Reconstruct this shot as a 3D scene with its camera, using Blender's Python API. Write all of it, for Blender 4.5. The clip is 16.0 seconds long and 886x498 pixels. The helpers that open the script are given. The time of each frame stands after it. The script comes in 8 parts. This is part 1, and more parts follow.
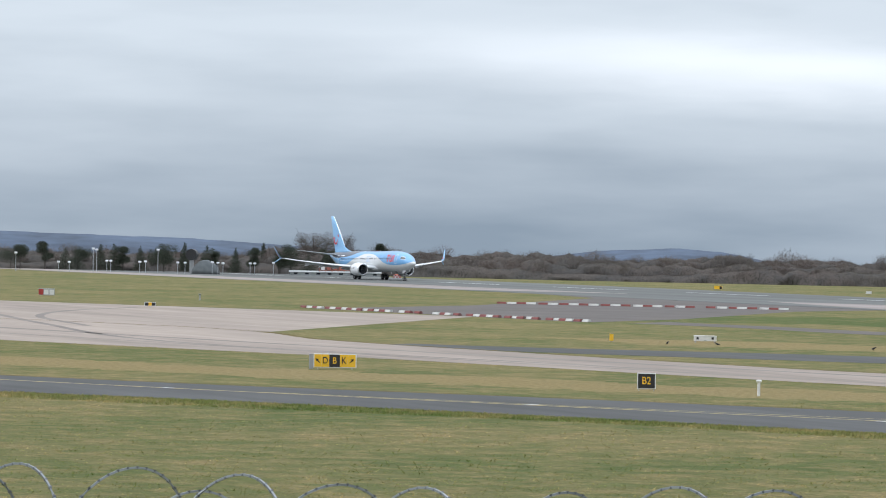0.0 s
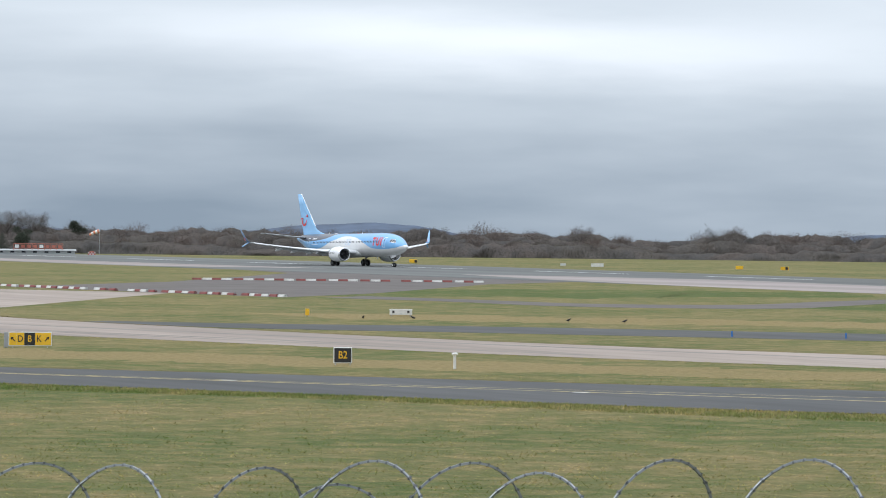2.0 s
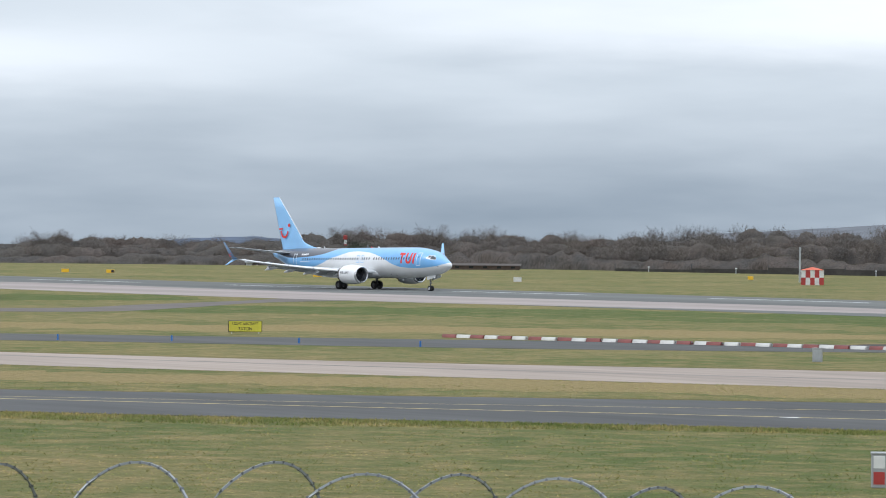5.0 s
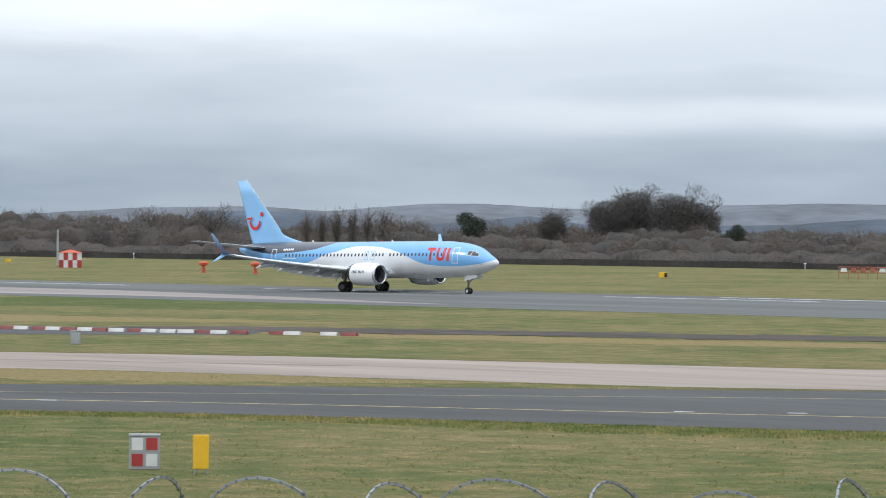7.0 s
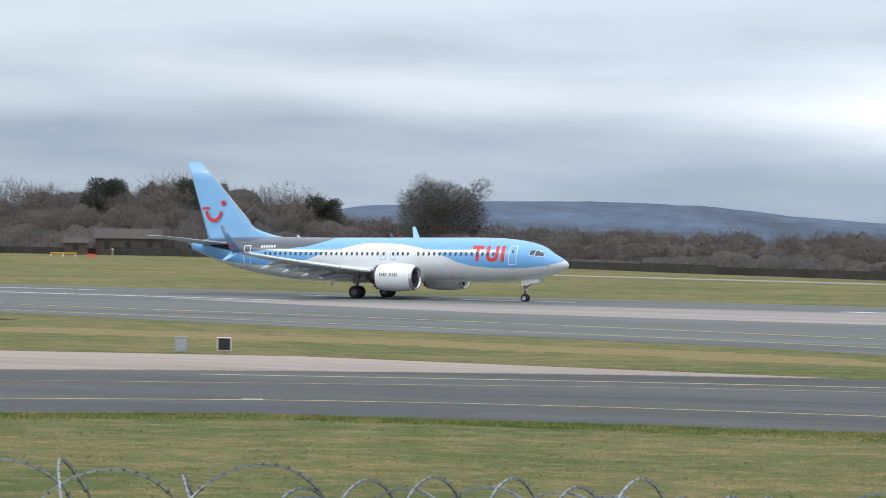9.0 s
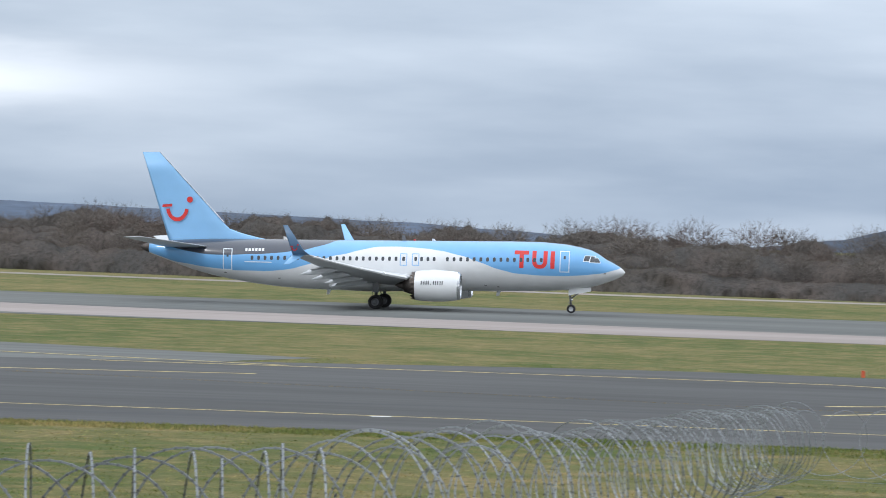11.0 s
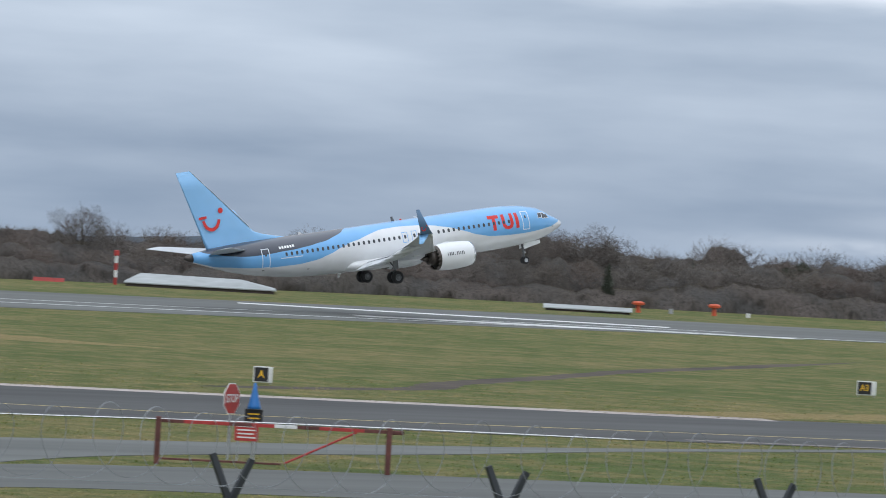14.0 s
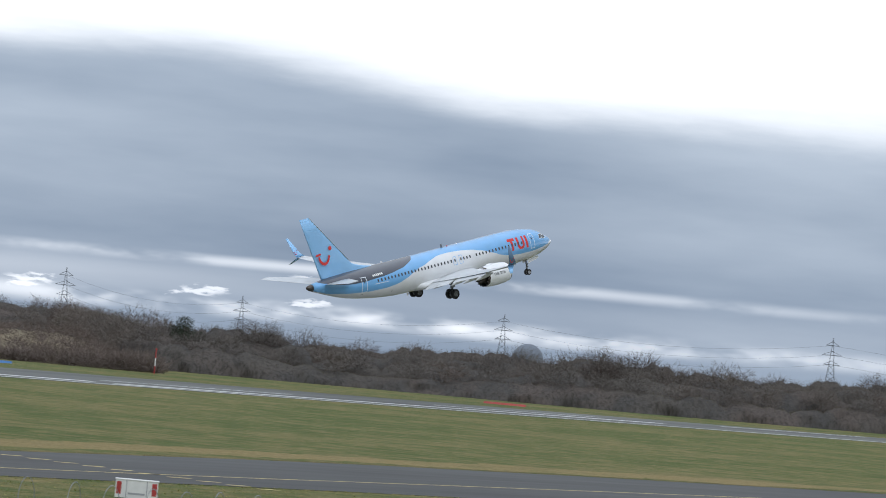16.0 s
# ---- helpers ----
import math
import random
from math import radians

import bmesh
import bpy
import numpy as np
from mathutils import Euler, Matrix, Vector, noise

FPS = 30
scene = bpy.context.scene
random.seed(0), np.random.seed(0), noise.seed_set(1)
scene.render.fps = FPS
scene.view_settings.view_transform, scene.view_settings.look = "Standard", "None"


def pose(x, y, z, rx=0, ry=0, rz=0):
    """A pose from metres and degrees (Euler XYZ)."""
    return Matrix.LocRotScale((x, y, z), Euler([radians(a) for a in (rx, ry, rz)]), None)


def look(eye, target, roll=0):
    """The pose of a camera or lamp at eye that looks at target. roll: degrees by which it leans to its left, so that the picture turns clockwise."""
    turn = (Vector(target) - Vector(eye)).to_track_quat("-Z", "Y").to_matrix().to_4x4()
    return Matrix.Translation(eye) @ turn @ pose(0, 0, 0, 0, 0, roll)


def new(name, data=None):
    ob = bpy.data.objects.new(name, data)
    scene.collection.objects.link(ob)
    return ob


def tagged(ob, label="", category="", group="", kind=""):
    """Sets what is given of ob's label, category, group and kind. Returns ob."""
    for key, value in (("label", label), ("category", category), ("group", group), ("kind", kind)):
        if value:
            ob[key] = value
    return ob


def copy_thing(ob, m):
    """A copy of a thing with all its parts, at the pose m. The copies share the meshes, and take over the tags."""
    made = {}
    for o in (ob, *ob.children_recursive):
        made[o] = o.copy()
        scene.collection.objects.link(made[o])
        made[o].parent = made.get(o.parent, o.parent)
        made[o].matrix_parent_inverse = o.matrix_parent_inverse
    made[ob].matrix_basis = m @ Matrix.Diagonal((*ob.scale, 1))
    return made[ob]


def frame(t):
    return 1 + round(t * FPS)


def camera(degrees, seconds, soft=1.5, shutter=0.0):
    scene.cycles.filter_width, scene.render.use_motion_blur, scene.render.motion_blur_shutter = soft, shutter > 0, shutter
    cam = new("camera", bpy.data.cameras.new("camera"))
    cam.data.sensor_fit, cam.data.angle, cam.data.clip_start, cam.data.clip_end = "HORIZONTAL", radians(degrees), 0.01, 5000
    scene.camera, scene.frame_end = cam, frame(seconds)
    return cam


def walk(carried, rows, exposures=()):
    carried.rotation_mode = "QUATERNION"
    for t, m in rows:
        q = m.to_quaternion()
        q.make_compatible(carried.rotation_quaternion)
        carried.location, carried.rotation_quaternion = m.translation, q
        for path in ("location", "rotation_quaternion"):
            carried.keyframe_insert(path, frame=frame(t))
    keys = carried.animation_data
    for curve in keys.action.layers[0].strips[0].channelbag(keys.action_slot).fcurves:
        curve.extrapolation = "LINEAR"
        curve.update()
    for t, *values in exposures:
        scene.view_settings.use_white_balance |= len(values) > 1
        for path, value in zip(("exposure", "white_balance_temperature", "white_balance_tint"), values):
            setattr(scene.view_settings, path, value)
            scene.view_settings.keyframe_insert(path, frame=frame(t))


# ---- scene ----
cam = camera(11.557, 16.0, soft=0.95, shutter=0.08)
EYE_HEIGHT = 8.765


def shot(yaw, pitch, roll):
    """Camera pose: turned left by yaw, up by pitch, leaning by roll, in degrees."""
    return pose(0, 0, EYE_HEIGHT, 0, 0, yaw) @ pose(0, 0, 0, pitch) @ pose(0, 0, 0, 0, roll) @ pose(0, 0, 0, 90)


CAMERA_ROWS = [
    (0.00, 64.653, -0.176, -1.125),
    (0.50, 63.527, -0.237, -1.067),
    (1.00, 62.554, -0.315, -0.843),
    (1.50, 61.908, -0.406, -0.688),
    (2.00, 60.659, -0.447, -0.522),
    (2.50, 59.708, -0.394, -0.463),
    (3.00, 58.100, -0.344, -0.398),
    (3.50, 57.099, -0.300, -0.450),
    (4.00, 55.241, -0.289, -0.446),
    (4.50, 53.727, -0.282, -0.433),
    (5.00, 51.852, -0.333, -0.491),
    (5.20, 51.093, -0.353, -0.470),
    (5.55, 49.651, -0.363, -0.465),
    (5.90, 48.068, -0.389, -0.450),
    (6.25, 46.363, -0.422, -0.431),
    (6.60, 44.522, -0.455, -0.412),
    (6.95, 42.530, -0.481, -0.398),
    (7.30, 40.433, -0.491, -0.392),
    (7.40, 39.802, -0.494, -0.252),
    (7.50, 39.350, -0.495, -0.374),
    (8.00, 36.386, -0.484, -0.704),
    (8.20, 34.968, -0.484, -0.793),
    (8.50, 32.336, -0.510, -0.789),
    (9.00, 27.186, -0.616, -0.854),
    (9.50, 22.861, -1.021, -0.561),
    (9.60, 21.728, -1.018, -0.541),
    (9.70, 20.973, -0.982, -0.600),
    (10.05, 17.057, -0.944, -0.740),
    (10.40, 13.044, -0.847, -1.089),
    (10.75, 8.846, -0.721, -1.544),
    (11.10, 4.519, -0.596, -1.998),
    (11.45, 0.126, -0.499, -2.348),
    (11.80, -4.398, -0.460, -2.488),
    (11.90, -5.405, -0.454, -2.518),
    (12.00, -7.030, -0.573, -2.676),
    (12.50, -12.859, -0.800, -3.721),
    (13.00, -18.961, -0.398, -4.025),
    (13.30, -22.885, -0.306, -3.759),
    (13.50, -25.271, -0.217, -3.526),
    (13.90, -28.538, -0.314, -3.200),
    (14.00, -29.720, -0.324, -3.351),
    (14.50, -34.510, -0.075, -4.166),
    (15.00, -38.605, 0.446, -4.699),
    (15.20, -40.432, 0.630, -4.979),
    (15.50, -42.357, 0.790, -5.195),
    (16.00, -45.267, 1.042, -5.264),
]
walk(cam, [(t, shot(y, p, r)) for t, y, p, r in CAMERA_ROWS], [(0.0, 0.0, 6150, 10), (11.0, -0.05, 6150, 10), (13.0, -0.25, 6050, 10), (14.5, -0.4, 6050, 10), (16.0, -0.5, 6050, 10)])

# ---- sky and sun ----
SUN_TURN, SUN_HEIGHT = radians(215), radians(38)


def make_world():
    """A high overcast: the clear sky behind a thick sheet of cloud, drawn out in level streaks and broken by white gaps."""
    w = bpy.data.worlds.new("overcast")
    scene.world = w
    w.use_nodes = True
    nt = w.node_tree
    nt.nodes.clear()
    n, ln = nt.nodes.new, nt.links.new

    def calc(op, *values):
        m = n("ShaderNodeMath")
        m.operation = op
        for i, v in enumerate(values):
            if isinstance(v, (int, float)):
                m.inputs[i].default_value = v
            else:
                ln(v, m.inputs[i])
        return m.outputs[0]

    def rise_between(v, lo, hi):
        r = n("ShaderNodeMapRange")
        r.interpolation_type = "SMOOTHSTEP"
        r.inputs["From Min"].default_value, r.inputs["From Max"].default_value = lo, hi
        ln(v, r.inputs["Value"])
        return r.outputs[0]

    def near(v, mid, reach):
        return calc("SUBTRACT", 1.0, rise_between(calc("ABSOLUTE", calc("SUBTRACT", v, mid)), 0.0, reach))

    def clouds(sx, sy, scale, detail, rough=0.5, shift=0.0):
        c = n("ShaderNodeCombineXYZ")
        ln(calc("MULTIPLY", bearing, sx), c.inputs[0])
        ln(calc("MULTIPLY", height, sy), c.inputs[1])
        c.inputs[2].default_value = shift
        t = n("ShaderNodeTexNoise")
        t.inputs["Scale"].default_value, t.inputs["Detail"].default_value, t.inputs["Roughness"].default_value = scale, detail, rough
        ln(c.outputs[0], t.inputs["Vector"])
        return t.outputs[0]

    def mix(fac, a, b):
        k = n("ShaderNodeMix")
        k.data_type = "RGBA"
        for i, v in ((0, fac), (6, a), (7, b)):
            if isinstance(v, tuple):
                k.inputs[i].default_value = (*v, 1)
            elif isinstance(v, float):
                k.inputs[i].default_value = v
            else:
                ln(v, k.inputs[i])
        return k.outputs[2]

    out, bg = n("ShaderNodeOutputWorld"), n("ShaderNodeBackground")
    sky = n("ShaderNodeTexSky")
    sky.sky_type, sky.sun_disc = "NISHITA", False
    sky.sun_elevation, sky.sun_rotation = SUN_HEIGHT, SUN_TURN
    tc, sep = n("ShaderNodeTexCoord"), n("ShaderNodeSeparateXYZ")
    ln(tc.outputs["Generated"], sep.inputs[0])
    # bearing to the right and height above the horizon, in degrees
    bearing = calc("MULTIPLY", calc("ARCTAN2", sep.outputs[0], sep.outputs[1]), 57.3)
    height = calc("MULTIPLY", calc("ARCSINE", sep.outputs[2]), 57.3)
    blue_side = rise_between(bearing, -46.0, 4.0)
    dark = mix(blue_side, (0.295, 0.36, 0.43), (0.365, 0.452, 0.575))
    light = mix(blue_side, (0.74, 0.80, 0.85), (0.92, 1.0, 1.09))
    streak = calc("ADD", calc("MULTIPLY", clouds(0.085, 0.62, 1.0, 3.0, 0.45), 0.66), calc("MULTIPLY", clouds(0.30, 1.5, 1.0, 4.0, 0.5, 4.0), 0.34))
    body = calc("ADD", calc("MULTIPLY", calc("SUBTRACT", streak, 0.5), 1.75), calc("ADD", 0.22, calc("MULTIPLY", rise_between(height, 0.2, 2.4), calc("SUBTRACT", 0.72, calc("MULTIPLY", blue_side, 0.42)))))
    # thinner, paler cloud over the western woods, thicker cloud low in the east
    body = calc("ADD", body, calc("MULTIPLY", near(bearing, -41.0, 12.0), 0.16))
    body = calc("SUBTRACT", body, calc("MULTIPLY", rise_between(bearing, 34.0, 46.0), 0.20))
    body = calc("SUBTRACT", body, calc("MULTIPLY", near(bearing, 41.5, 5.5), 0.05))
    body = calc("ADD", body, calc("MULTIPLY", rise_between(bearing, 46.5, 51.0), 0.22))
    body = calc("MINIMUM", calc("MAXIMUM", body, 0.0), 1.0)
    col = mix(body, dark, light)
    # white gaps in the sheet: bearing, reach, height, reach, rise with bearing, whiteness
    ragged = calc("MULTIPLY", calc("SUBTRACT", clouds(0.10, 0.55, 1.0, 6.0, 0.55, 9.0), 0.5), 2.6)
    fine = calc("MULTIPLY", calc("SUBTRACT", clouds(0.5, 2.6, 1.0, 5.0, 0.6, 17.0), 0.5), 0.5)
    wavy = calc("ADD", ragged, fine)
    edge = calc("ADD", calc("ADD", 3.1, calc("MULTIPLY", near(bearing, 42.0, 4.5), 0.35)), calc("MULTIPLY", calc("MAXIMUM", calc("SUBTRACT", 33.0, bearing), 0.0), 0.06))
    white = calc("MULTIPLY", rise_between(calc("ADD", calc("SUBTRACT", height, edge), calc("MULTIPLY", wavy, 0.45)), -0.4, 0.42), calc("MULTIPLY", rise_between(bearing, 6.0, 26.0), calc("SUBTRACT", 1.0, rise_between(height, 8.0, 16.0))))
    for b0, rb, h0, rh, lean, amount in ((-16.5, 9.0, 1.40, 0.85, 0.0, 1.0), (-27.0, 9.0, 1.55, 0.5, -0.03, 0.26), (15.0, 6.5, 1.95, 0.26, 0.025, 0.45), (-60.0, 8.0, 2.25, 0.75, -0.03, 0.3),
                                         (-46.0, 13.0, 2.85, 0.95, 0.0, 0.36), (-36.5, 8.0, 1.25, 0.35, 0.0, 0.20), (44.0, 11.0, 0.62, 0.11, 0.0, 0.30), (44.0, 13.0, 0.02, 0.18, 0.0, 0.48), (39.0, 6.0, 0.34, 0.34, 0.0, 0.20)):
        level = calc("ADD", calc("SUBTRACT", height, calc("MULTIPLY", calc("SUBTRACT", bearing, b0), lean)), calc("MULTIPLY", wavy, min(0.5, rh * 0.6)))
        gap = calc("MULTIPLY", calc("MULTIPLY", near(level, h0, rh), near(bearing, b0, rb)), amount)
        if rh < 0.2:
            # thin gaps come and go along their length
            gap = calc("MULTIPLY", gap, calc("MULTIPLY", rise_between(clouds(0.42, 1.2, 1.0, 4.0, 0.6, 55.0 + h0), 0.38, 0.60), 1.7))
        white = calc("ADD", white, gap)
    body_low = calc("MULTIPLY", calc("MULTIPLY", near(height, 0.25, 0.55), rise_between(bearing, 34.0, 40.0)), 0.10)
    white = calc("ADD", white, body_low)
    # small bright clouds far off
    tiny = calc("SUBTRACT", clouds(2.6, 9.0, 1.0, 5.0, 0.6, 41.0), 0.5)
    for b0, h0, rb, rh in ((39.95, 0.17, 0.62, 0.12), (42.2, 0.22, 0.55, 0.11), (43.6, 0.17, 0.45, 0.09), (43.5, 0.48, 0.4, 0.08), (38.9, 0.15, 0.4, 0.08)):
        puff = calc("SUBTRACT", calc("MULTIPLY", near(calc("ADD", bearing, calc("MULTIPLY", tiny, 1.3)), b0, rb), near(calc("ADD", height, calc("MULTIPLY", tiny, 0.36)), h0, rh)), 0.2)
        white = calc("ADD", white, calc("MULTIPLY", rise_between(puff, 0.0, 0.7), 0.6))
    col = mix(calc("MINIMUM", 1.0, white), col, (1.7, 1.7, 1.7))
    # overcast: the zenith is about three times as bright as the horizon
    gain = calc("ADD", calc("MULTIPLY", rise_between(height, 3.0, 75.0), 2.5), 1.0)
    col = mix(rise_between(height, 4.0, 14.0), col, (0.555, 0.58, 0.605))
    mul = n("ShaderNodeVectorMath")
    mul.operation = "SCALE"
    ln(col, mul.inputs[0])
    ln(gain, mul.inputs["Scale"])
    # a little of the clear sky shows through
    sk = n("ShaderNodeVectorMath")
    sk.operation = "SCALE"
    sk.inputs["Scale"].default_value = 0.06
    ln(sky.outputs[0], sk.inputs[0])
    ln(mix(0.95, sk.outputs[0], mul.outputs[0]), bg.inputs[0])
    bg.inputs[1].default_value = 1.0
    ln(bg.outputs[0], out.inputs[0])


make_world()
sun_data = bpy.data.lights.new("sun", "SUN")
sun_data.energy, sun_data.angle, sun_data.color = 0.9, radians(12), (1.0, 0.97, 0.92)
sun = new("sun", sun_data)
sun.matrix_world = look((-60, -90, 85), (0, 0, 0))

# ---- materials ----
def nodes_of(name):
    m = bpy.data.materials.new(name)
    m.use_nodes = True
    nt = m.node_tree
    return m, nt, nt.nodes["Principled BSDF"]


def surface(name, colour, rough=0.6, metal=0.0, vary=0.15, scale=3.0, bump=0.0, bump_scale=None, coat=0.0, glow=None, island=0.0, along=None):
    """A painted or raw surface whose tone and gloss vary at two scales."""
    m, nt, b = nodes_of(name)
    n, ln = nt.nodes.new, nt.links.new
    tc = n("ShaderNodeTexCoord")
    big, fine = n("ShaderNodeTexNoise"), n("ShaderNodeTexNoise")
    big.inputs["Scale"].default_value, fine.inputs["Scale"].default_value = scale * 0.17, scale
    big.inputs["Detail"].default_value = fine.inputs["Detail"].default_value = 4
    for t in (big, fine):
        if along:
            # drawn out along the way that traffic runs
            mp = n("ShaderNodeMapping")
            mp.inputs["Rotation"].default_value, mp.inputs["Scale"].default_value = (0, 0, -radians(along[0])), (along[1], 1, 1)
            ln(tc.outputs["Object"], mp.inputs["Vector"])
            ln(mp.outputs[0], t.inputs["Vector"])
        else:
            ln(tc.outputs["Object"], t.inputs["Vector"])
    mix = n("ShaderNodeMix")
    mix.data_type = "RGBA"
    mix.inputs[6].default_value = (*[c * (1 - vary) for c in colour], 1)
    mix.inputs[7].default_value = (*[min(1, c * (1 + vary)) for c in colour], 1)
    add = n("ShaderNodeMath")
    add.operation = "MULTIPLY_ADD"
    ln(big.outputs[0], add.inputs[0])
    add.inputs[1].default_value = 0.6
    sc = n("ShaderNodeMath")
    sc.operation = "MULTIPLY"
    ln(fine.outputs[0], sc.inputs[0])
    sc.inputs[1].default_value = 0.4
    ln(sc.outputs[0], add.inputs[2])
    st = n("ShaderNodeMapRange")
    st.inputs["From Min"].default_value, st.inputs["From Max"].default_value = 0.35, 0.65
    ln(add.outputs[0], st.inputs["Value"])
    fac = st.outputs[0]
    if island:
        ge = n("ShaderNodeNewGeometry")
        mi = n("ShaderNodeMix")
        mi.inputs[0].default_value = island
        ln(fac, mi.inputs[2])
        ln(ge.outputs["Random Per Island"], mi.inputs[3])
        fac = mi.outputs[0]
    ln(fac, mix.inputs[0])
    ln(mix.outputs[2], b.inputs["Base Color"])
    b.inputs["Roughness"].default_value, b.inputs["Metallic"].default_value = rough, metal
    b.inputs["Coat Weight"].default_value = coat
    if bump:
        bm_ = n("ShaderNodeBump")
        bm_.inputs["Strength"].default_value = bump
        bt = fine
        if bump_scale:
            bt = n("ShaderNodeTexNoise")
            bt.inputs["Scale"].default_value, bt.inputs["Detail"].default_value = bump_scale, 5
            ln(tc.outputs["Object"], bt.inputs["Vector"])
        ln(bt.outputs[0], bm_.inputs["Height"])
        ln(bm_.outputs[0], b.inputs["Normal"])
    if glow:
        b.inputs["Emission Color"].default_value = (*colour, 1)
        b.inputs["Emission Strength"].default_value = glow
    return m


def grass_material(name="winter_grass", blades=False, dry=0.0):
    """Winter turf: green and straw patches at several sizes."""
    m, nt, b = nodes_of(name)
    n, ln = nt.nodes.new, nt.links.new
    tc = n("ShaderNodeTexCoord")

    def noise_node(scale, detail=4, rough=0.55, stretch=None):
        t = n("ShaderNodeTexNoise")
        t.inputs["Scale"].default_value, t.inputs["Detail"].default_value = scale, detail
        t.inputs["Roughness"].default_value = rough
        if stretch:
            mp = n("ShaderNodeMapping")
            mp.inputs["Scale"].default_value = stretch
            ln(tc.outputs["Object"], mp.inputs["Vector"])
            ln(mp.outputs[0], t.inputs["Vector"])
        else:
            ln(tc.outputs["Object"], t.inputs["Vector"])
        return t.outputs[0]

    def mix(fac, a, c):
        k = n("ShaderNodeMix")
        k.data_type = "RGBA"
        for i, v in ((0, fac), (6, a), (7, c)):
            if isinstance(v, tuple):
                k.inputs[i].default_value = (*v, 1)
            elif isinstance(v, float):
                k.inputs[i].default_value = v
            else:
                ln(v, k.inputs[i])
        return k.outputs[2]

    def ramp(v, lo, hi):
        r = n("ShaderNodeMapRange")
        r.inputs["From Min"].default_value, r.inputs["From Max"].default_value = lo, hi
        ln(v, r.inputs["Value"])
        return r.outputs[0]

    green = mix(ramp(noise_node(0.35, 10, 0.85), 0.36, 0.64), (0.058, 0.081, 0.020), (0.102, 0.134, 0.040))
    straw = mix(ramp(noise_node(2.6, 4, 0.7), 0.3, 0.7), (0.145, 0.116, 0.042), (0.33, 0.255, 0.125))
    patch = mix(ramp(noise_node(0.05, 5, 0.6), 0.38, 0.62), (0.0, 0.0, 0.0), (1.0, 1.0, 1.0))
    tuft = ramp(noise_node(0.36, 12, 0.78), 0.46, 0.59)
    f = n("ShaderNodeMath")
    f.operation = "MULTIPLY_ADD"
    ln(patch, f.inputs[0])
    f.inputs[1].default_value = 0.40
    g2 = n("ShaderNodeMath")
    g2.operation = "MULTIPLY"
    ln(tuft, g2.inputs[0])
    g2.inputs[1].default_value = 0.62
    ln(g2.outputs[0], f.inputs[2])
    more = n("ShaderNodeMath")
    more.operation, more.use_clamp = "ADD", True
    ln(f.outputs[0], more.inputs[0])
    # the field gets drier towards its far western end
    sep, west = n("ShaderNodeSeparateXYZ"), n("ShaderNodeMapRange")
    ln(tc.outputs["Object"], sep.inputs[0])
    ln(sep.outputs[0], west.inputs["Value"])
    west.inputs["From Min"].default_value, west.inputs["From Max"].default_value = -260.0, 130.0
    west.inputs["To Min"].default_value, west.inputs["To Max"].default_value = 0.09 + dry, dry - 0.10
    ln(west.outputs[0], more.inputs[1])
    col = mix(more.outputs[0], green, straw)
    if blades:
        ge = n("ShaderNodeNewGeometry")
        hs = n("ShaderNodeHueSaturation")
        rv = n("ShaderNodeMapRange")
        rv.inputs["To Min"].default_value, rv.inputs["To Max"].default_value = 1.25, 2.3
        ln(ge.outputs["Random Per Island"], rv.inputs["Value"])
        ln(rv.outputs[0], hs.inputs["Value"])
        ln(col, hs.inputs["Color"])
        col = hs.outputs[0]
    ln(col, b.inputs["Base Color"])
    b.inputs["Roughness"].default_value = 0.9
    b.inputs["Specular IOR Level"].default_value = 0.15
    if blades:
        # thin leaves let light through
        tl, ms = n("ShaderNodeBsdfTranslucent"), n("ShaderNodeMixShader")
        ln(col, tl.inputs["Color"])
        ln(b.outputs[0], ms.inputs[1])
        ln(tl.outputs[0], ms.inputs[2])
        ln(ms.outputs[0], nt.nodes["Material Output"].inputs["Surface"])
        return m
    bp = n("ShaderNodeBump")
    bp.inputs["Strength"].default_value, bp.inputs["Distance"].default_value = 0.9, 0.12
    ln(noise_node(3.5, 6, 0.75), bp.inputs["Height"])
    ln(bp.outputs[0], b.inputs["Normal"])
    return m


GRASS = grass_material()
GRASS_DRY = grass_material("dry_winter_grass", False, 0.75)
GRASS_GREEN = grass_material("fresh_green_turf", False, -0.45)
GRASS_BLADES = grass_material("winter_grass_blades", True)
GRASS_LONG = grass_material("long_green_grass_blades", True, -0.12)
ASPHALT = surface("dark_asphalt", (0.0585, 0.059, 0.0585), 0.85, vary=0.36, scale=0.6, along=(22, 0.16), bump=0.2, bump_scale=40)
RUNWAY = surface("grooved_grey_asphalt", (0.100, 0.105, 0.099), 0.8, vary=0.38, scale=0.55, along=(0, 0.05), bump=0.15, bump_scale=30)
CONCRETE = surface("pinkish_concrete", (0.300, 0.246, 0.206), 0.85, vary=0.26, scale=0.6, along=(24, 0.10), bump=0.1, bump_scale=30)
PALE = surface("pale_concrete", (0.280, 0.240, 0.222), 0.85, vary=0.24, scale=0.6, along=(0, 0.08), bump=0.1, bump_scale=30)
YELLOW_LINE = surface("yellow_line_paint", (0.62, 0.50, 0.20), 0.7, vary=0.25, scale=3)
WHITE_LINE = surface("white_line_paint", (0.72, 0.72, 0.70), 0.7, vary=0.15, scale=2)
OLD_ASPHALT = surface("old_brownish_asphalt", (0.108, 0.093, 0.084), 0.9, vary=0.2, scale=0.6, bump=0.2, bump_scale=30)
DARK_TAR = surface("fresh_tarmac", (0.045, 0.046, 0.049), 0.85, vary=0.15, scale=1.0)
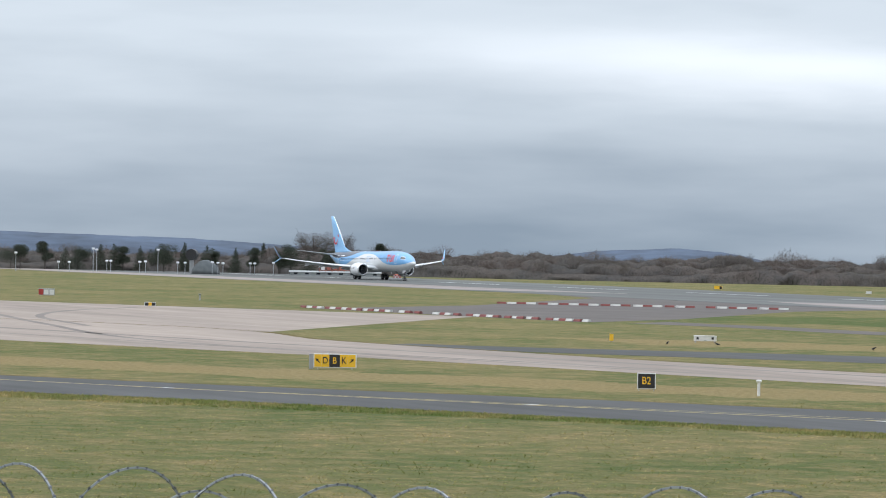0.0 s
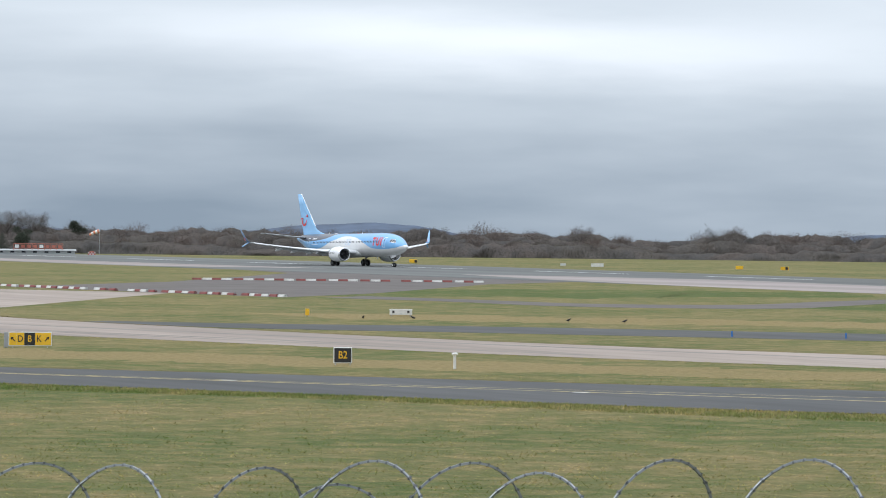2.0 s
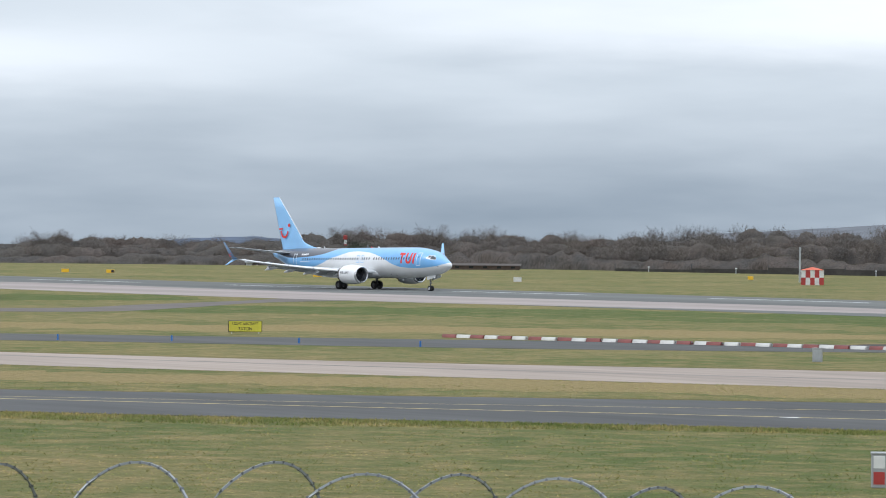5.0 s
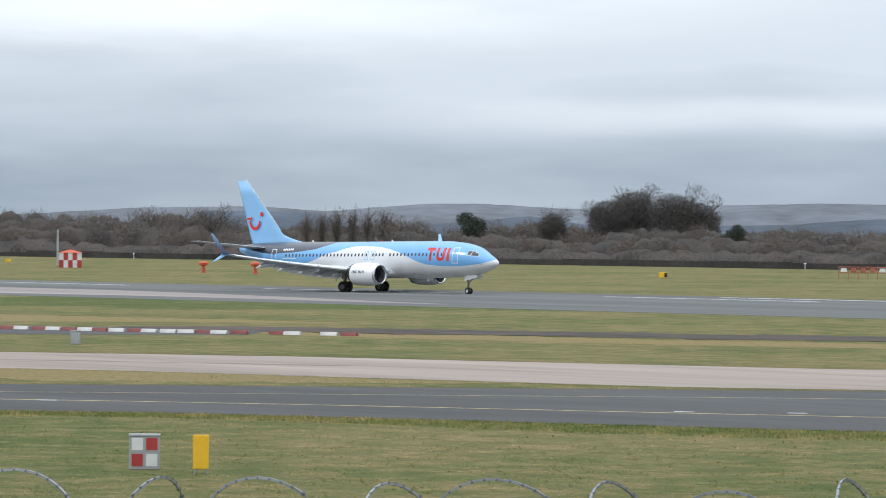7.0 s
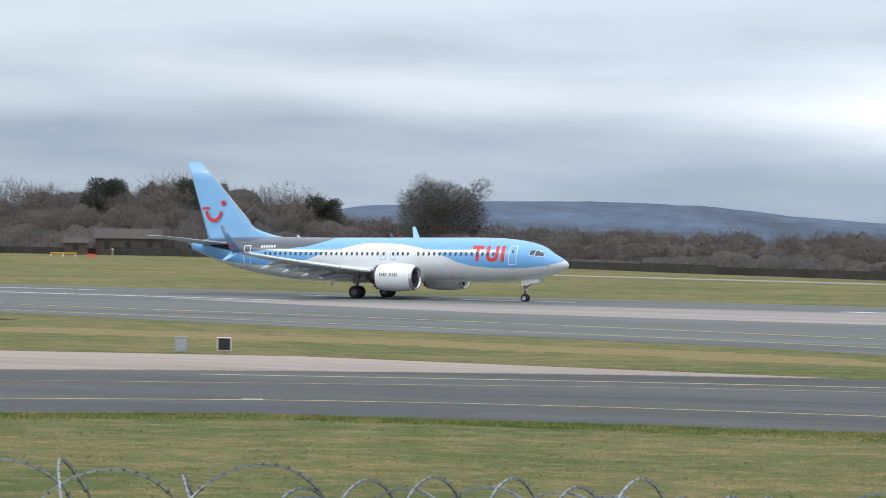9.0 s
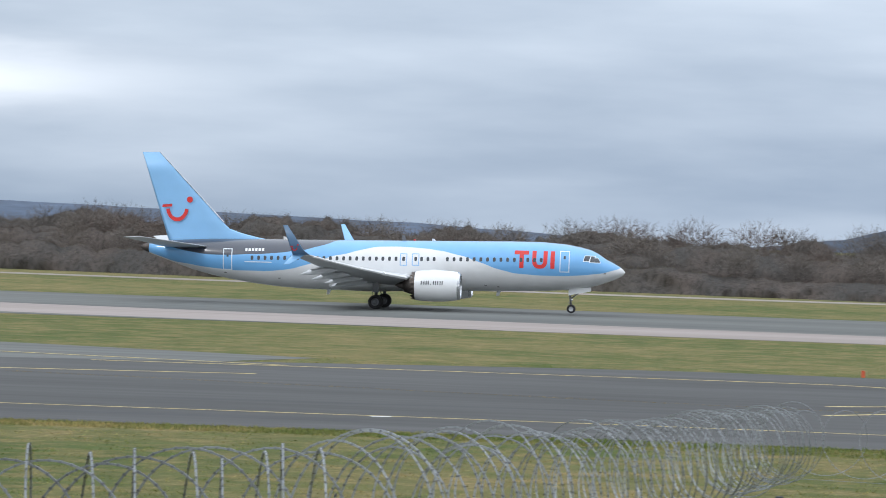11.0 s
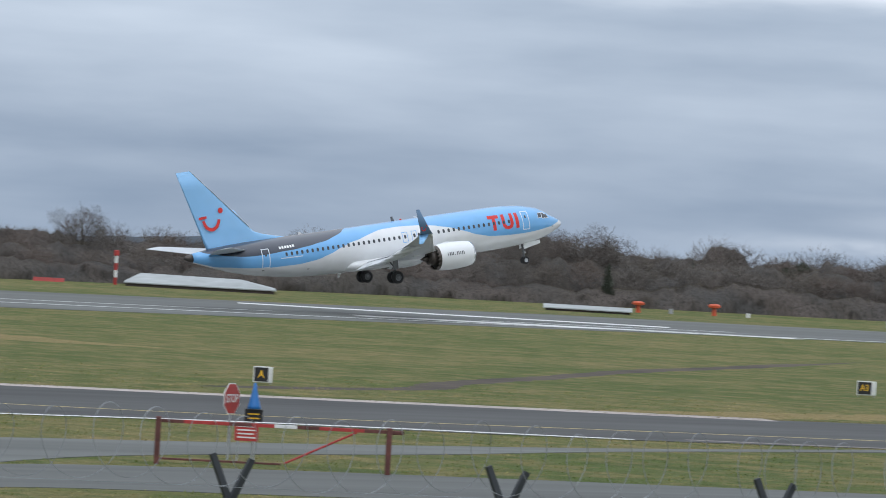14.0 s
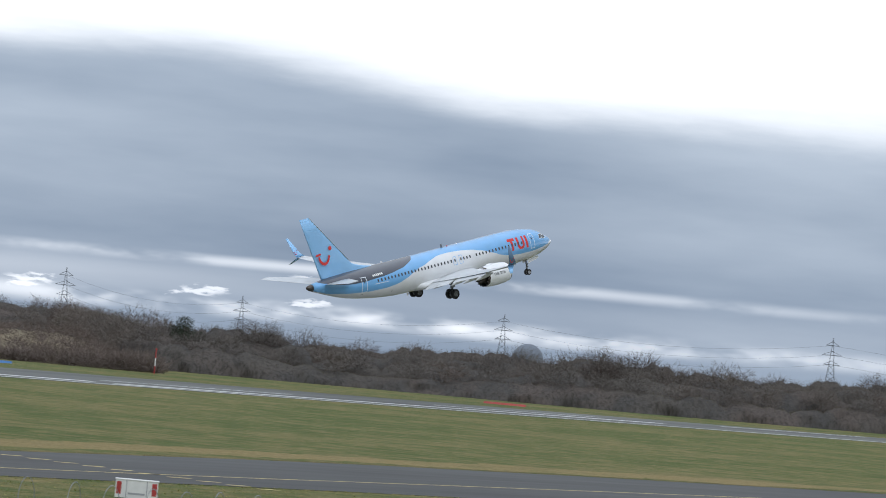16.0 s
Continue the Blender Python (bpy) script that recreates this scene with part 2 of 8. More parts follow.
PALE_EDGE = surface("pale_border_concrete", (0.40, 0.345, 0.32), 0.85, vary=0.2, scale=0.8)
TYRE_STAIN = surface("tyre_stained_concrete", (0.20, 0.172, 0.152), 0.85, vary=0.25, scale=0.6)
DIRT = surface("bare_wet_earth", (0.060, 0.044, 0.033), 0.95, vary=0.55, scale=0.5, bump=0.4, bump_scale=6)
RED_LINE = surface("worn_red_line_paint", (0.50, 0.27, 0.24), 0.7, vary=0.6, scale=2.5)

# ---- building helpers ----
def mesh_object(name, bm, material=None, parent=None, smooth=False):
    me = bpy.data.meshes.new(name)
    bm.normal_update()
    bm.to_mesh(me)
    bm.free()
    for mt in (material if isinstance(material, (list, tuple)) else [material]):
        if mt:
            me.materials.append(mt)
    if smooth:
        me.polygons.foreach_set("use_smooth", [True] * len(me.polygons))
    ob = new(name, me)
    if parent:
        ob.parent = parent
    return ob


def part(name, bm, material, parent, label="", smooth=False):
    ob = mesh_object(name, bm, material, parent, smooth)
    return tagged(ob, label) if label else ob


def add_box(bm, lo, hi, bevel=0.0):
    """A box between two corners, with its edges broken by bevel."""
    r = bmesh.ops.create_cube(bm, size=1.0)
    vs = r["verts"]
    for v in vs:
        v.co = Vector([(lo[i] + hi[i]) / 2 + v.co[i] * (hi[i] - lo[i]) for i in range(3)])
    if bevel:
        es = list({e for v in vs for e in v.link_edges})
        bmesh.ops.bevel(bm, geom=es, offset=bevel, segments=1, affect="EDGES")
    return bm


def box(lo, hi, bevel=0.0):
    return add_box(bmesh.new(), lo, hi, bevel)


def add_tube(bm, a, b, r0, r1=None, sides=8, caps=True):
    a, b = Vector(a), Vector(b)
    r1 = r0 if r1 is None else r1
    d = (b - a).normalized()
    u = d.orthogonal().normalized()
    w = d.cross(u)
    rings = []
    for p, r in ((a, r0), (b, r1)):
        rings.append([bm.verts.new(p + r * (math.cos(k * math.tau / sides) * u + math.sin(k * math.tau / sides) * w)) for k in range(sides)])
    for k in range(sides):
        bm.faces.new((rings[0][k], rings[0][(k + 1) % sides], rings[1][(k + 1) % sides], rings[1][k]))
    if caps:
        bm.faces.new(rings[0][::-1])
        bm.faces.new(rings[1])
    return bm


def loft(bm, rings, closed=True, cap=(True, True)):
    """Skins a row of rings of points, all of one length."""
    vs = [[bm.verts.new(p) for p in r] for r in rings]
    n = len(vs[0])
    for a, b in zip(vs, vs[1:]):
        for k in range(n if closed else n - 1):
            bm.faces.new((a[k], a[(k + 1) % n], b[(k + 1) % n], b[k]))
    if cap[0]:
        bm.faces.new(vs[0][::-1])
    if cap[1]:
        bm.faces.new(vs[-1])
    return bm


def sheet(name, left, right, z, material, label, category, depth=0.25):
    """A paved strip between two edge lines, sunk into the turf as a thin slab."""
    bm = bmesh.new()

    def even(line, n):
        ps = [Vector(p) for p in line]
        run = [0.0]
        for p, q in zip(ps, ps[1:]):
            run.append(run[-1] + (q - p).length)
        out, j = [], 0
        for k in range(n):
            d = run[-1] * k / (n - 1)
            while j < len(ps) - 2 and run[j + 1] < d:
                j += 1
            t = (d - run[j]) / max(run[j + 1] - run[j], 1e-6)
            out.append(ps[j].lerp(ps[j + 1], min(1, t)))
        return out
    PAVED.append([tuple(p) for p in left] + [tuple(p) for p in right][::-1])
    n = max(len(left), len(right), 2)
    if len(left) == len(right):
        a, b = [Vector(p) for p in left], [Vector(p) for p in right]
    else:
        a, b = even(left, n), even(right, n)
    va, vb, wa, wb = [[bm.verts.new((p.x, p.y, h)) for p in line] for line, h in ((a, z), (b, z), (a, z - depth), (b, z - depth))]
    for k in range(n - 1):
        bm.faces.new((va[k], va[k + 1], vb[k + 1], vb[k]))
        bm.faces.new((va[k], wa[k], wa[k + 1], va[k + 1]))
        bm.faces.new((vb[k + 1], wb[k + 1], wb[k], vb[k]))
    return tagged(mesh_object(name, bm, material), label, category, kind="structure")


def spline(points, steps=8):
    """Points on a smooth line through the given ones, with slopes weighed by the gaps between them."""
    ps = [Vector(p) for p in points]
    gaps = [(b - a).length for a, b in zip(ps, ps[1:])]
    slopes = [(ps[1] - ps[0]) / gaps[0]]
    for k in range(1, len(ps) - 1):
        g, h = gaps[k - 1], gaps[k]
        slopes.append(((ps[k] - ps[k - 1]) / g * h + (ps[k + 1] - ps[k]) / h * g) / (g + h))
    slopes.append((ps[-1] - ps[-2]) / gaps[-1])
    out = []
    for k, g in enumerate(gaps):
        for j in range(steps):
            t = j / steps
            out.append((2 * t ** 3 - 3 * t * t + 1) * ps[k] + (t ** 3 - 2 * t * t + t) * g * slopes[k] + (3 * t * t - 2 * t ** 3) * ps[k + 1] + (t ** 3 - t * t) * g * slopes[k + 1])
    out.append(ps[-1])
    return [tuple(p) for p in out]


def band(points, width, z=None):
    """The outline of a band of that width along a line."""
    left, right = [], []
    for k, p in enumerate(points):
        a, b = Vector(points[max(k - 1, 0)]), Vector(points[min(k + 1, len(points) - 1)])
        d = (b - a).normalized()
        nrm = Vector((-d.y, d.x)) * width / 2
        left.append(tuple(Vector(p) + nrm))
        right.append(tuple(Vector(p) - nrm))
    return left + right[::-1]


def line_paint(name, points, width, z, material, label):
    bm = bmesh.new()
    o = band(points, width)
    n = len(points)
    vs = [bm.verts.new((x, y, z)) for x, y in o]
    for k in range(n - 1):
        bm.faces.new((vs[2 * n - 1 - k], vs[2 * n - 2 - k], vs[k + 1], vs[k]))
    return tagged(mesh_object(name, bm, material), label, "marking", kind="structure")


# ---- ground ----
BANK = [(0, 7.1), (10, 6.9), (14, 5.5), (20, 5.2), (44, 3.6), (60, 2.2), (75, 0.9), (90, 0.0), (1000, 0.0), (5400, -90.0)]


def ground_height(r):
    for (a, za), (b, zb) in zip(BANK, BANK[1:]):
        if r <= b:
            return za + (zb - za) * (r - a) / (b - a)
    return BANK[-1][1]


def ground():
    """One sheet of turf: the bank that the viewer stands on, the level airfield, and the land that falls away behind it."""
    bm = bmesh.new()
    radii = [4, 10, 12, 14, 17, 20, 28, 36, 44, 52, 60, 68, 75, 82, 90, 120, 180, 300, 500, 750, 1000, 1500, 2500, 3800, 5300]
    n = 120
    mid = bm.verts.new((0, 0, BANK[0][1]))
    last = None
    for r in radii:
        ring = [bm.verts.new((r * math.sin(k * math.tau / n), r * math.cos(k * math.tau / n), ground_height(r))) for k in range(n)]
        for k in range(n):
            j = (k + 1) % n
            if last:
                bm.faces.new((last[k], ring[k], ring[j], last[j])[::-1])
            else:
                bm.faces.new((mid, ring[k], ring[j])[::-1])
        last = ring
    return tagged(mesh_object("ground", bm, GRASS), "winter airfield turf in green and straw patches", "grass", kind="structure")


ground()
ZP = 0.02
PAVED = []

# edges of the paving, along the runway's direction and across it
NEAR_LO = [(-420, -70), (-320, 14), (-220.1, 78.4), (-209.5, 86.1), (-189.9, 97.3), (-169.6, 107.6), (-136.0, 131.1), (-98.8, 146.4), (-86.7, 155.3), (-81.4, 156.4), (-46.0, 161.1), (-0.8, 163.8), (16.0, 162.2), (36.5, 166.2), (56.3, 165.4), (79.7, 162.9), (97.2, 158.9), (102.9, 158.1), (158.3, 160.5), (300, 160), (900, 160)]
NEAR_UP = [(-450, -40), (-340, 30), (-244.4, 87.0), (-230.9, 94.9), (-211.8, 108.5), (-191.6, 121.5), (-156.1, 153.0), (-134.2, 171.6), (-108.8, 195.0), (-83.9, 207.8), (-64.3, 209.5), (-35, 203), (0, 194), (20, 191), (38, 189), (65, 192), (101, 185), (120, 180), (190, 192), (300, 194), (900, 194)]
CENTRE_LINE = [(-330, 30), (-237.2, 84.5), (-222.8, 91.5), (-171.6, 121.3), (-143.9, 138.7), (-105.9, 157.0), (-91.4, 167.4), (-53.0, 172.8), (-0.8, 175.1), (17.1, 173.5), (39.8, 174.3), (64, 176.5), (74.2, 172.2), (83.4, 168.9), (106, 165.5), (123, 163.5), (138.3, 165.5), (150.4, 167.3), (176.3, 172.2), (214.7, 179.0), (500, 181)]
SECOND_LINE = [(-220, 93.5), (-195.6, 108.4), (-184.4, 116.3), (-175.9, 123.0), (-147.5, 148.2), (-138, 156.3), (-126.7, 166), (-113.2, 174.7), (-97.2, 184.6), (-87, 190.8), (-76, 194.5), (-58, 196.5)]
RED_A = [(3.2, 234.0), (7.9, 237.3), (12.4, 236.5)]
RED_B = [(12.3, 234.1), (16.5, 229.4), (21.5, 222.3)]
STRIPE_0 = [(-134.8, 356.6), (-112.0, 355.6)]
STRIPE_1 = [(-138.1, 342.5), (-113.8, 339.1)]
STRIPE_2 = [(13.5, 356.1), (35.5, 352.8)]
STRIPE_3 = [(13.4, 337.8), (35.5, 333.3)]
STRIPE_4 = [(192.5, 376.5), (230.3, 358.2)]
STRIPE_5 = [(190.4, 348.7), (231.6, 338.5)]
STRIPE_6 = [(38.5, 335.9), (58.3, 338.0)]
STRIPE_7 = [(91.5, 353.7), (121.5, 359.2)]
STRIPE_8 = [(-286.0, 359.1), (-264.6, 359.9)]
STRIPE_9 = [(-222.4, 335.0), (-185.2, 331.7)]
STRIPE_12 = [(268.3, 346.3), (297.6, 343.9)]
STRIPE_14 = [(298.6, 341.5), (386.9, 344.5)]

RW_NEAR = [(-2600, 310), (-868, 309), (-642, 307), (-520, 312), (-469, 299), (-379, 297), (-321, 309), (-278, 307), (-236, 300), (-189, 286), (-110, 304), (-94, 306), (-2, 299), (51, 303), (62, 299), (76, 294), (101, 308), (131, 320), (175, 336), (242, 339), (373, 332), (600, 326), (2600, 320)]
RW_FAR = [(-2600, 372), (-650, 374), (-460, 363), (-300, 363), (-112, 364), (0, 363), (51, 362), (100, 381), (132, 390), (218, 394), (274, 384), (340, 370), (399, 356), (434, 349), (700, 336), (2600, 330)]
sheet("runway", RW_NEAR, RW_FAR, ZP, RUNWAY, "grey grooved asphalt runway with white markings", "runway")
sheet("runway_shoulder", [(-2600, 310), (-868, 309), (-642, 307)], [(-2600, 322), (-860, 322), (-620, 328)], ZP + 0.006, PALE, "pale concrete runway shoulder", "runway")
sheet("runway_shoulder", spline([(-560, 318), (-512, 306), (-469, 299), (-379, 297), (-321, 309), (-278, 307)], 4), spline([(-560, 319), (-519, 334), (-469, 329), (-417, 326), (-346, 328), (-278, 308)], 4), ZP + 0.006, PALE, "pale concrete runway shoulder", "runway")
sheet("runway_shoulder", spline([(-196, 328), (-159, 312), (-94, 306), (-2, 298), (33, 298), (52, 303)], 4), spline([(-196, 329), (-133, 339), (-102, 332), (-2, 318), (35, 314), (52, 304)], 4), ZP + 0.006, PALE, "pale concrete runway shoulder", "runway")
sheet("taxiway", spline(NEAR_LO, 5), spline(NEAR_UP, 5), ZP + 0.004, ASPHALT, "dark asphalt taxiway with yellow centre line", "taxiway")
sheet("taxiway_junction", spline([(-70, 205), (-35, 201), (0, 192), (20, 189)], 5), spline([(-66, 209.5), (-35, 226), (-1, 236), (6, 234), (14, 216), (20, 192)], 5), ZP + 0.001, ASPHALT, "dark asphalt of a taxiway junction", "taxiway")
CONC_LO = spline([(-900, -30), (-600, 45), (-420, 92), (-321, 114), (-284, 127), (-231, 140), (-199, 153), (-171, 165), (-136, 173), (-112, 192)], 4)
CONC_UP = spline([(-900, 50), (-600, 95), (-420, 132), (-354, 150), (-331, 145), (-300, 147), (-249, 155), (-217, 168), (-190, 186), (-150, 199), (-120, 214), (-100, 211), (-84, 209)], 4)
sheet("concrete_taxiway", CONC_LO, CONC_UP, ZP, CONCRETE, "pinkish worn concrete taxiway", "taxiway")
sheet("concrete_apron", [(-900, 48), (-600, 93), (-420, 130), (-373, 146), (-354, 149)], [(-900, 120), (-600, 152), (-483, 172), (-466, 203), (-415, 209), (-382, 181), (-354, 151)], ZP - 0.004, CONCRETE, "pinkish worn concrete of a taxiway fork", "taxiway")
sheet("closed_taxiway", [(-466, 204), (-499, 241), (-572, 296), (-640, 312)], [(-406, 209), (-425, 230), (-481, 277), (-512, 318)], ZP - 0.008, OLD_ASPHALT, "closed old taxiway of brownish asphalt", "taxiway")
sheet("old_loop_road", spline([(-404, 213), (-388, 217), (-360, 220), (-352, 232), (-364, 252), (-387, 280), (-396, 302)], 4), spline([(-412, 222), (-394, 225), (-372, 229), (-368, 238), (-380, 258), (-400, 288), (-414, 304)], 4), ZP - 0.008, OLD_ASPHALT, "narrow disused loop road", "road")
sheet("service_road", spline([(-318, 146), (-300, 149), (-283, 162), (-262, 178), (-243, 191), (-226, 208), (-217, 219)], 4), spline([(-320, 149), (-315, 152), (-299, 171), (-276, 190), (-260, 204), (-238, 224), (-226, 232)], 4), ZP - 0.008, ASPHALT, "dark asphalt airfield service road", "road")
sheet("exit_taxiway", spline([(-205, 287), (-189, 280), (-147, 264), (-104, 249), (-70, 228), (-40, 212)], 4), spline([(-205, 310), (-140, 311), (-112, 302), (-106, 275), (-79, 257), (-30, 236)], 4), ZP - 0.006, RUNWAY, "grey runway exit with faded yellow lines", "taxiway")
sheet("link_taxiway", spline([(12, 216), (23, 222), (48, 239), (59, 257), (85, 283), (110, 300), (128, 322)], 4), spline([(2, 237), (24, 249), (54, 270), (60, 284), (66, 296), (80, 310), (95, 324)], 4), ZP - 0.002, ASPHALT, "dark link taxiway with pale concrete borders", "taxiway")
line_paint("link_border", spline([(12, 215.4), (23, 221.4), (48, 238), (59, 256), (85, 282)], 5), 1.1, ZP + 0.006, PALE_EDGE, "pale concrete border strip")
line_paint("link_border", spline([(2, 237.5), (24, 249.6), (54, 270.6), (60, 284)], 5), 1.1, ZP + 0.006, PALE_EDGE, "pale concrete border strip")
sheet("concrete_fillet", [(14, 216), (15.6, 204), (17, 192)], [(18, 217), (20, 206), (21, 196)], ZP + 0.010, PALE_EDGE, "pale concrete fillet at the taxiway corner", "taxiway")
sheet("concrete_fillet", spline([(42, 306.5), (60.5, 317.1), (67, 318.5), (72, 317), (73.4, 311.5), (71.5, 301.5), (67.2, 288.4), (61.5, 278.5), (55.6, 271.7), (45, 263)], 5),
      spline([(42, 303), (57, 311), (62.5, 309.5), (63.8, 304), (63.5, 299), (62.4, 294.8), (59.8, 286.6), (55.4, 279.5), (50.2, 273.8), (43.5, 267)], 5), ZP + 0.012, PALE, "pale concrete fillet curving round the turf's tip", "taxiway")
sheet("worn_paving", spline([(80, 333), (97, 338.8), (122, 349)], 4), spline([(82, 322), (91, 309), (112, 327)], 4), ZP + 0.009, OLD_ASPHALT, "worn brownish old paving at the runway exit", "taxiway")
sheet("concrete_fillet", spline([(84, 299), (90, 303), (96, 311)], 4), spline([(86.5, 290), (92, 297), (99, 309)], 4), ZP + 0.013, PALE, "pale concrete corner of the link taxiway", "taxiway")
line_paint("taxiway_border", spline([(20, 191), (38, 189), (65, 192), (101, 185), (122, 180)], 5), 2.4, ZP + 0.010, PALE_EDGE, "pale concrete border strip")
sheet("far_apron", [(32, 414), (46, 406), (51, 374), (75, 372), (97, 388)], [(26, 444), (50, 434), (70, 438), (84, 426), (104, 404)], ZP - 0.004, PALE, "pale pinkish concrete stub beyond the runway", "taxiway")
line_paint("perimeter_road", spline([(-252, 487), (-231, 482), (-189, 473), (-138, 450), (-60, 437), (-3, 433), (30, 442)], 6), 7.0, ZP, PALE, "pale perimeter road along the boundary")
sheet("gate_road", spline([(36, 110), (47, 121), (56, 130), (65.6, 138), (74.7, 141.8), (80.3, 143.4), (93.7, 149.4), (119, 157)], 4), spline([(28, 116), (40, 128), (52, 139), (65.8, 147.2), (72.5, 147.8), (83.5, 149.4), (94.2, 151.5), (119, 159)], 4), ZP, RUNWAY, "worn grey service road to the gate", "road")
sheet("gate_road", spline([(46, 115), (55.1, 122), (64.1, 121.0), (90, 117), (125, 113)], 4), spline([(52, 126), (59.3, 132.5), (68, 133.1), (78.3, 131.4), (125, 118)], 4), ZP - 0.004, RUNWAY, "worn grey service road by the fence", "road")
sheet("tar_patch", spline([(-99.5, 149.3), (-91.3, 153.9), (-80, 156.9)], 4), spline([(-103.5, 157.1), (-95.5, 160.9), (-82.5, 165.0)], 4), ZP + 0.008, DARK_TAR, "fresher black tarmac repair", "patch")

# painted lines
line_paint("centre_line", spline(CENTRE_LINE, 6), 0.27, ZP + 0.012, YELLOW_LINE, "yellow taxiway centre line")
line_paint("yellow_line", spline(SECOND_LINE, 6), 0.16, ZP + 0.012, YELLOW_LINE, "thin yellow taxiway line")
line_paint("yellow_line", spline([(-2, 199), (1.6, 202), (3.4, 206), (4.2, 211), (4.0, 216), (2.8, 220), (0.5, 223), (-2, 224.5)], 5), 0.4, ZP + 0.012, YELLOW_LINE, "yellow turn-off line curving round")
line_paint("yellow_line", spline([(-2, 190), (1.5, 194.6), (4.1, 199), (5.1, 203.5), (5.4, 206), (5.0, 209.5), (4.3, 211.5)], 5), 0.4, ZP + 0.012, YELLOW_LINE, "yellow turn-off line curving round")
line_paint("yellow_line", spline([(-40, 222), (-20, 224), (-2, 224.5)], 5), 0.4, ZP + 0.012, YELLOW_LINE, "yellow turn-off line")
line_paint("yellow_line", spline([(112, 373), (88, 339), (80.6, 329), (77.2, 321), (76.8, 313.5), (79.2, 306), (79.7, 297.5), (76.4, 289), (70.3, 279), (61, 268), (49, 256), (30, 240)], 5), 0.42, ZP + 0.014, YELLOW_LINE, "yellow line curving off the runway")
line_paint("yellow_line", [(91.6, 289.7), (102.5, 309.4)], 0.6, ZP + 0.012, YELLOW_LINE, "yellow edge mark")
line_paint("yellow_line", spline([(-205, 300), (-150, 288), (-106, 273)], 5), 0.5, ZP + 0.012, YELLOW_LINE, "faded yellow exit line")
line_paint("yellow_line", spline([(-200, 288), (-147, 272), (-100, 256), (-70, 238), (-30, 224)], 5), 0.4, ZP + 0.012, YELLOW_LINE, "faded yellow exit line")
line_paint("yellow_line", spline([(-110, 188), (-84, 198), (-60, 203), (-30, 212)], 5), 0.4, ZP + 0.012, YELLOW_LINE, "thin yellow taxiway line")
line_paint("red_marking", RED_A, 1.6, ZP + 0.014, RED_LINE, "red and white closure marking")
line_paint("red_marking", RED_B, 2.0, ZP + 0.014, RED_LINE, "red and white closure marking")
line_paint("white_edge_line", spline([(10, 238.6), (24, 247), (52, 266)], 4), 0.5, ZP + 0.012, WHITE_LINE, "white taxiway edge line")
for a, b, w in ((STRIPE_0[0], STRIPE_0[1], 1.8), (STRIPE_1[0], STRIPE_1[1], 1.8), (STRIPE_2[0], STRIPE_2[1], 2.2), (STRIPE_3[0], STRIPE_3[1], 1.6),
                (STRIPE_4[0], STRIPE_4[1], 4.5), (STRIPE_5[0], STRIPE_5[1], 5.0), (STRIPE_6[0], STRIPE_6[1], 1.2), (STRIPE_7[0], STRIPE_7[1], 1.0),
                (STRIPE_8[0], STRIPE_8[1], 1.2), (STRIPE_9[0], STRIPE_9[1], 1.0), (STRIPE_12[0], STRIPE_12[1], 2.4), (STRIPE_14[0], STRIPE_14[1], 2.0)):
    line_paint("runway_stripe", [a, b], w, ZP + 0.012, WHITE_LINE, "white painted runway stripe")
line_paint("runway_edge_line", spline([(108, 331), (121, 337), (161, 339.6), (208, 341), (260, 339.5), (373, 334), (600, 328)], 4), 1.1, ZP + 0.012, WHITE_LINE, "white runway edge line")
for k in range(-24, 9):
    if not -200 < k * 50 < 130:
        line_paint("runway_stripe", [(k * 50 + 5, 351), (k * 50 + 33, 351)], 0.9, ZP + 0.012, WHITE_LINE, "white runway centre dash")
for k in range(10):
    line_paint("yellow_dash", [(148.6, 178.6 - 2.22 * k), (149.8, 178.2 - 2.22 * k)], 0.5, ZP + 0.012, YELLOW_LINE, "short yellow dash across the taxiway")
line_paint("taxiway_edge_line", spline([(60, 164.6), (72.3, 163.4), (82.8, 163.0), (92.6, 160.9), (100.5, 158.6)], 4), 0.7, ZP + 0.012, WHITE_LINE, "pale taxiway edge line")
for a, b in (((21.9, 173.7), (40.3, 178.5)), ((37.1, 187.9), (41.5, 174.2)), ((24.7, 184.5), (34.7, 173.8)), ((26.7, 172.5), (36, 175)), ((44.6, 183.2), (50, 177)), ((30, 176.5), (41, 172)), ((103.9, 159.7), (118.2, 156.7)), ((67.4, 168.1), (70, 166.2)), ((38, 167), (46, 166))):
    line_paint("tyre_scuff", [a, b], 0.5, ZP + 0.010, PALE, "pale scuffed joint line")
for x, y in ((-226, 90), (-205, 102), (-186, 112), (-148, 136), (-122, 150), (-95, 166), (-62, 171.6), (-118, 153), (-20, 174.6)):
    line_paint("light_plate", [(x, y), (x + 0.8, y + 0.4)], 0.5, ZP + 0.016, WHITE_LINE, "flush taxiway light plate")

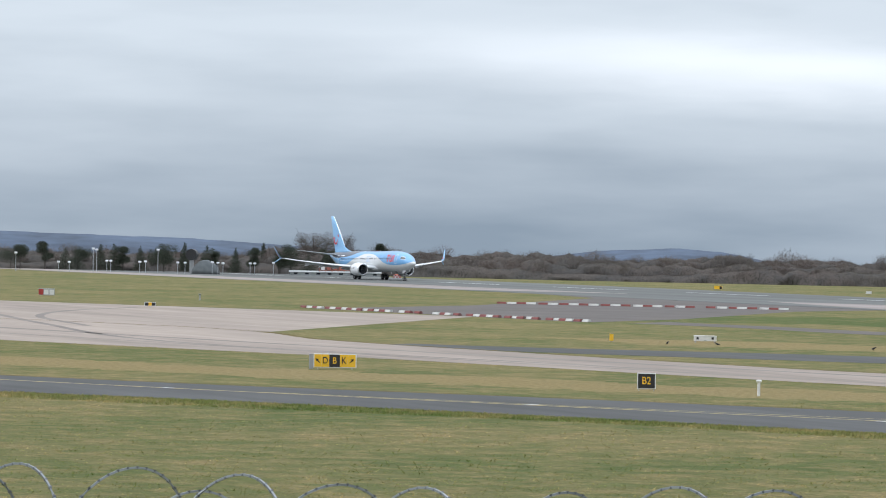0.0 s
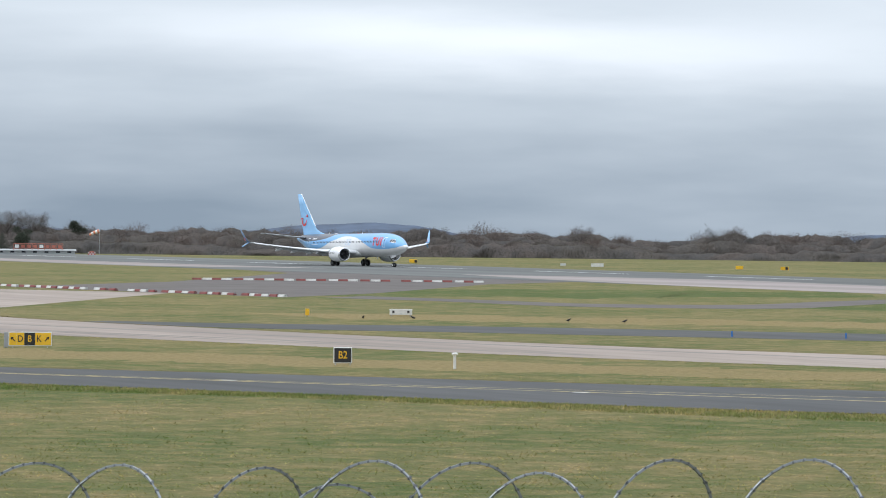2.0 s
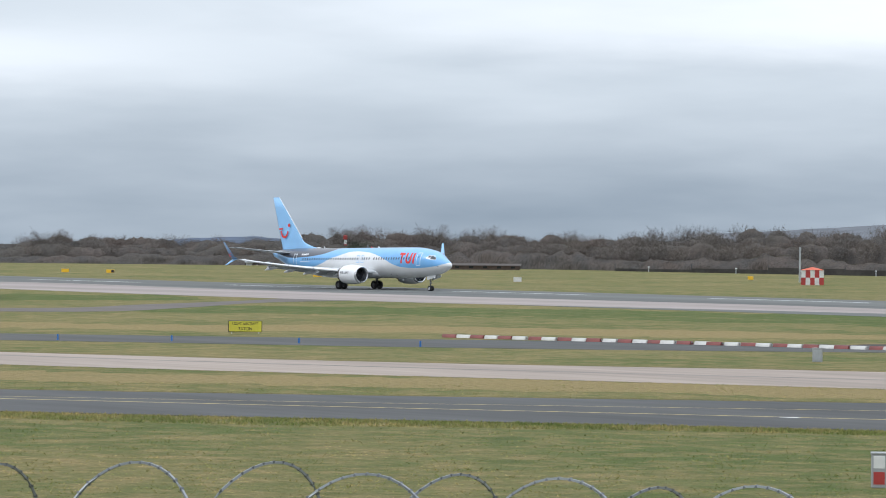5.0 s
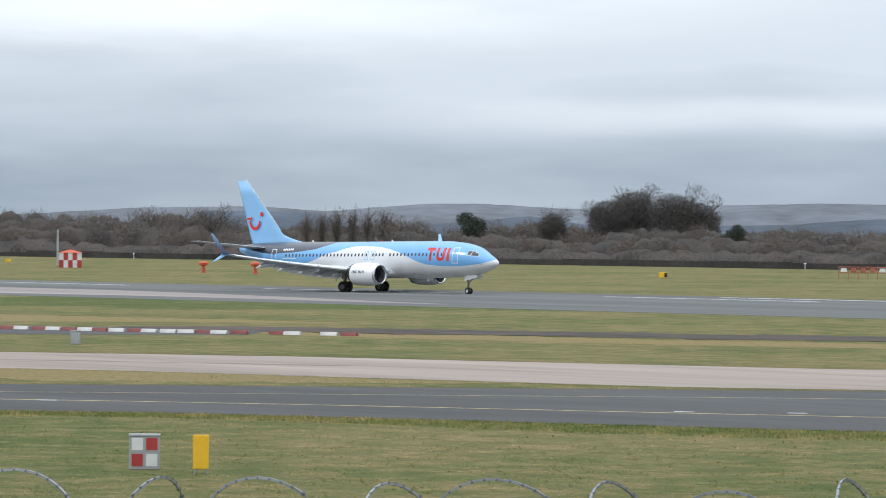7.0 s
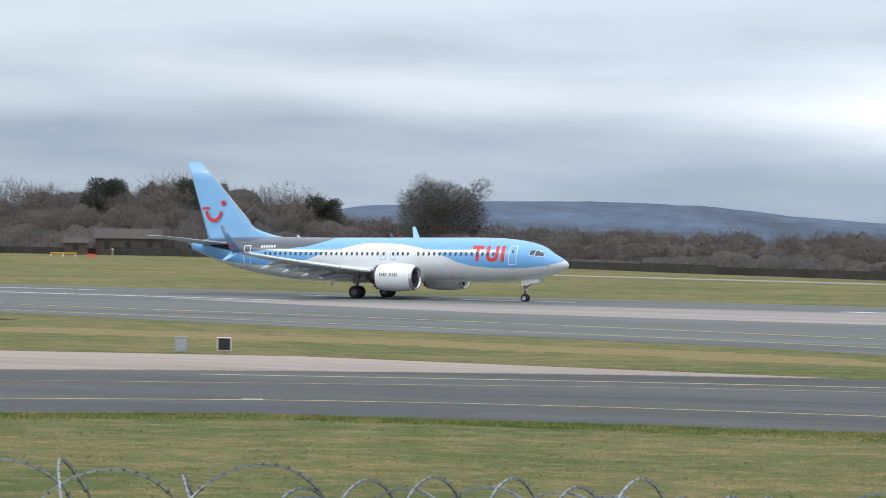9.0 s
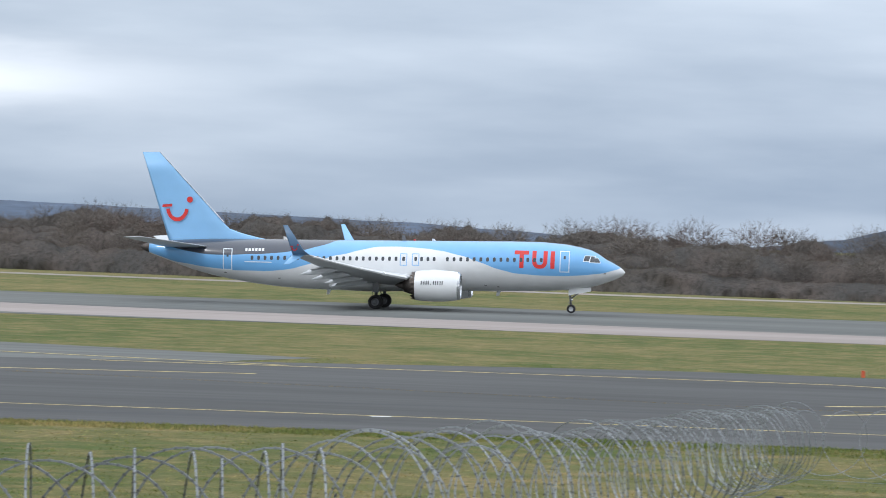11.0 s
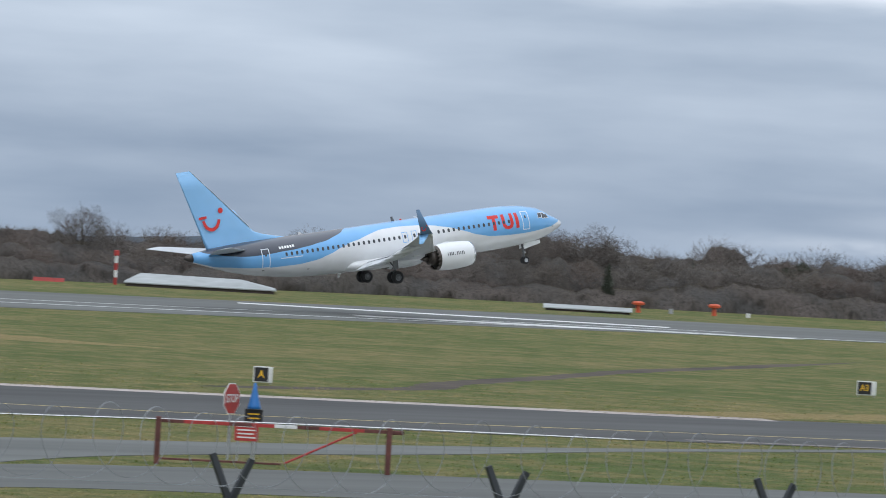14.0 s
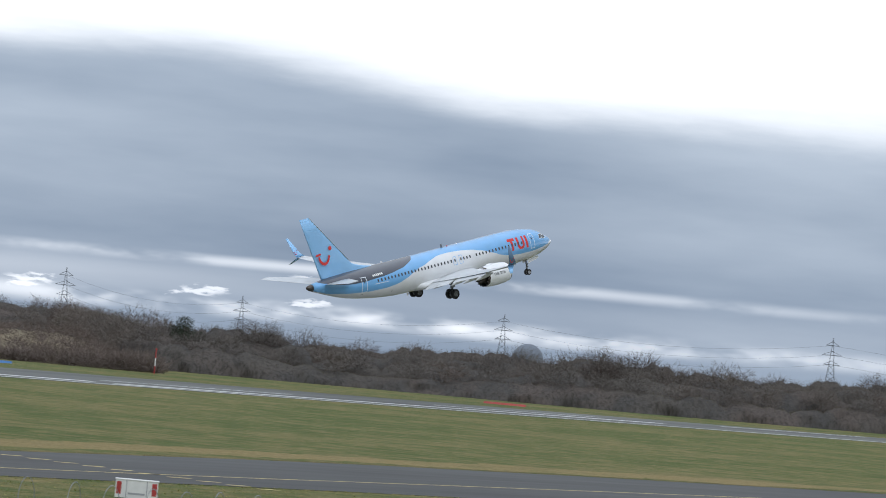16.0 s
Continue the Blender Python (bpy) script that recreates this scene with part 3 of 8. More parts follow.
for line, w in (([(-480, 105), (-400, 122), (-330, 133), (-260, 147), (-215, 160), (-170, 180)], 1.3), ([(-500, 150), (-430, 150), (-380, 139), (-320, 128), (-260, 140)], 1.0), ([(-460, 180), (-440, 165), (-410, 150), (-370, 140)], 0.9),
                ([(-430, 98), (-350, 120), (-290, 131), (-235, 143)], 0.7)):
    line_paint("tyre_stain", spline(line, 6), w, ZP + 0.006, TYRE_STAIN, "dark tyre stain along worn concrete")
for a, b, w in (((-88, 178), (-60, 186), 2.6), ((-48, 168), (-20, 171), 1.4), ((-70, 163.5), (-44, 165.5), 0.6), ((-30, 184), (-8, 187), 1.2), ((60, 169), (90, 164.5), 1.0)):
    line_paint("tar_patch", [a, b], w, ZP + 0.008, DARK_TAR, "dark strip of newer tarmac")


# strips of drier, browner turf with ragged edges
def ragged_strip(name, points, width, z, material, label):
    ps = spline(points, 40)
    bm = bmesh.new()
    last = None
    for k, p in enumerate(ps):
        a, b = Vector(ps[max(k - 1, 0)]), Vector(ps[min(k + 1, len(ps) - 1)])
        d = (b - a).normalized()
        nrm = Vector((-d.y, d.x))
        end = min(1.0, k / 25, (len(ps) - 1 - k) / 25)
        w = [width / 2 * end * (1 + 0.5 * noise.noise((p[0] * 0.12, s, p[1] * 0.12)) + 0.4 * noise.noise((p[0] * 0.7, s, 3.0))) for s in (1.0, 5.0)]
        row = [bm.verts.new((*(Vector(p) + nrm * w[0]), z)), bm.verts.new((*(Vector(p) - nrm * w[1]), z))]
        if last:
            bm.faces.new((last[0], last[1], row[1], row[0]))
        last = row
    tagged(mesh_object(name, bm, material), label, "track" if material is DIRT else "grass", kind="structure")


for line, w in (([(-330, 62), (-280, 92), (-244, 112), (-219, 127), (-202, 138.5), (-187, 150), (-160, 166), (-146, 174)], 14), ([(-345, 172), (-316, 189), (-298, 206), (-281, 225), (-233, 251)], 21),
                ([(-230, 222), (-187, 232), (-163, 241), (-132, 241), (-106, 236), (-84, 226)], 10), ([(80, 272), (102, 261), (122, 246)], 13), ([(112, 184), (137, 187), (177, 197.5), (204, 199), (270, 200)], 7)):
    ragged_strip("dry_turf", line, w, 0.004, GRASS_DRY, "strip of drier straw-brown turf")
for line, w in (([(-440, 205), (-433, 225), (-430, 246), (-422, 268), (-402, 282)], 48), ([(-362, 236), (-350, 262), (-330, 276), (-296, 290), (-250, 302)], 42)):
    ragged_strip("green_turf", line, w, 0.003, GRASS_GREEN, "strip of fresher green turf")
# churned earth beside the closed road, and bare ground across the eastern turf
ragged_strip("bare_patch", [(97, 195), (104, 197), (112, 200), (121, 210), (134, 222), (146, 234), (170, 255), (196, 277)], 2.0, 0.006, DIRT, "bare dark earth across the turf")
ragged_strip("dirt_track", [(-238, 226), (-226, 232), (-214, 237), (-199, 243), (-185, 250), (-178, 256), (-168, 262)], 12, 0.026, DIRT, "churned brown dirt strip beside the grass")

# ---- the airliner: x ahead from between the main wheels, y to its left, z up from the tyres' foot ----
SKY_BLUE = (0.17, 0.44, 0.80)
NAVY = (0.035, 0.042, 0.065)
WHITE = (0.78, 0.79, 0.80)


def livery():
    """Fuselage paint: pale belly, blue waves and a dark tail saddle, bounded by height along the body."""
    m, nt, b = nodes_of("fuselage_paint")
    n, ln = nt.nodes.new, nt.links.new
    tc, sep = n("ShaderNodeTexCoord"), n("ShaderNodeSeparateXYZ")
    ln(tc.outputs["Object"], sep.inputs[0])
    pos = n("ShaderNodeMapRange")
    pos.inputs["From Min"].default_value, pos.inputs["From Max"].default_value = -20, 20
    ln(sep.outputs[0], pos.inputs["Value"])

    def edge(points, soft=0.012):
        r = n("ShaderNodeValToRGB")
        r.color_ramp.interpolation = "CARDINAL"
        el = r.color_ramp.elements
        el.remove(el[1])
        for k, (x, z) in enumerate(points):
            e = el[0] if k == 0 else el.new((x + 20) / 40)
            e.position = (x + 20) / 40
            e.color = (z / 8, z / 8, z / 8, 1)
        ln(pos.outputs[0], r.inputs[0])
        d = n("ShaderNodeMath")
        d.operation = "MULTIPLY_ADD"
        ln(r.outputs[0], d.inputs[0])
        d.inputs[1].default_value = -8.0
        ln(sep.outputs[2], d.inputs[2])
        s = n("ShaderNodeMapRange")
        s.inputs["From Min"].default_value, s.inputs["From Max"].default_value = -soft, soft
        ln(d.outputs[0], s.inputs["Value"])
        return s.outputs[0]

    wave = edge([(-19.6, 4.4), (-18.9, 4.06), (-17.2, 3.48), (-15, 3.11), (-12.4, 2.83), (-10.2, 2.78), (-8.5, 2.83), (-6.7, 3.12),
                 (-5.3, 3.58), (-4, 4.05), (-2.4, 4.42), (-0.8, 4.84), (0.8, 4.98), (2.7, 4.95), (4.3, 4.82), (5.6, 4.6), (7.2, 4.2),
                 (8.8, 3.64), (10.4, 3.19), (12, 3.02), (13.6, 2.97), (15.2, 3.0), (16.8, 3.13), (18.1, 3.33), (19.1, 3.65), (19.6, 3.9)])
    saddle = edge([(-19.6, 5.5), (-18, 4.85), (-16.7, 4.45), (-14.7, 4.09), (-12.6, 3.99), (-10.9, 4.09), (-9.1, 4.18), (-7.3, 4.39),
                   (-5.7, 4.66), (-4, 5.19), (-2.9, 5.7), (0, 7.0), (10, 7.5)])
    cols = [(*WHITE, 1), (*SKY_BLUE, 1), (*NAVY, 1)]
    m1, m2 = n("ShaderNodeMix"), n("ShaderNodeMix")
    m1.data_type = m2.data_type = "RGBA"
    m1.inputs[6].default_value, m1.inputs[7].default_value, m2.inputs[7].default_value = cols
    ln(wave, m1.inputs[0])
    ln(saddle, m2.inputs[0])
    ln(m1.outputs[2], m2.inputs[6])
    # faint grime and panel waviness
    dirt = n("ShaderNodeTexNoise")
    dirt.inputs["Scale"].default_value, dirt.inputs["Detail"].default_value = 0.8, 6
    ln(tc.outputs["Object"], dirt.inputs["Vector"])
    dr = n("ShaderNodeMapRange")
    dr.inputs["From Min"].default_value, dr.inputs["From Max"].default_value = 0.3, 0.7
    dr.inputs["To Min"].default_value, dr.inputs["To Max"].default_value = 0.90, 1.0
    ln(dirt.outputs[0], dr.inputs["Value"])
    sc = n("ShaderNodeVectorMath")
    sc.operation = "SCALE"
    ln(m2.outputs[2], sc.inputs[0])
    ln(dr.outputs[0], sc.inputs["Scale"])
    ln(sc.outputs[0], b.inputs["Base Color"])
    b.inputs["Roughness"].default_value = 0.3
    b.inputs["Coat Weight"].default_value, b.inputs["Coat Roughness"].default_value = 0.9, 0.08
    return m


LIVERY = livery()
P_BLUE = surface("sky_blue_paint", SKY_BLUE, 0.35, vary=0.04, scale=1.0, coat=0.3)
P_FIN = surface("pale_blue_fin_paint", (0.27, 0.52, 0.82), 0.35, vary=0.04, scale=1.0, coat=0.3)
P_WHITE = surface("white_aircraft_paint", WHITE, 0.35, vary=0.04, scale=1.0, coat=0.3)
P_SLATE = surface("slate_blue_winglet_paint", (0.11, 0.20, 0.33), 0.35, vary=0.06, scale=1.0, coat=0.3)
P_GREY = surface("pale_grey_wing_paint", (0.58, 0.60, 0.62), 0.42, vary=0.08, scale=1.0)
P_RED = surface("red_logo_paint", (0.66, 0.035, 0.03), 0.4, vary=0.03, scale=2.0)
P_INK = surface("dark_lettering_paint", (0.05, 0.055, 0.07), 0.4, vary=0.05)
P_LINE = surface("pale_outline_paint", (0.72, 0.78, 0.84), 0.4, vary=0.05)
P_PANE = surface("dark_cabin_pane", (0.075, 0.08, 0.09), 0.15, vary=0.2, scale=8)
P_TYRE = surface("black_tyre_rubber", (0.022, 0.022, 0.024), 0.8, vary=0.2, scale=10, bump=0.1)
P_RIM = surface("pale_alloy_wheel", (0.42, 0.43, 0.45), 0.4, 0.7, vary=0.1)
P_STRUT = surface("grey_gear_leg", (0.17, 0.175, 0.185), 0.45, 0.4, vary=0.15, scale=6)
P_METAL = surface("bare_lip_metal", (0.68, 0.69, 0.71), 0.22, 0.9, vary=0.06)
P_HOT = surface("heat_stained_nozzle_metal", (0.11, 0.095, 0.085), 0.45, 0.8, vary=0.3, scale=6)
P_FAN = surface("dark_fan_titanium", (0.10, 0.105, 0.115), 0.35, 0.8, vary=0.15)

TILT = 0.017
# stations: x, top, bottom, half width, before the slight nose-up stance
BODY = [(19.55, 3.05, 2.97, 0.04), (19.40, 3.25, 2.78, 0.26), (19.10, 3.48, 2.60, 0.50), (18.6, 3.77, 2.38, 0.80), (18.0, 4.08, 2.16, 1.07),
        (17.4, 4.50, 1.97, 1.28), (16.8, 4.79, 1.83, 1.45), (16.0, 5.01, 1.69, 1.62), (14.8, 5.24, 1.57, 1.78), (13.0, 5.41, 1.49, 1.87),
        (10.5, 5.45, 1.45, 1.88), (6.0, 5.45, 1.45, 1.88), (0.0, 5.45, 1.45, 1.88), (-4.0, 5.45, 1.45, 1.88), (-6.6, 5.46, 1.54, 1.88),
        (-8.4, 5.48, 1.70, 1.86), (-10.2, 5.50, 1.92, 1.81), (-11.9, 5.51, 2.20, 1.71), (-13.7, 5.50, 2.56, 1.52), (-15.4, 5.45, 3.03, 1.25),
        (-17.1, 5.34, 3.64, 0.88), (-18.2, 5.22, 4.05, 0.62), (-18.9, 5.12, 4.30, 0.46)]


def body_at(x):
    """Top, bottom and half width of the fuselage at x."""
    for a, b in zip(BODY, BODY[1:]):
        if b[0] <= x <= a[0]:
            t = (a[0] - x) / (a[0] - b[0])
            return [a[k] + (b[k] - a[k]) * t + TILT * x * (k < 3) for k in (1, 2, 3)]
    return [BODY[-1][k] + TILT * x * (k < 3) for k in (1, 2, 3)]


def on_skin(x, z, side=-1, lift=0.006):
    """The point of the fuselage's side at that place along it and height."""
    top, bot, w = body_at(x)
    c, h = (top + bot) / 2, (top - bot) / 2
    k = max(-0.98, min(0.98, (z - c) / h))
    y = w * math.sqrt(1 - k * k)
    nrm = Vector((0, math.sqrt(1 - k * k) / w, k / h)).normalized()
    return Vector((x, side * (y + lift * nrm.y), z + lift * nrm.z))


def skin_patch(bm, x0, x1, z0, z1, side, lift=0.006, nx=2, nz=6, lean=0.0):
    vs = [[bm.verts.new(on_skin(x0 + (x1 - x0) * i / nx + lean * (z0 + (z1 - z0) * j / nz - z0), z0 + (z1 - z0) * j / nz, side, lift))
           for i in range(nx + 1)] for j in range(nz + 1)]
    for j in range(nz):
        for i in range(nx):
            q = (vs[j][i], vs[j][i + 1], vs[j + 1][i + 1], vs[j + 1][i])
            bm.faces.new(q if side < 0 else q[::-1])


def skin_frame(bm, x0, x1, z0, z1, t, side, lift=0.006):
    skin_patch(bm, x0, x1, z0, z0 + t, side, lift, 2, 1)
    skin_patch(bm, x0, x1, z1 - t, z1, side, lift, 2, 1)
    skin_patch(bm, x0, x0 + t, z0 + t, z1 - t, side, lift, 1, 8)
    skin_patch(bm, x1 - t, x1, z0 + t, z1 - t, side, lift, 1, 8)


def aerofoil(le, te, thick, up=Vector((0, 0, 1)), n=7):
    """A closed aerofoil ring from the leading to the trailing edge point."""
    le, te = Vector(le), Vector(te)
    c = (te - le).length
    top, bot = [], []
    for k in range(n + 1):
        t = (1 - math.cos(math.pi * k / n)) / 2
        y = thick * c * 5 * (0.2969 * math.sqrt(t) - 0.126 * t - 0.3516 * t * t + 0.2843 * t ** 3 - 0.1015 * t ** 4)
        p = le.lerp(te, t)
        top.append(p + up * y * 1.15)
        bot.append(p - up * y * 0.85)
    return top + bot[-2:0:-1]


def blade(rings):
    return loft(bmesh.new(), rings)


def smile(at, size, put, parent, label):
    """A plain red smile: a bar, a bow and a dot, laid on by put(a, b)."""
    def fan(bm, points):
        bm.faces.new([bm.verts.new(put(at[0] + a * size, at[1] + b * size)) for a, b in points])
    bm = bmesh.new()
    fan(bm, [(-1.3, 0.38), (-0.45, 0.46), (-0.43, 0.70), (-1.28, 0.62)])
    part("logo_bar", bm, P_RED, parent)
    outer, inner = [], []
    for k in range(13):
        q = radians(190 + 160 * k / 12)
        outer.append((0.03 + 1.0 * math.cos(q), 0.45 + 1.29 * math.sin(q)))
        inner.append((0.03 + 0.71 * math.cos(q), 0.45 + 0.95 * math.sin(q)))
    bm = bmesh.new()
    for k in range(12):
        fan(bm, [outer[k], outer[k + 1], inner[k + 1], inner[k]])
    bmesh.ops.remove_doubles(bm, verts=bm.verts, dist=0.0005)
    bow = part("logo_bow", bm, P_RED, parent, label)
    bm = bmesh.new()
    fan(bm, [(1.12 + 0.27 * math.cos(k * math.tau / 14), 1.10 + 0.27 * math.sin(k * math.tau / 14)) for k in range(14)])
    part("logo_dot", bm, P_RED, parent)
    return bow


def make_airliner():
    root = tagged(new("airliner"), "sky blue and white twin-engined airliner on its take-off run", "airplane")
    # fuselage
    bm = bmesh.new()
    rings = []
    xs = []
    for a, b in zip(BODY, BODY[1:]):
        k = max(1, int((a[0] - b[0]) / 0.7))
        xs += [a[0] + (b[0] - a[0]) * i / k for i in range(k)]
    xs.append(BODY[-1][0])
    for x in xs:
        top, bot, w = body_at(x)
        c, h = (top + bot) / 2, (top - bot) / 2
        rings.append([Vector((x, w * math.cos(k * math.tau / 40), c + h * math.sin(k * math.tau / 40))) for k in range(40)])
    loft(bm, rings)
    hull = part("fuselage", bm, LIVERY, root, "blue, white and charcoal waves on glossy paint", True)
    part("tail_cone", loft(bmesh.new(), [[Vector((x, r * math.cos(k * math.tau / 16), z + r * math.sin(k * math.tau / 16) * 0.9)) for k in range(16)]
                                         for x, r, z in ((-18.85, 0.46, 4.39), (-19.3, 0.32, 4.43), (-19.62, 0.14, 4.47))]), P_HOT, root, "bare metal exhaust cone", True)
    # belly fairing over the wing roots
    fr = []
    for x, w, z in ((6.6, 0.5, 1.75), (5.4, 1.75, 1.62), (3.0, 2.25, 1.45), (-1.0, 2.35, 1.32), (-3.4, 1.9, 1.38), (-4.8, 0.6, 1.55)):
        fr.append([Vector((x, w * math.cos(k * math.tau / 20), z + 0.55 + (0.75 if math.sin(k * math.tau / 20) > 0 else 0.55) * math.sin(k * math.tau / 20))) for k in range(20)])
    part("belly_fairing", loft(bmesh.new(), fr), P_WHITE, root, smooth=True)

    # cabin windows, both sides
    pane = bmesh.new()
    ring = [(0.115 * math.copysign(abs(math.cos(q)) ** 0.6, math.cos(q)), 0.175 * math.copysign(abs(math.sin(q)) ** 0.6, math.sin(q)))
            for q in (k * math.tau / 12 for k in range(12))]
    lo_, hi_ = [[pane.verts.new((a * s, b * s, z)) for a, b in ring] for s, z in ((1.0, 0.0), (0.86, 0.012))]
    pane.faces.new(hi_)
    for k in range(12):
        pane.faces.new((lo_[k], lo_[(k + 1) % 12], hi_[(k + 1) % 12], hi_[k]))
    first = part("cabin_window", pane, P_PANE, root)
    places = [5.44 + 0.536 * k for k in range(15)] + [4.38, 3.88, 3.37, 2.9, 1.93] + [1.32 - 0.528 * k for k in range(23)]
    made = False
    for side in (-1, 1):
        for x in places:
            z = 4.0 + TILT * x
            p, up = on_skin(x, z, side, 0.004), (on_skin(x, z + 0.1, side) - on_skin(x, z - 0.1, side)).normalized()
            out = Vector((1, 0, 0)).cross(up) if side < 0 else up.cross(Vector((1, 0, 0)))
            if out.y * side < 0:
                out = -out
            m = Matrix((up.cross(out), up, out)).transposed().to_4x4()
            m.translation = p
            ob = first if not made else new("cabin_window", first.data)
            ob.parent, ob.matrix_basis, made = root, m, True
    # doors and overwing exits
    for side in (-1, 1):
        for name, x0, x1, z0, z1, mt in (("front_door", 14.42, 15.2, 3.27, 4.97, P_LINE), ("rear_door", -12.68, -11.92, 2.80, 4.52, P_LINE),
                                         ("overwing_exit", 1.64, 2.2, 3.50, 4.46, P_BLUE), ("overwing_exit", 2.61, 3.17, 3.52, 4.48, P_BLUE)):
            bm = bmesh.new()
            skin_frame(bm, x0, x1, z0, z1, 0.07 if mt is P_LINE else 0.05, side)
            d = part(name, bm, mt, root)
            if mt is P_LINE:
                bm = bmesh.new()
                skin_patch(bm, x0 + 0.3, x0 + 0.46, z0 + 1.05, z0 + 1.30, side, 0.012, 1, 2)
                part("door_window", bm, P_PANE, d)
    # flight-deck panes
    for side in (-1, 1):
        for x0, x1, z0, z1, lean in ((16.30, 16.72, 4.20, 4.60, 0.25), (16.80, 17.10, 4.12, 4.58, 0.15), (17.17, 17.62, 4.10, 4.44, -0.55)):
            bm = bmesh.new()
            skin_patch(bm, x0 - 0.05, x1 + 0.05, z0 - 0.05, z1 + 0.05, side, 0.006, 3, 3, lean)
            seal = part("window_surround", bm, P_LINE, root, "pale window surround")
            bm = bmesh.new()
            skin_patch(bm, x0, x1, z0, z1, side, 0.012, 3, 3, lean)
            part("cockpit_window", bm, P_PANE, seal)
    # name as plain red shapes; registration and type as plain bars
    for side in (-1, 1):
        for rects in ([(10.80, 11.94, 4.62, 4.92)], [(11.21, 11.55, 3.54, 4.62)], [(13.68, 14.02, 3.54, 4.92)]):
            bm = bmesh.new()
            for r in rects:
                skin_patch(bm, *r, side, 0.008, 2, 6)
            part("name_shape", bm, P_RED, root, "red painted shape")
        # a broad bow between the two uprights
        path = [(12.22, 4.92), (12.22, 4.78), (12.22, 4.64), (12.22, 4.5), (12.22, 4.35), (12.22, 4.2), (12.22, 4.06), (12.28, 3.80), (12.44, 3.62), (12.66, 3.53), (12.88, 3.52), (13.12, 3.57), (13.31, 3.71), (13.41, 3.92), (13.44, 4.15), (13.44, 4.3), (13.44, 4.46), (13.44, 4.62), (13.44, 4.77), (13.44, 4.92)]
        inner = [(12.55, 4.92), (12.55, 4.78), (12.55, 4.64), (12.55, 4.5), (12.55, 4.35), (12.55, 4.22), (12.55, 4.10), (12.59, 3.95), (12.66, 3.86), (12.74, 3.82), (12.84, 3.81), (12.95, 3.83), (13.04, 3.90), (13.09, 4.0), (13.11, 4.15), (13.11, 4.3), (13.11, 4.46), (13.11, 4.62), (13.11, 4.77), (13.11, 4.92)]
        bm = bmesh.new()
        row = [[bm.verts.new(on_skin(*p, side, 0.008)) for p in line] for line in (path, inner)]
        for k in range(len(path) - 1):
            q = (row[0][k], row[0][k + 1], row[1][k + 1], row[1][k])
            bm.faces.new(q if side < 0 else q[::-1])
        part("name_shape", bm, P_RED, root, "red painted shape")
        for k in range(6):
            bm = bmesh.new()
            x = -10.9 + 0.27 * k
            skin_patch(bm, x, x + 0.19, 4.34 + 0.008 * k, 4.56 + 0.008 * k, side, 0.008, 1, 2)
            part("registration_bar", bm, P_WHITE, root)
        bm = bmesh.new()
        skin_patch(bm, -10.9, -8.7, 3.46, 3.53, side, 0.008, 6, 1)
        part("type_bar", bm, P_LINE, root)
        for x, z in ((-8.2, 2.2), (8.4, 2.05), (9.4, 1.95), (17.9, 3.2), (-12.6, 2.55)):
            bm = bmesh.new()
            skin_patch(bm, x, x + 0.2, z, z + 0.07, side, 0.008, 1, 1)
            part("access_panel", bm, P_STRUT, root)

    # fin
    def fin_ring(z):
        t = (z - 5.0) / 7.1
        te = -17.35 - 2.3 * t
        le = -12.0 - 6.2 * (z - 5.6) / 6.5
        if z < 6.6:
            le = max(le, -12.95 + 3.9 * ((6.6 - z) / 1.35) ** 2.0)
        return aerofoil((le, 0, z + (0.04 if z > 12 else 0)), (te, 0, z), 0.055 if z > 6.2 else 0.04, Vector((0, 1, 0)))
    fin = part("fin", blade([fin_ring(z) for z in (4.8, 5.2, 5.5, 5.8, 6.1, 6.4, 6.8, 7.6, 9.0, 10.5, 12.1)]), P_FIN, root, smooth=True)
    bm = bmesh.new()
    for a, b in (((-12.9, 0, 6.6), (-18.25, 0, 12.16)),):
        add_tube(bm, a, b, 0.045, 0.04, 6)
    part("leading_edge", bm, P_METAL, fin, "bright bare metal leading edge")
    for side in (-1, 1):
        smile((-16.72, 7.35), 0.92, lambda a, b, s=side: Vector((a, s * (0.245 - 0.012 * (b - 6)), b)), fin, "red smile painted on the fin")
    # tailplanes
    for side in (-1, 1):
        rings = [aerofoil((-13.6 - 0.72 * (y - 0.6), side * y, 4.55 + 0.12 * (y - 0.6)), (-17.5 - 0.36 * (y - 0.6), side * y, 4.50 + 0.12 * (y - 0.6)), 0.055)
                 for y in (0.5, 3.0, 5.5, 7.0, 7.2)]
        part("tailplane", blade(rings), P_GREY, root, smooth=True)
    # aerials, beacon
    for x, h, z in ((1.8, 0.42, 1), (-7.8, 0.22, 1), (4.2, 0.16, 1), (9.5, 0.38, -1), (-4.2, 0.38, -1)):
        top, bot, _ = body_at(x)
        zz = (top - 0.03, top + h) if z > 0 else (bot + 0.03, bot - h)
        part("aerial", blade([aerofoil((x + 0.15, 0, zz[0]), (x - 0.2, 0, zz[0]), 0.12, Vector((0, 1, 0)), 4),
                              aerofoil((x - 0.02, 0, zz[1]), (x - 0.24, 0, zz[1]), 0.12, Vector((0, 1, 0)), 4)]), P_STRUT if abs(x) < 2 else P_WHITE, root)
    bm = bmesh.new()
    bmesh.ops.create_uvsphere(bm, u_segments=10, v_segments=6, radius=0.10)
    bmesh.ops.translate(bm, vec=(2.6, 0, body_at(2.6)[0] + 0.02), verts=bm.verts)
    part("beacon", bm, P_RED, root, "red beacon dome", True)

    # wings, each hung at its root so that it flexes
    wings = []
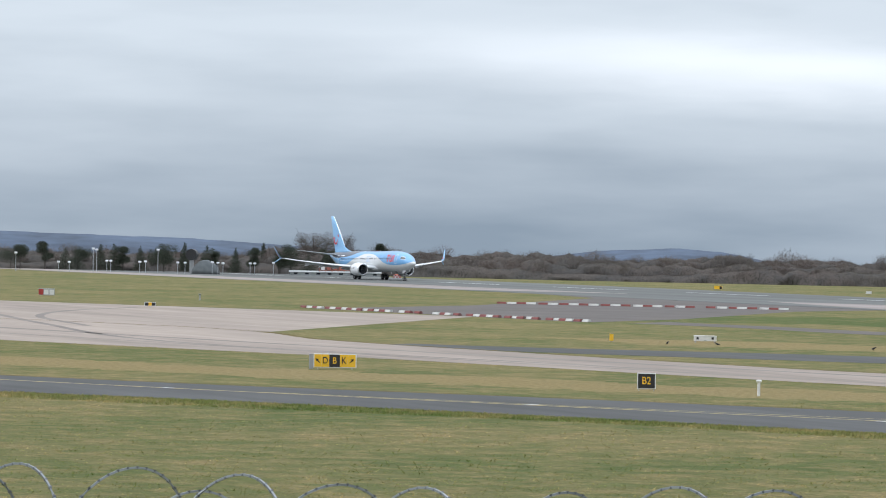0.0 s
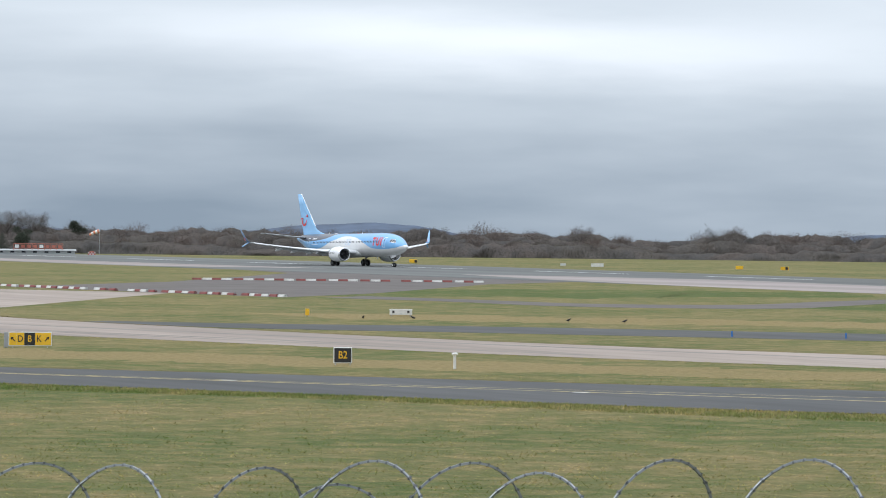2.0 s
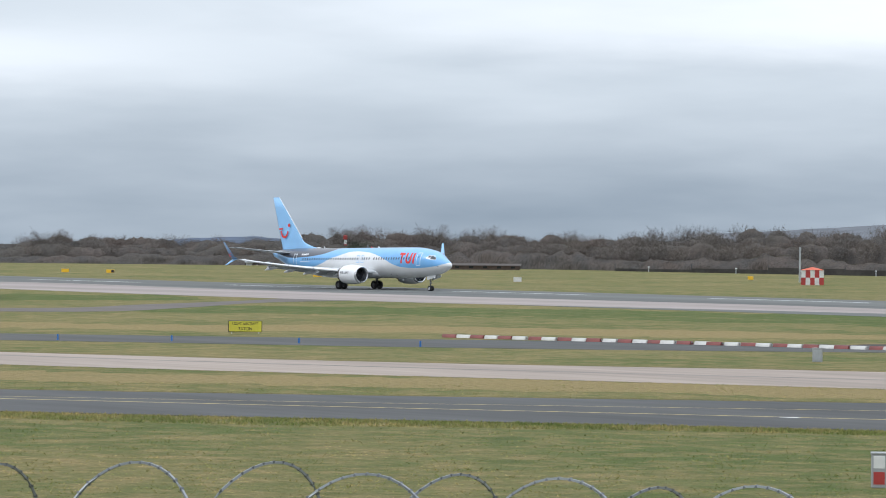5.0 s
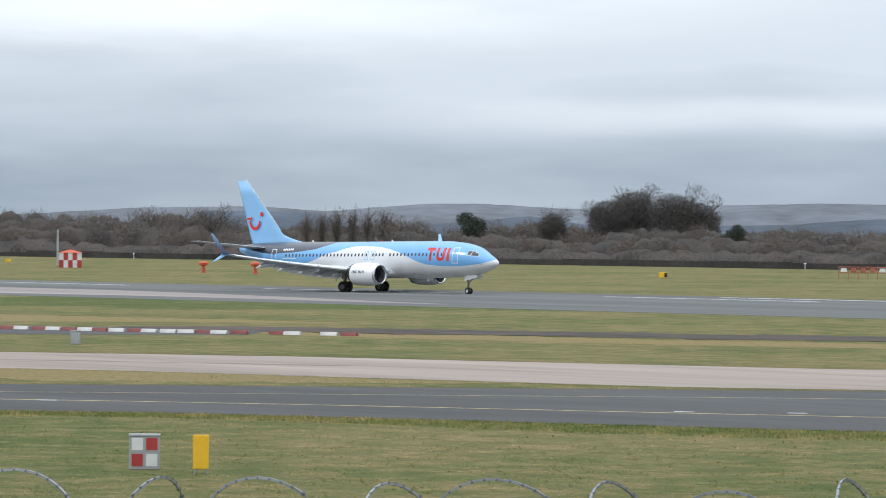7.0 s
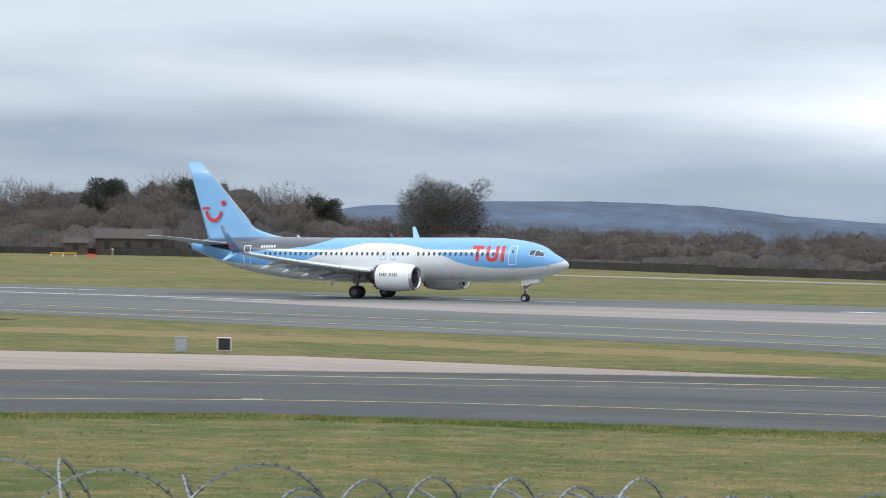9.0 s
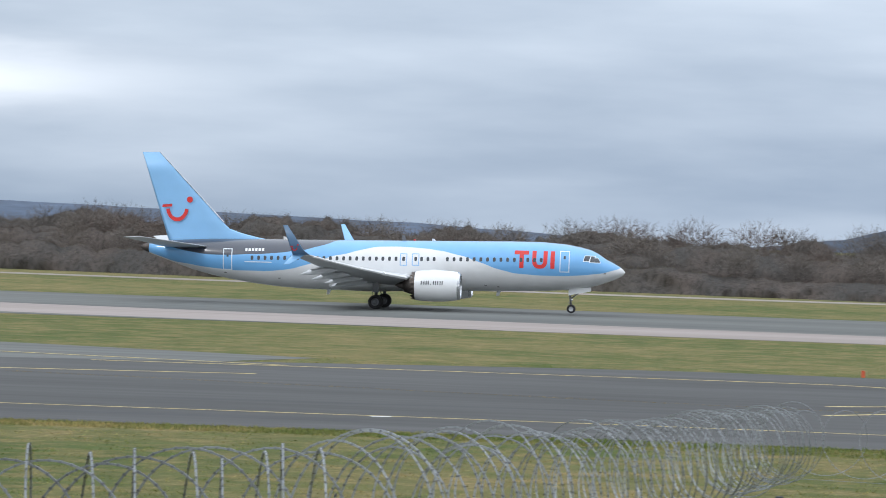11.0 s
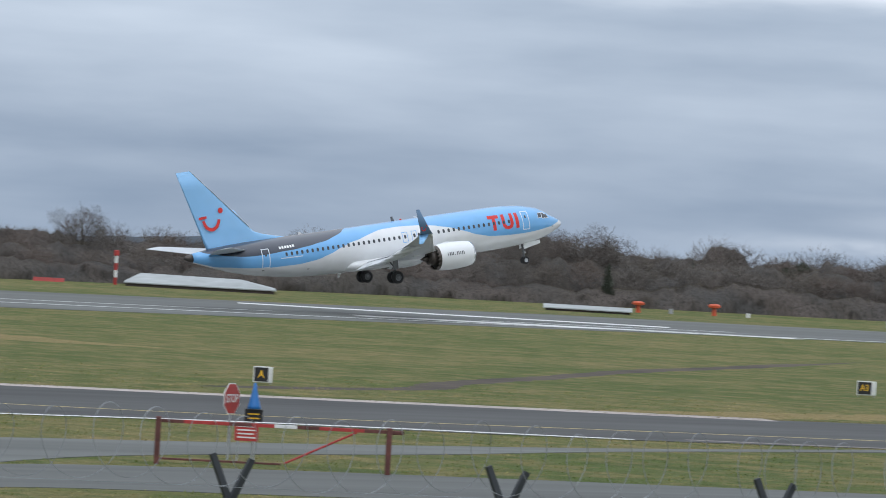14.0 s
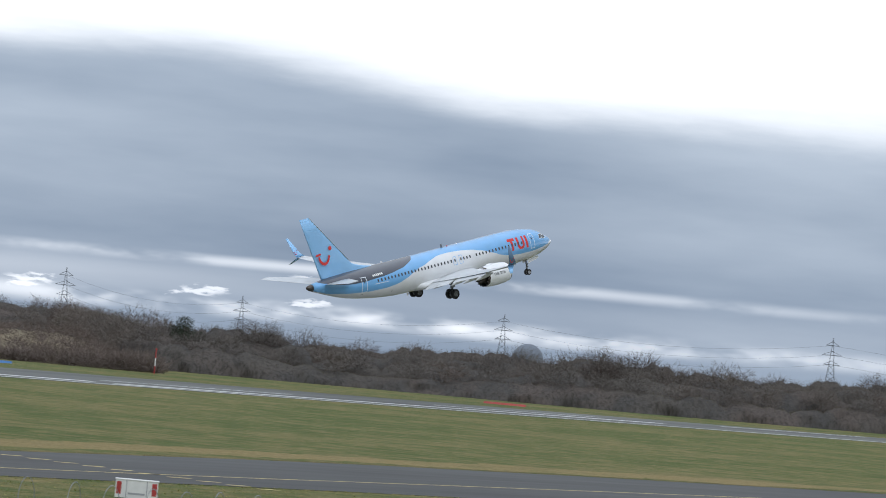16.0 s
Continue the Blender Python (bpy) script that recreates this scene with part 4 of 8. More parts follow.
    for side in (-1, 1):
        hinge = Vector((0, side * 1.9, 2.45))

        def at(x, y, z):
            return Vector((x, side * y, z)) - hinge

        def le_te(y):
            le = 3.0 - 0.549 * (y - 4.8) if y > 4.8 else 3.0 + 0.80 * (4.8 - y)
            te = -1.95 - 0.262 * (y - 5.4) if y > 5.4 else -1.95 - 0.12 * (5.4 - y)
            return le, te

        def lie(y):
            return 2.30 + 0.118 * (y - 1.9) + 0.0033 * (y - 1.9) ** 2
        rings = []
        for y in (1.2, 1.9, 3.2, 4.8, 5.4, 7.5, 10, 12.5, 15, 16.4, 17.0):
            le, te = le_te(y)
            rings.append(aerofoil(at(le, y, lie(y)), at(te, y, lie(y) - 0.02 * (le - te)), 0.12 if y < 6 else 0.10, n=9))
        wing = part("wing", blade(rings), P_GREY, root, "pale grey swept wing", True)
        wing.location = hinge
        # bright leading edge slats
        bm = bmesh.new()
        for y0, y1 in ((5.6, 8.3), (8.45, 11.2), (11.35, 14.0), (14.15, 16.5)):
            rs = []
            for y in (y0, y1):
                le, te = le_te(y)
                c = at(le, y, lie(y))
                k = (le - te) / 4.5
                rs.append([c + Vector(p) * max(k, 0.55) for p in ((-0.5, 0, 0.20), (-0.05, 0, 0.10), (0.16, 0, -0.08), (0.05, 0, -0.22), (-0.3, 0, -0.13), (-0.2, 0, 0.0))])
            loft(bm, rs)
        part("slat", bm, P_WHITE, wing, "bright white leading-edge slats")
        # flaps let down a little behind the trailing edge
        for y0, y1 in ((2.2, 5.3), (5.9, 12.2)):
            rs = []
            for y in (y0, y1):
                le, te = le_te(y)
                c = 0.26 * (le - te)
                rs.append(aerofoil(at(te + 0.35, y, lie(y) - 0.16), at(te - c * 0.75, y, lie(y) - 0.16 - c * 0.32), 0.12, n=5))
            part("flap", blade(rs), P_GREY, wing)
        for y in (3.6, 6.6, 9.2, 11.8):
            le, te = le_te(y)
            f = []
            for t, r in ((0.0, 0.03), (0.18, 0.2), (0.45, 0.27), (0.75, 0.2), (1.0, 0.03)):
                p = at(te + 1.5 - 3.0 * t, y, lie(y) - 0.32 - 0.42 * t * t)
                f.append([p + Vector((0, r * 0.62 * math.cos(q), r * math.sin(q))) for q in (k * math.tau / 10 for k in range(10))])
            part("flap_track_fairing", loft(bmesh.new(), f), P_GREY, wing, smooth=True)
        # split winglet
        zt = lie(17.0)
        up_ = [aerofoil(at(-3.65, 17.0, zt), at(-4.98, 17.0, zt - 0.02), 0.09, Vector((0, 0.8 * side, 0.6)), 5),
               aerofoil(at(-4.05, 17.35, zt + 0.35), at(-5.05, 17.35, zt + 0.35), 0.08, Vector((0, 0.95 * side, 0.3)), 5),
               aerofoil(at(-5.28, 17.95, 7.12), at(-5.62, 17.95, 7.1), 0.07, Vector((0, side, 0.1)), 5)]
        bm = blade(up_)
        bmesh.ops.recalc_face_normals(bm, faces=bm.faces)
        for f in bm.faces:
            f.material_index = 1 if f.normal.y * side > 0 else 0
        part("winglet", bm, [P_FIN, P_SLATE], wing, "blue upswept winglet blade, slate outside", True)
        dn_ = [aerofoil(at(-4.0, 17.0, zt), at(-5.0, 17.0, zt), 0.09, Vector((0, 0, 1)), 5),
               aerofoil(at(-5.15, 17.85, zt - 0.72), at(-5.6, 17.85, zt - 0.74), 0.08, Vector((0, 0.6 * side, 1)), 5)]
        part("lower_winglet", blade(dn_), P_FIN, wing, smooth=True)
        for s in (-1, 1):
            smile((-4.78, 5.35), 0.24, lambda a, b, s=s: at(a, 17.42 + 0.24 * (b - 5.3) + s * 0.075, b), wing, "small red smile")
        wings.append(wing)

        # engine under the wing
        ey, ez = side * 4.83, 1.98
        eng = new("engine")
        eng.parent = root
        tagged(eng, "white engine nacelle with saw-toothed nozzle")

        def circle(x, r, n=32, dz=0.0, flat=1.0):
            out = []
            for k in range(n):
                q = k * math.tau / n
                s = math.sin(q)
                out.append(Vector((x, ey + r * math.cos(q), ez + dz + r * s * (flat if s < 0 else 1))))
            return out
        bm = loft(bmesh.new(), [circle(6.62, 1.13, dz=0.02, flat=0.96), circle(6.2, 1.2, dz=0.01, flat=0.97), circle(5.4, 1.26, flat=0.97), circle(4.6, 1.27, flat=0.97), circle(3.7, 1.2), circle(3.25, 1.12)], cap=(False, False))
        part("nacelle", bm, P_WHITE, eng, smooth=True)
        lip = loft(bmesh.new(), [circle(6.62, 1.13, dz=0.02, flat=0.96), circle(6.8, 1.07, dz=0.02), circle(6.88, 0.99, dz=0.02), circle(6.84, 0.92, dz=0.02), circle(6.6, 0.87), circle(5.9, 0.88)], cap=(False, False))
        part("inlet_lip", lip, P_METAL, eng, "polished metal inlet lip", True)
        bm = loft(bmesh.new(), [circle(5.9, 0.88), circle(5.6, 0.88)], cap=(False, True))
        part("fan_case", bm, P_FAN, eng)
        bm = bmesh.new()
        for k in range(18):
            q = k * math.tau / 18
            r = []
            for rad, tw, w in ((0.22, 0.2, 0.16), (0.86, 0.75, 0.22)):
                c = Vector((5.75, ey + rad * math.cos(q), ez + rad * math.sin(q)))
                tn = Vector((0, -math.sin(q), math.cos(q)))
                d = tn * math.sin(tw) + Vector((1, 0, 0)) * math.cos(tw)
                r.append((c - d * w / 2, c + d * w / 2))
            a, b, c_, d_ = (bm.verts.new(p) for p in (r[0][0], r[0][1], r[1][1], r[1][0]))
            bm.faces.new((a, b, c_, d_))
        part("fan", bm, P_FAN, eng, "dark fan blades")
        part("spinner", loft(bmesh.new(), [circle(6.05, 0.02, 16), circle(5.9, 0.16, 16), circle(5.68, 0.26, 16)]), P_INK, eng, smooth=True)
        bm = bmesh.new()
        n = 18
        a = [bm.verts.new(p) for p in circle(3.25, 1.12, n * 2)]
        b = []
        for k, p in enumerate(circle(2.98, 1.06, n * 2)):
            b.append(bm.verts.new(p + Vector((-0.16 if k % 2 else 0.12, 0, 0))))
        for k in range(n * 2):
            bm.faces.new((a[k], a[(k + 1) % (2 * n)], b[(k + 1) % (2 * n)], b[k]))
        part("chevron_nozzle", bm, P_HOT, eng, "dark saw-toothed nozzle rim")
        part("core_nozzle", loft(bmesh.new(), [circle(3.5, 0.82), circle(2.7, 0.62), circle(2.35, 0.52)]), P_HOT, eng, smooth=True)
        part("exhaust_plug", loft(bmesh.new(), [circle(2.4, 0.36, 16), circle(1.95, 0.2, 16), circle(1.6, 0.03, 16)]), P_HOT, eng, smooth=True)
        bm = loft(bmesh.new(), [[Vector((x, ey + s * w, z)) for s, z in ((-1, z0), (1, z0), (1, z1), (-1, z1))]
                                for x, z0, z1, w in ((5.8, 3.05, 3.2, 0.05), (4.6, 3.0, 3.32, 0.2), (3.0, 2.55, 3.0, 0.24), (0.9, 2.35, 2.7, 0.12))])
        part("pylon", bm, P_WHITE, eng)
        for s in (-1, 1):
            for k, w in enumerate((0.075,) * 10):
                bm = bmesh.new()
                x = 3.72 + (0.06, 0.25, 0.40, 0.54, 0.70, 0.90, 1.04, 1.20, 1.36, 1.50)[k] * 1.15
                h0, h1 = 2.10, (2.40 if k != 4 else 2.16)
                vs = []
                for z in (h0, (h0 + h1) / 2, h1):
                    yy = math.sqrt(max(0, 1.285 ** 2 - (z - ez) ** 2))
                    vs.append([bm.verts.new((xx, ey + s * yy, z)) for xx in (x, x + w)])
                for p, q in zip(vs, vs[1:]):
                    bm.faces.new((p[0], p[1], q[1], q[0]))
                part("lettering_bar", bm, P_INK, eng)
        part("strake", blade([aerofoil((6.0, ey - side * 0.9, ez + 0.88), (4.9, ey - side * 0.9, ez + 0.92), 0.05, Vector((0, 1, 0)), 4),
                              aerofoil((5.5, ey - side * 1.15, ez + 1.15), (4.9, ey - side * 1.15, ez + 1.15), 0.05, Vector((0, 1, 0)), 4)]), P_WHITE, eng)

    # wheels
    def wheel(name, x, y, r, w, parent):
        prof = [(0.55 * r, 0.42 * w), (0.72 * r, 0.5 * w), (0.92 * r, 0.46 * w), (r, 0.3 * w), (r, -0.3 * w), (0.92 * r, -0.46 * w), (0.72 * r, -0.5 * w), (0.55 * r, -0.42 * w)]
        wob = new(name)
        wob.parent = parent
        wob.location = (x, y, r)
        bm = loft(bmesh.new(), [[Vector((a * math.cos(k * math.tau / 24), b, a * math.sin(k * math.tau / 24))) for k in range(24)] for a, b in prof], cap=(False, False))
        part("tyre", bm, P_TYRE, wob, "black rubber tyre", True)
        bm = loft(bmesh.new(), [[Vector((a * math.cos(k * math.tau / 16), b, a * math.sin(k * math.tau / 16))) for k in range(16)]
                                for a, b in ((0.1 * r, 0.3 * w), (0.2 * r, 0.34 * w), (0.34 * r, 0.2 * w), (0.56 * r, 0.42 * w), (0.56 * r, -0.42 * w), (0.34 * r, -0.2 * w), (0.2 * r, -0.34 * w), (0.1 * r, -0.3 * w))])
        part("rim", bm, P_RIM if r < 0.5 else P_STRUT, wob)
    for side in (-1, 1):
        leg = new("main_gear")
        leg.parent = root
        y = side * 2.93
        for dy in (-0.43, 0.43):
            wheel("wheel", -0.1, y + dy, 0.565, 0.42, leg)
        bm = bmesh.new()
        add_tube(bm, (-0.1, y, 0.5), (-0.05, y + side * 0.1, 2.5), 0.13, 0.16, 12)
        add_tube(bm, (-0.1, y - 0.45, 0.565), (-0.1, y + 0.45, 0.565), 0.1, None, 10)
        add_tube(bm, (-0.1, y, 1.5), (-0.2, y - side * 1.1, 2.3), 0.07, None, 8)
        add_tube(bm, (-0.1, y, 0.8), (-0.42, y, 1.25), 0.04, None, 6)
        add_tube(bm, (-0.42, y, 1.25), (-0.1, y, 1.7), 0.04, None, 6)
        part("strut", bm, P_STRUT, leg, smooth=True)
        part("gear_door", box((-0.36, y + side * 0.24, 1.35), (0.16, y + side * 0.29, 2.3), 0.01), P_STRUT, leg)
    leg = new("nose_gear")
    leg.parent = root
    for dy in (-0.2, 0.2):
        wheel("wheel", 15.3, dy, 0.345, 0.2, leg)
    bm = bmesh.new()
    add_tube(bm, (15.3, 0, 0.345), (15.15, 0, 1.9), 0.075, 0.1, 10)
    add_tube(bm, (15.3, -0.22, 0.345), (15.3, 0.22, 0.345), 0.06, None, 8)
    add_tube(bm, (15.25, 0, 1.15), (16.1, 0, 1.8), 0.05, None, 8)
    add_tube(bm, (15.3, 0, 0.6), (15.05, 0, 0.9), 0.03, None, 6)
    part("strut", bm, P_STRUT, leg, smooth=True)
    for side in (-1, 1):
        bm = bmesh.new()
        vs = [(15.1, 1.42), (16.85, 1.78), (16.85, 2.1), (15.1, 1.95)]
        a = [bm.verts.new((x, side * 0.42, z)) for x, z in vs]
        b = [bm.verts.new((x, side * 0.46, z)) for x, z in vs]
        bm.faces.new(a)
        bm.faces.new(b[::-1])
        for k in range(4):
            bm.faces.new((a[k], b[k], b[(k + 1) % 4], a[(k + 1) % 4]))
        bmesh.ops.recalc_face_normals(bm, faces=bm.faces)
        part("gear_door", bm, P_WHITE, leg)
    bm = bmesh.new()
    for side in (-1, 1):
        bmesh.ops.create_uvsphere(bm, u_segments=8, v_segments=6, radius=0.09, matrix=Matrix.Translation((15.32, side * 0.12, 1.05)))
    part("taxi_light", bm, P_METAL, leg)
    return root, wings


airliner, airliner_wings = make_airliner()

# ---- woods, hills and turf ----
def twig_material(name, a, b):
    return surface(name, tuple((x + y) / 2 for x, y in zip(a, b)), 0.95, vary=0.28, scale=0.5, island=0.5)


TWIGS = twig_material("bare_brown_twigs", (0.130, 0.110, 0.095), (0.165, 0.141, 0.122))
TWIGS_DARK = twig_material("dark_bare_twigs", (0.120, 0.105, 0.094), (0.155, 0.136, 0.122))
EVERGREEN = twig_material("dark_evergreen_leaves", (0.038, 0.050, 0.034), (0.062, 0.072, 0.048))
BARK = surface("grey_bark", (0.085, 0.075, 0.065), 0.95, vary=0.3, scale=4, bump=0.3)
OAK_TWIGS = twig_material("dark_grey_oak_twigs", (0.086, 0.078, 0.071), (0.114, 0.104, 0.095))
TWIGS_RED = twig_material("reddish_birch_twigs", (0.124, 0.097, 0.083), (0.150, 0.119, 0.103))
SCRUB = twig_material("olive_scrub_twigs", (0.122, 0.106, 0.074), (0.152, 0.134, 0.096))


def shape_of(az, table):
    """The value in a falling table of (bearing, value), between its rows."""
    for (a, p), (b, q) in zip(table, table[1:]):
        if a >= az >= b:
            return p + (q - p) * (a - az) / (a - b)
    return table[0][1] if az > table[0][0] else table[-1][1]


# bearing from the viewer, in degrees to the left, and the distance of the woods' edge
WOOD_FAR = [(74, 950), (70.4, 935), (66.8, 923), (63, 900), (58.2, 897), (52.4, 874), (46, 790), (40.6, 737), (34, 681), (28.6, 651), (23.9, 568), (17.1, 490), (7.6, 454), (0, 441), (-7.7, 449), (-14.5, 444), (-23.5, 475), (-29, 514), (-35.5, 538), (-36.3, 545), (-36.8, 720), (-40.4, 730), (-41.2, 590), (-41.7, 571), (-48.3, 579), (-55, 620)]
# and their height there
WOOD_TOP = [(74, 4.6), (69.7, 4.8), (67.5, 4.2), (66.3, 6.6), (65.2, 6.0), (64.3, 5.6), (63.1, 5.8), (61.7, 5.3), (60.5, 6.3), (59.2, 6.2), (58.4, 5.0), (57.6, 4.1), (57.05, 6.0), (56.2, 5.4), (55.6, 5.8), (55.35, 5.0), (54.7, 5.8), (53.3, 6.9), (52.9, 7.3), (51.8, 7.3), (50.5, 7.2), (48.9, 7.6), (47.9, 8.5), (46.7, 8.0), (45.1, 8.6), (44.4, 5.9), (42.7, 8.5), (42.2, 6.0), (41.3, 7.4), (40.3, 6.7), (38.0, 6.5), (36.3, 6.6), (35.1, 8.1), (34.3, 6.9), (33.8, 8.5), (33.0, 10.2), (31.9, 11.0), (30.8, 12.3), (29.9, 11.5), (29.0, 9.5), (28.3, 6.6), (27.5, 5.8), (26, 5.4), (24, 5.2), (22, 5.8), (20.3, 6.5), (18.4, 6.0), (16, 5.6), (12, 6.6), (8, 6.8), (2, 6.8), (-2.6, 6.4), (-7, 6.4), (-8.5, 6.3), (-9.4, 7.2), (-10.4, 6.2), (-12.3, 6.3), (-15.0, 5.9), (-16.2, 6.3), (-18.6, 5.5), (-23.9, 5.8), (-25.3, 5.8), (-26.4, 5.7), (-31.4, 8.3), (-32.8, 7.2), (-33.4, 8.3), (-35.5, 7.6), (-36.8, 7.8), (-38.5, 8.4), (-39.7, 8.2), (-40.7, 6.8), (-42.4, 7.1), (-43.4, 7.0), (-44.2, 5.7), (-45.7, 6.0), (-47.6, 7.3), (-49.3, 7.0), (-51.2, 7.1), (-55, 7.0)]


def blades(rng, count, centre, reach, size, width, up=0.5):
    """Thin triangles that stand for twigs, filling an egg of that reach; as vertices."""
    d = rng.normal(size=(count, 3))
    d /= np.linalg.norm(d, axis=1)[:, None]
    r = rng.random(count) ** 0.45
    p = centre + d * r[:, None] * reach
    way = d * 0.7 + rng.normal(size=(count, 3)) * 0.55 + np.array((0, 0, up))
    way /= np.linalg.norm(way, axis=1)[:, None]
    side = np.cross(way, rng.normal(size=(count, 3)))
    side /= np.linalg.norm(side, axis=1)[:, None] + 1e-9
    ln = size * (0.6 + 0.8 * rng.random(count))[:, None]
    return np.stack([p - side * width, p + side * width, p + way * ln], axis=1).reshape(-1, 3)


def triangles_object(name, points, material):
    me = bpy.data.meshes.new(name)
    n = len(points) // 3
    me.vertices.add(3 * n)
    me.vertices.foreach_set("co", np.asarray(points, dtype=np.float32).ravel())
    me.loops.add(3 * n)
    me.loops.foreach_set("vertex_index", np.arange(3 * n, dtype=np.int32))
    me.polygons.add(n)
    me.polygons.foreach_set("loop_start", np.arange(0, 3 * n, 3, dtype=np.int32))
    for mt in (material if isinstance(material, list) else [material]):
        me.materials.append(mt)
    me.update()
    return new(name, me)


def canopy_line(rng, run, top, share, spacing):
    """The height of a row of rounded crowns along its length."""
    h = top * share * 0.60
    at = rng.random() * spacing
    while at < run[-1]:
        hc = np.interp(at, run, top) * share * (0.80 + 0.30 * rng.random())
        rc = spacing * (0.48 + 0.45 * rng.random())
        near = np.abs(run - at) < rc
        h[near] = np.maximum(h[near], hc * (0.58 + 0.42 * np.sqrt(1 - ((run[near] - at) / rc) ** 2)))
        at += spacing * (0.5 + 0.8 * rng.random())
    return h


def woods():
    """Dense bare winter woodland round the airfield: four rows of crowns, each a mass of branches feathered with fine twigs."""
    rng = np.random.default_rng(5)
    az = np.linspace(75.0, -56.0, 2600)
    far = np.array([shape_of(a, WOOD_FAR) for a in az])
    top = np.array([shape_of(a, WOOD_TOP) for a in az])
    mid = far + 20
    run = np.concatenate([[0], np.cumsum(np.hypot(np.diff(mid), np.radians(0.0504) * mid[1:]))])
    section = ((0.0, -0.05), (0.5, 0.34), (1.4, 0.64), (2.6, 0.86), (4.0, 0.97), (5.5, 1.0), (8.0, 0.85), (9.5, -0.05))
    shares, spacings = (0.46, 0.66, 0.79, 0.88), (4.2, 5.4, 6.2, 6.8)
    twigs = {"woodland_twigs": [], "tall_twigs": [], "scrub_twigs": [], "birch_twigs": []}
    for row in range(4):
        h = canopy_line(rng, run, top, shares[row], spacings[row])
        if row == 0:
            # the front growth comes and goes
            h *= np.array([0.55 + 0.6 * min(1.0, max(0.0, 0.55 + noise.noise((q * 0.021, 4.0, 0.0)) * 1.6)) for q in run])
        h *= np.array([1.0 + 0.10 * noise.noise((q * 0.9, row * 5.0, 1.0)) + 0.07 * noise.noise((q * 2.3, row * 5.0, 8.0)) for q in run])
        pts = np.zeros((len(az), len(section), 3))
        for j, (dd, f) in enumerate(section):
            bulge = np.array([1.5 * noise.noise((q * 0.22, j * 0.5 + row * 9.0, 2.0)) + 0.7 * noise.noise((q * 0.8, j * 0.9, row * 3.0)) for q in run])
            d = far + 3 + row * 8.5 + dd + bulge
            pts[:, j, 0], pts[:, j, 1] = -d * np.sin(np.radians(az)), d * np.cos(np.radians(az))
            pts[:, j, 2] = h * f + (0.0 if f in (-0.05, 1.0) else 1.0) * 0.05 * h * np.sin(run * 1.9 + j * 2.1)
        n, m = len(az), len(section)
        idx = np.arange(n * m).reshape(n, m)
        quads = np.stack([idx[:-1, :-1], idx[:-1, 1:], idx[1:, 1:], idx[1:, :-1]], axis=-1).reshape(-1, 4)
        me = bpy.data.meshes.new("branch_mass")
        me.from_pydata(pts.reshape(-1, 3).tolist(), [], quads.tolist())
        me.polygons.foreach_set("use_smooth", [True] * len(me.polygons))
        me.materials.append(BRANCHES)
        tagged(new("branch_mass", me), "dense brown branches of the leafless winter woodland", "woodland", kind="stuff")
        # twigs stand up out of the mass, most of them along its top
        count = (80000, 80000, 70000, 70000)[row]
        k = rng.random(count) * (n - 1.001)
        t = np.minimum(4.999, 0.6 + 5.2 * rng.random(count) ** (0.55 if row < 2 else 0.42))
        k0, j0 = k.astype(int), t.astype(int)
        fk, fj = (k - k0)[:, None], (t - j0)[:, None]
        p = (pts[k0, j0] * (1 - fk) + pts[k0 + 1, j0] * fk) * (1 - fj) + (pts[k0, j0 + 1] * (1 - fk) + pts[k0 + 1, j0 + 1] * fk) * fj
        out = -p * np.array((1, 1, 0))
        out /= np.linalg.norm(out, axis=1)[:, None]
        way = np.array((0, 0, 1.0)) + out * 0.35 + rng.normal(size=(count, 3)) * 0.42
        way /= np.linalg.norm(way, axis=1)[:, None]
        side = np.cross(way, rng.normal(size=(count, 3)))
        side /= np.linalg.norm(side, axis=1)[:, None] + 1e-9
        ln = (0.22 + 0.65 * rng.random(count) ** 2)[:, None] * (0.7 + 0.08 * np.maximum(p[:, 2:], 0))
        wd = (0.014 + 0.014 * rng.random(count))[:, None]
        tri = np.stack([p - way * 0.15 - side * wd, p - way * 0.15 + side * wd, p + way * ln], axis=1)
        patch = np.array([noise.noise((q * 0.02, row * 3.0, 6.0)) for q in run])[k0] + 0.25 * rng.normal(size=count)
        if row < 2:
            for nm, keep in (("scrub_twigs", patch < -0.18), ("birch_twigs", patch > 0.16), ("woodland_twigs", (patch >= -0.18) & (patch <= 0.16))):
                twigs[nm].append(tri[keep].reshape(-1, 3))
        else:
            for nm, keep in (("tall_twigs", patch < 0.1), ("woodland_twigs", patch >= 0.1)):
                twigs[nm].append(tri[keep].reshape(-1, 3))
    # single crowns rise out of the mass, feathery against the sky
    kinds = []
    for q in range(7):
        c = [blades(rng, 420, np.array((0, 0, 0.66)), np.array((0.40, 0.40, 0.33)), 0.10, 0.0036, 0.7), blades(rng, 260, np.array((0, 0, 0.60)), np.array((0.30, 0.30, 0.28)), 0.15, 0.0045, 0.9)]
        for j in range(6):
            t = j * 1.05 + rng.random()
            c.append(blades(rng, 75, np.array((0.26 * math.cos(t), 0.26 * math.sin(t), 0.5 + 0.3 * rng.random())), np.array((0.17, 0.17, 0.14)), 0.09, 0.0036, 0.6))
            limb = np.array((0.20 * math.cos(t), 0.20 * math.sin(t), 0.72))
            across = np.array((math.sin(t), -math.cos(t), 0)) * 0.010
            c.append(np.array([np.array((0, 0, 0.15)) - across, np.array((0, 0, 0.15)) + across, limb]))
        kinds.append(np.concatenate(c))
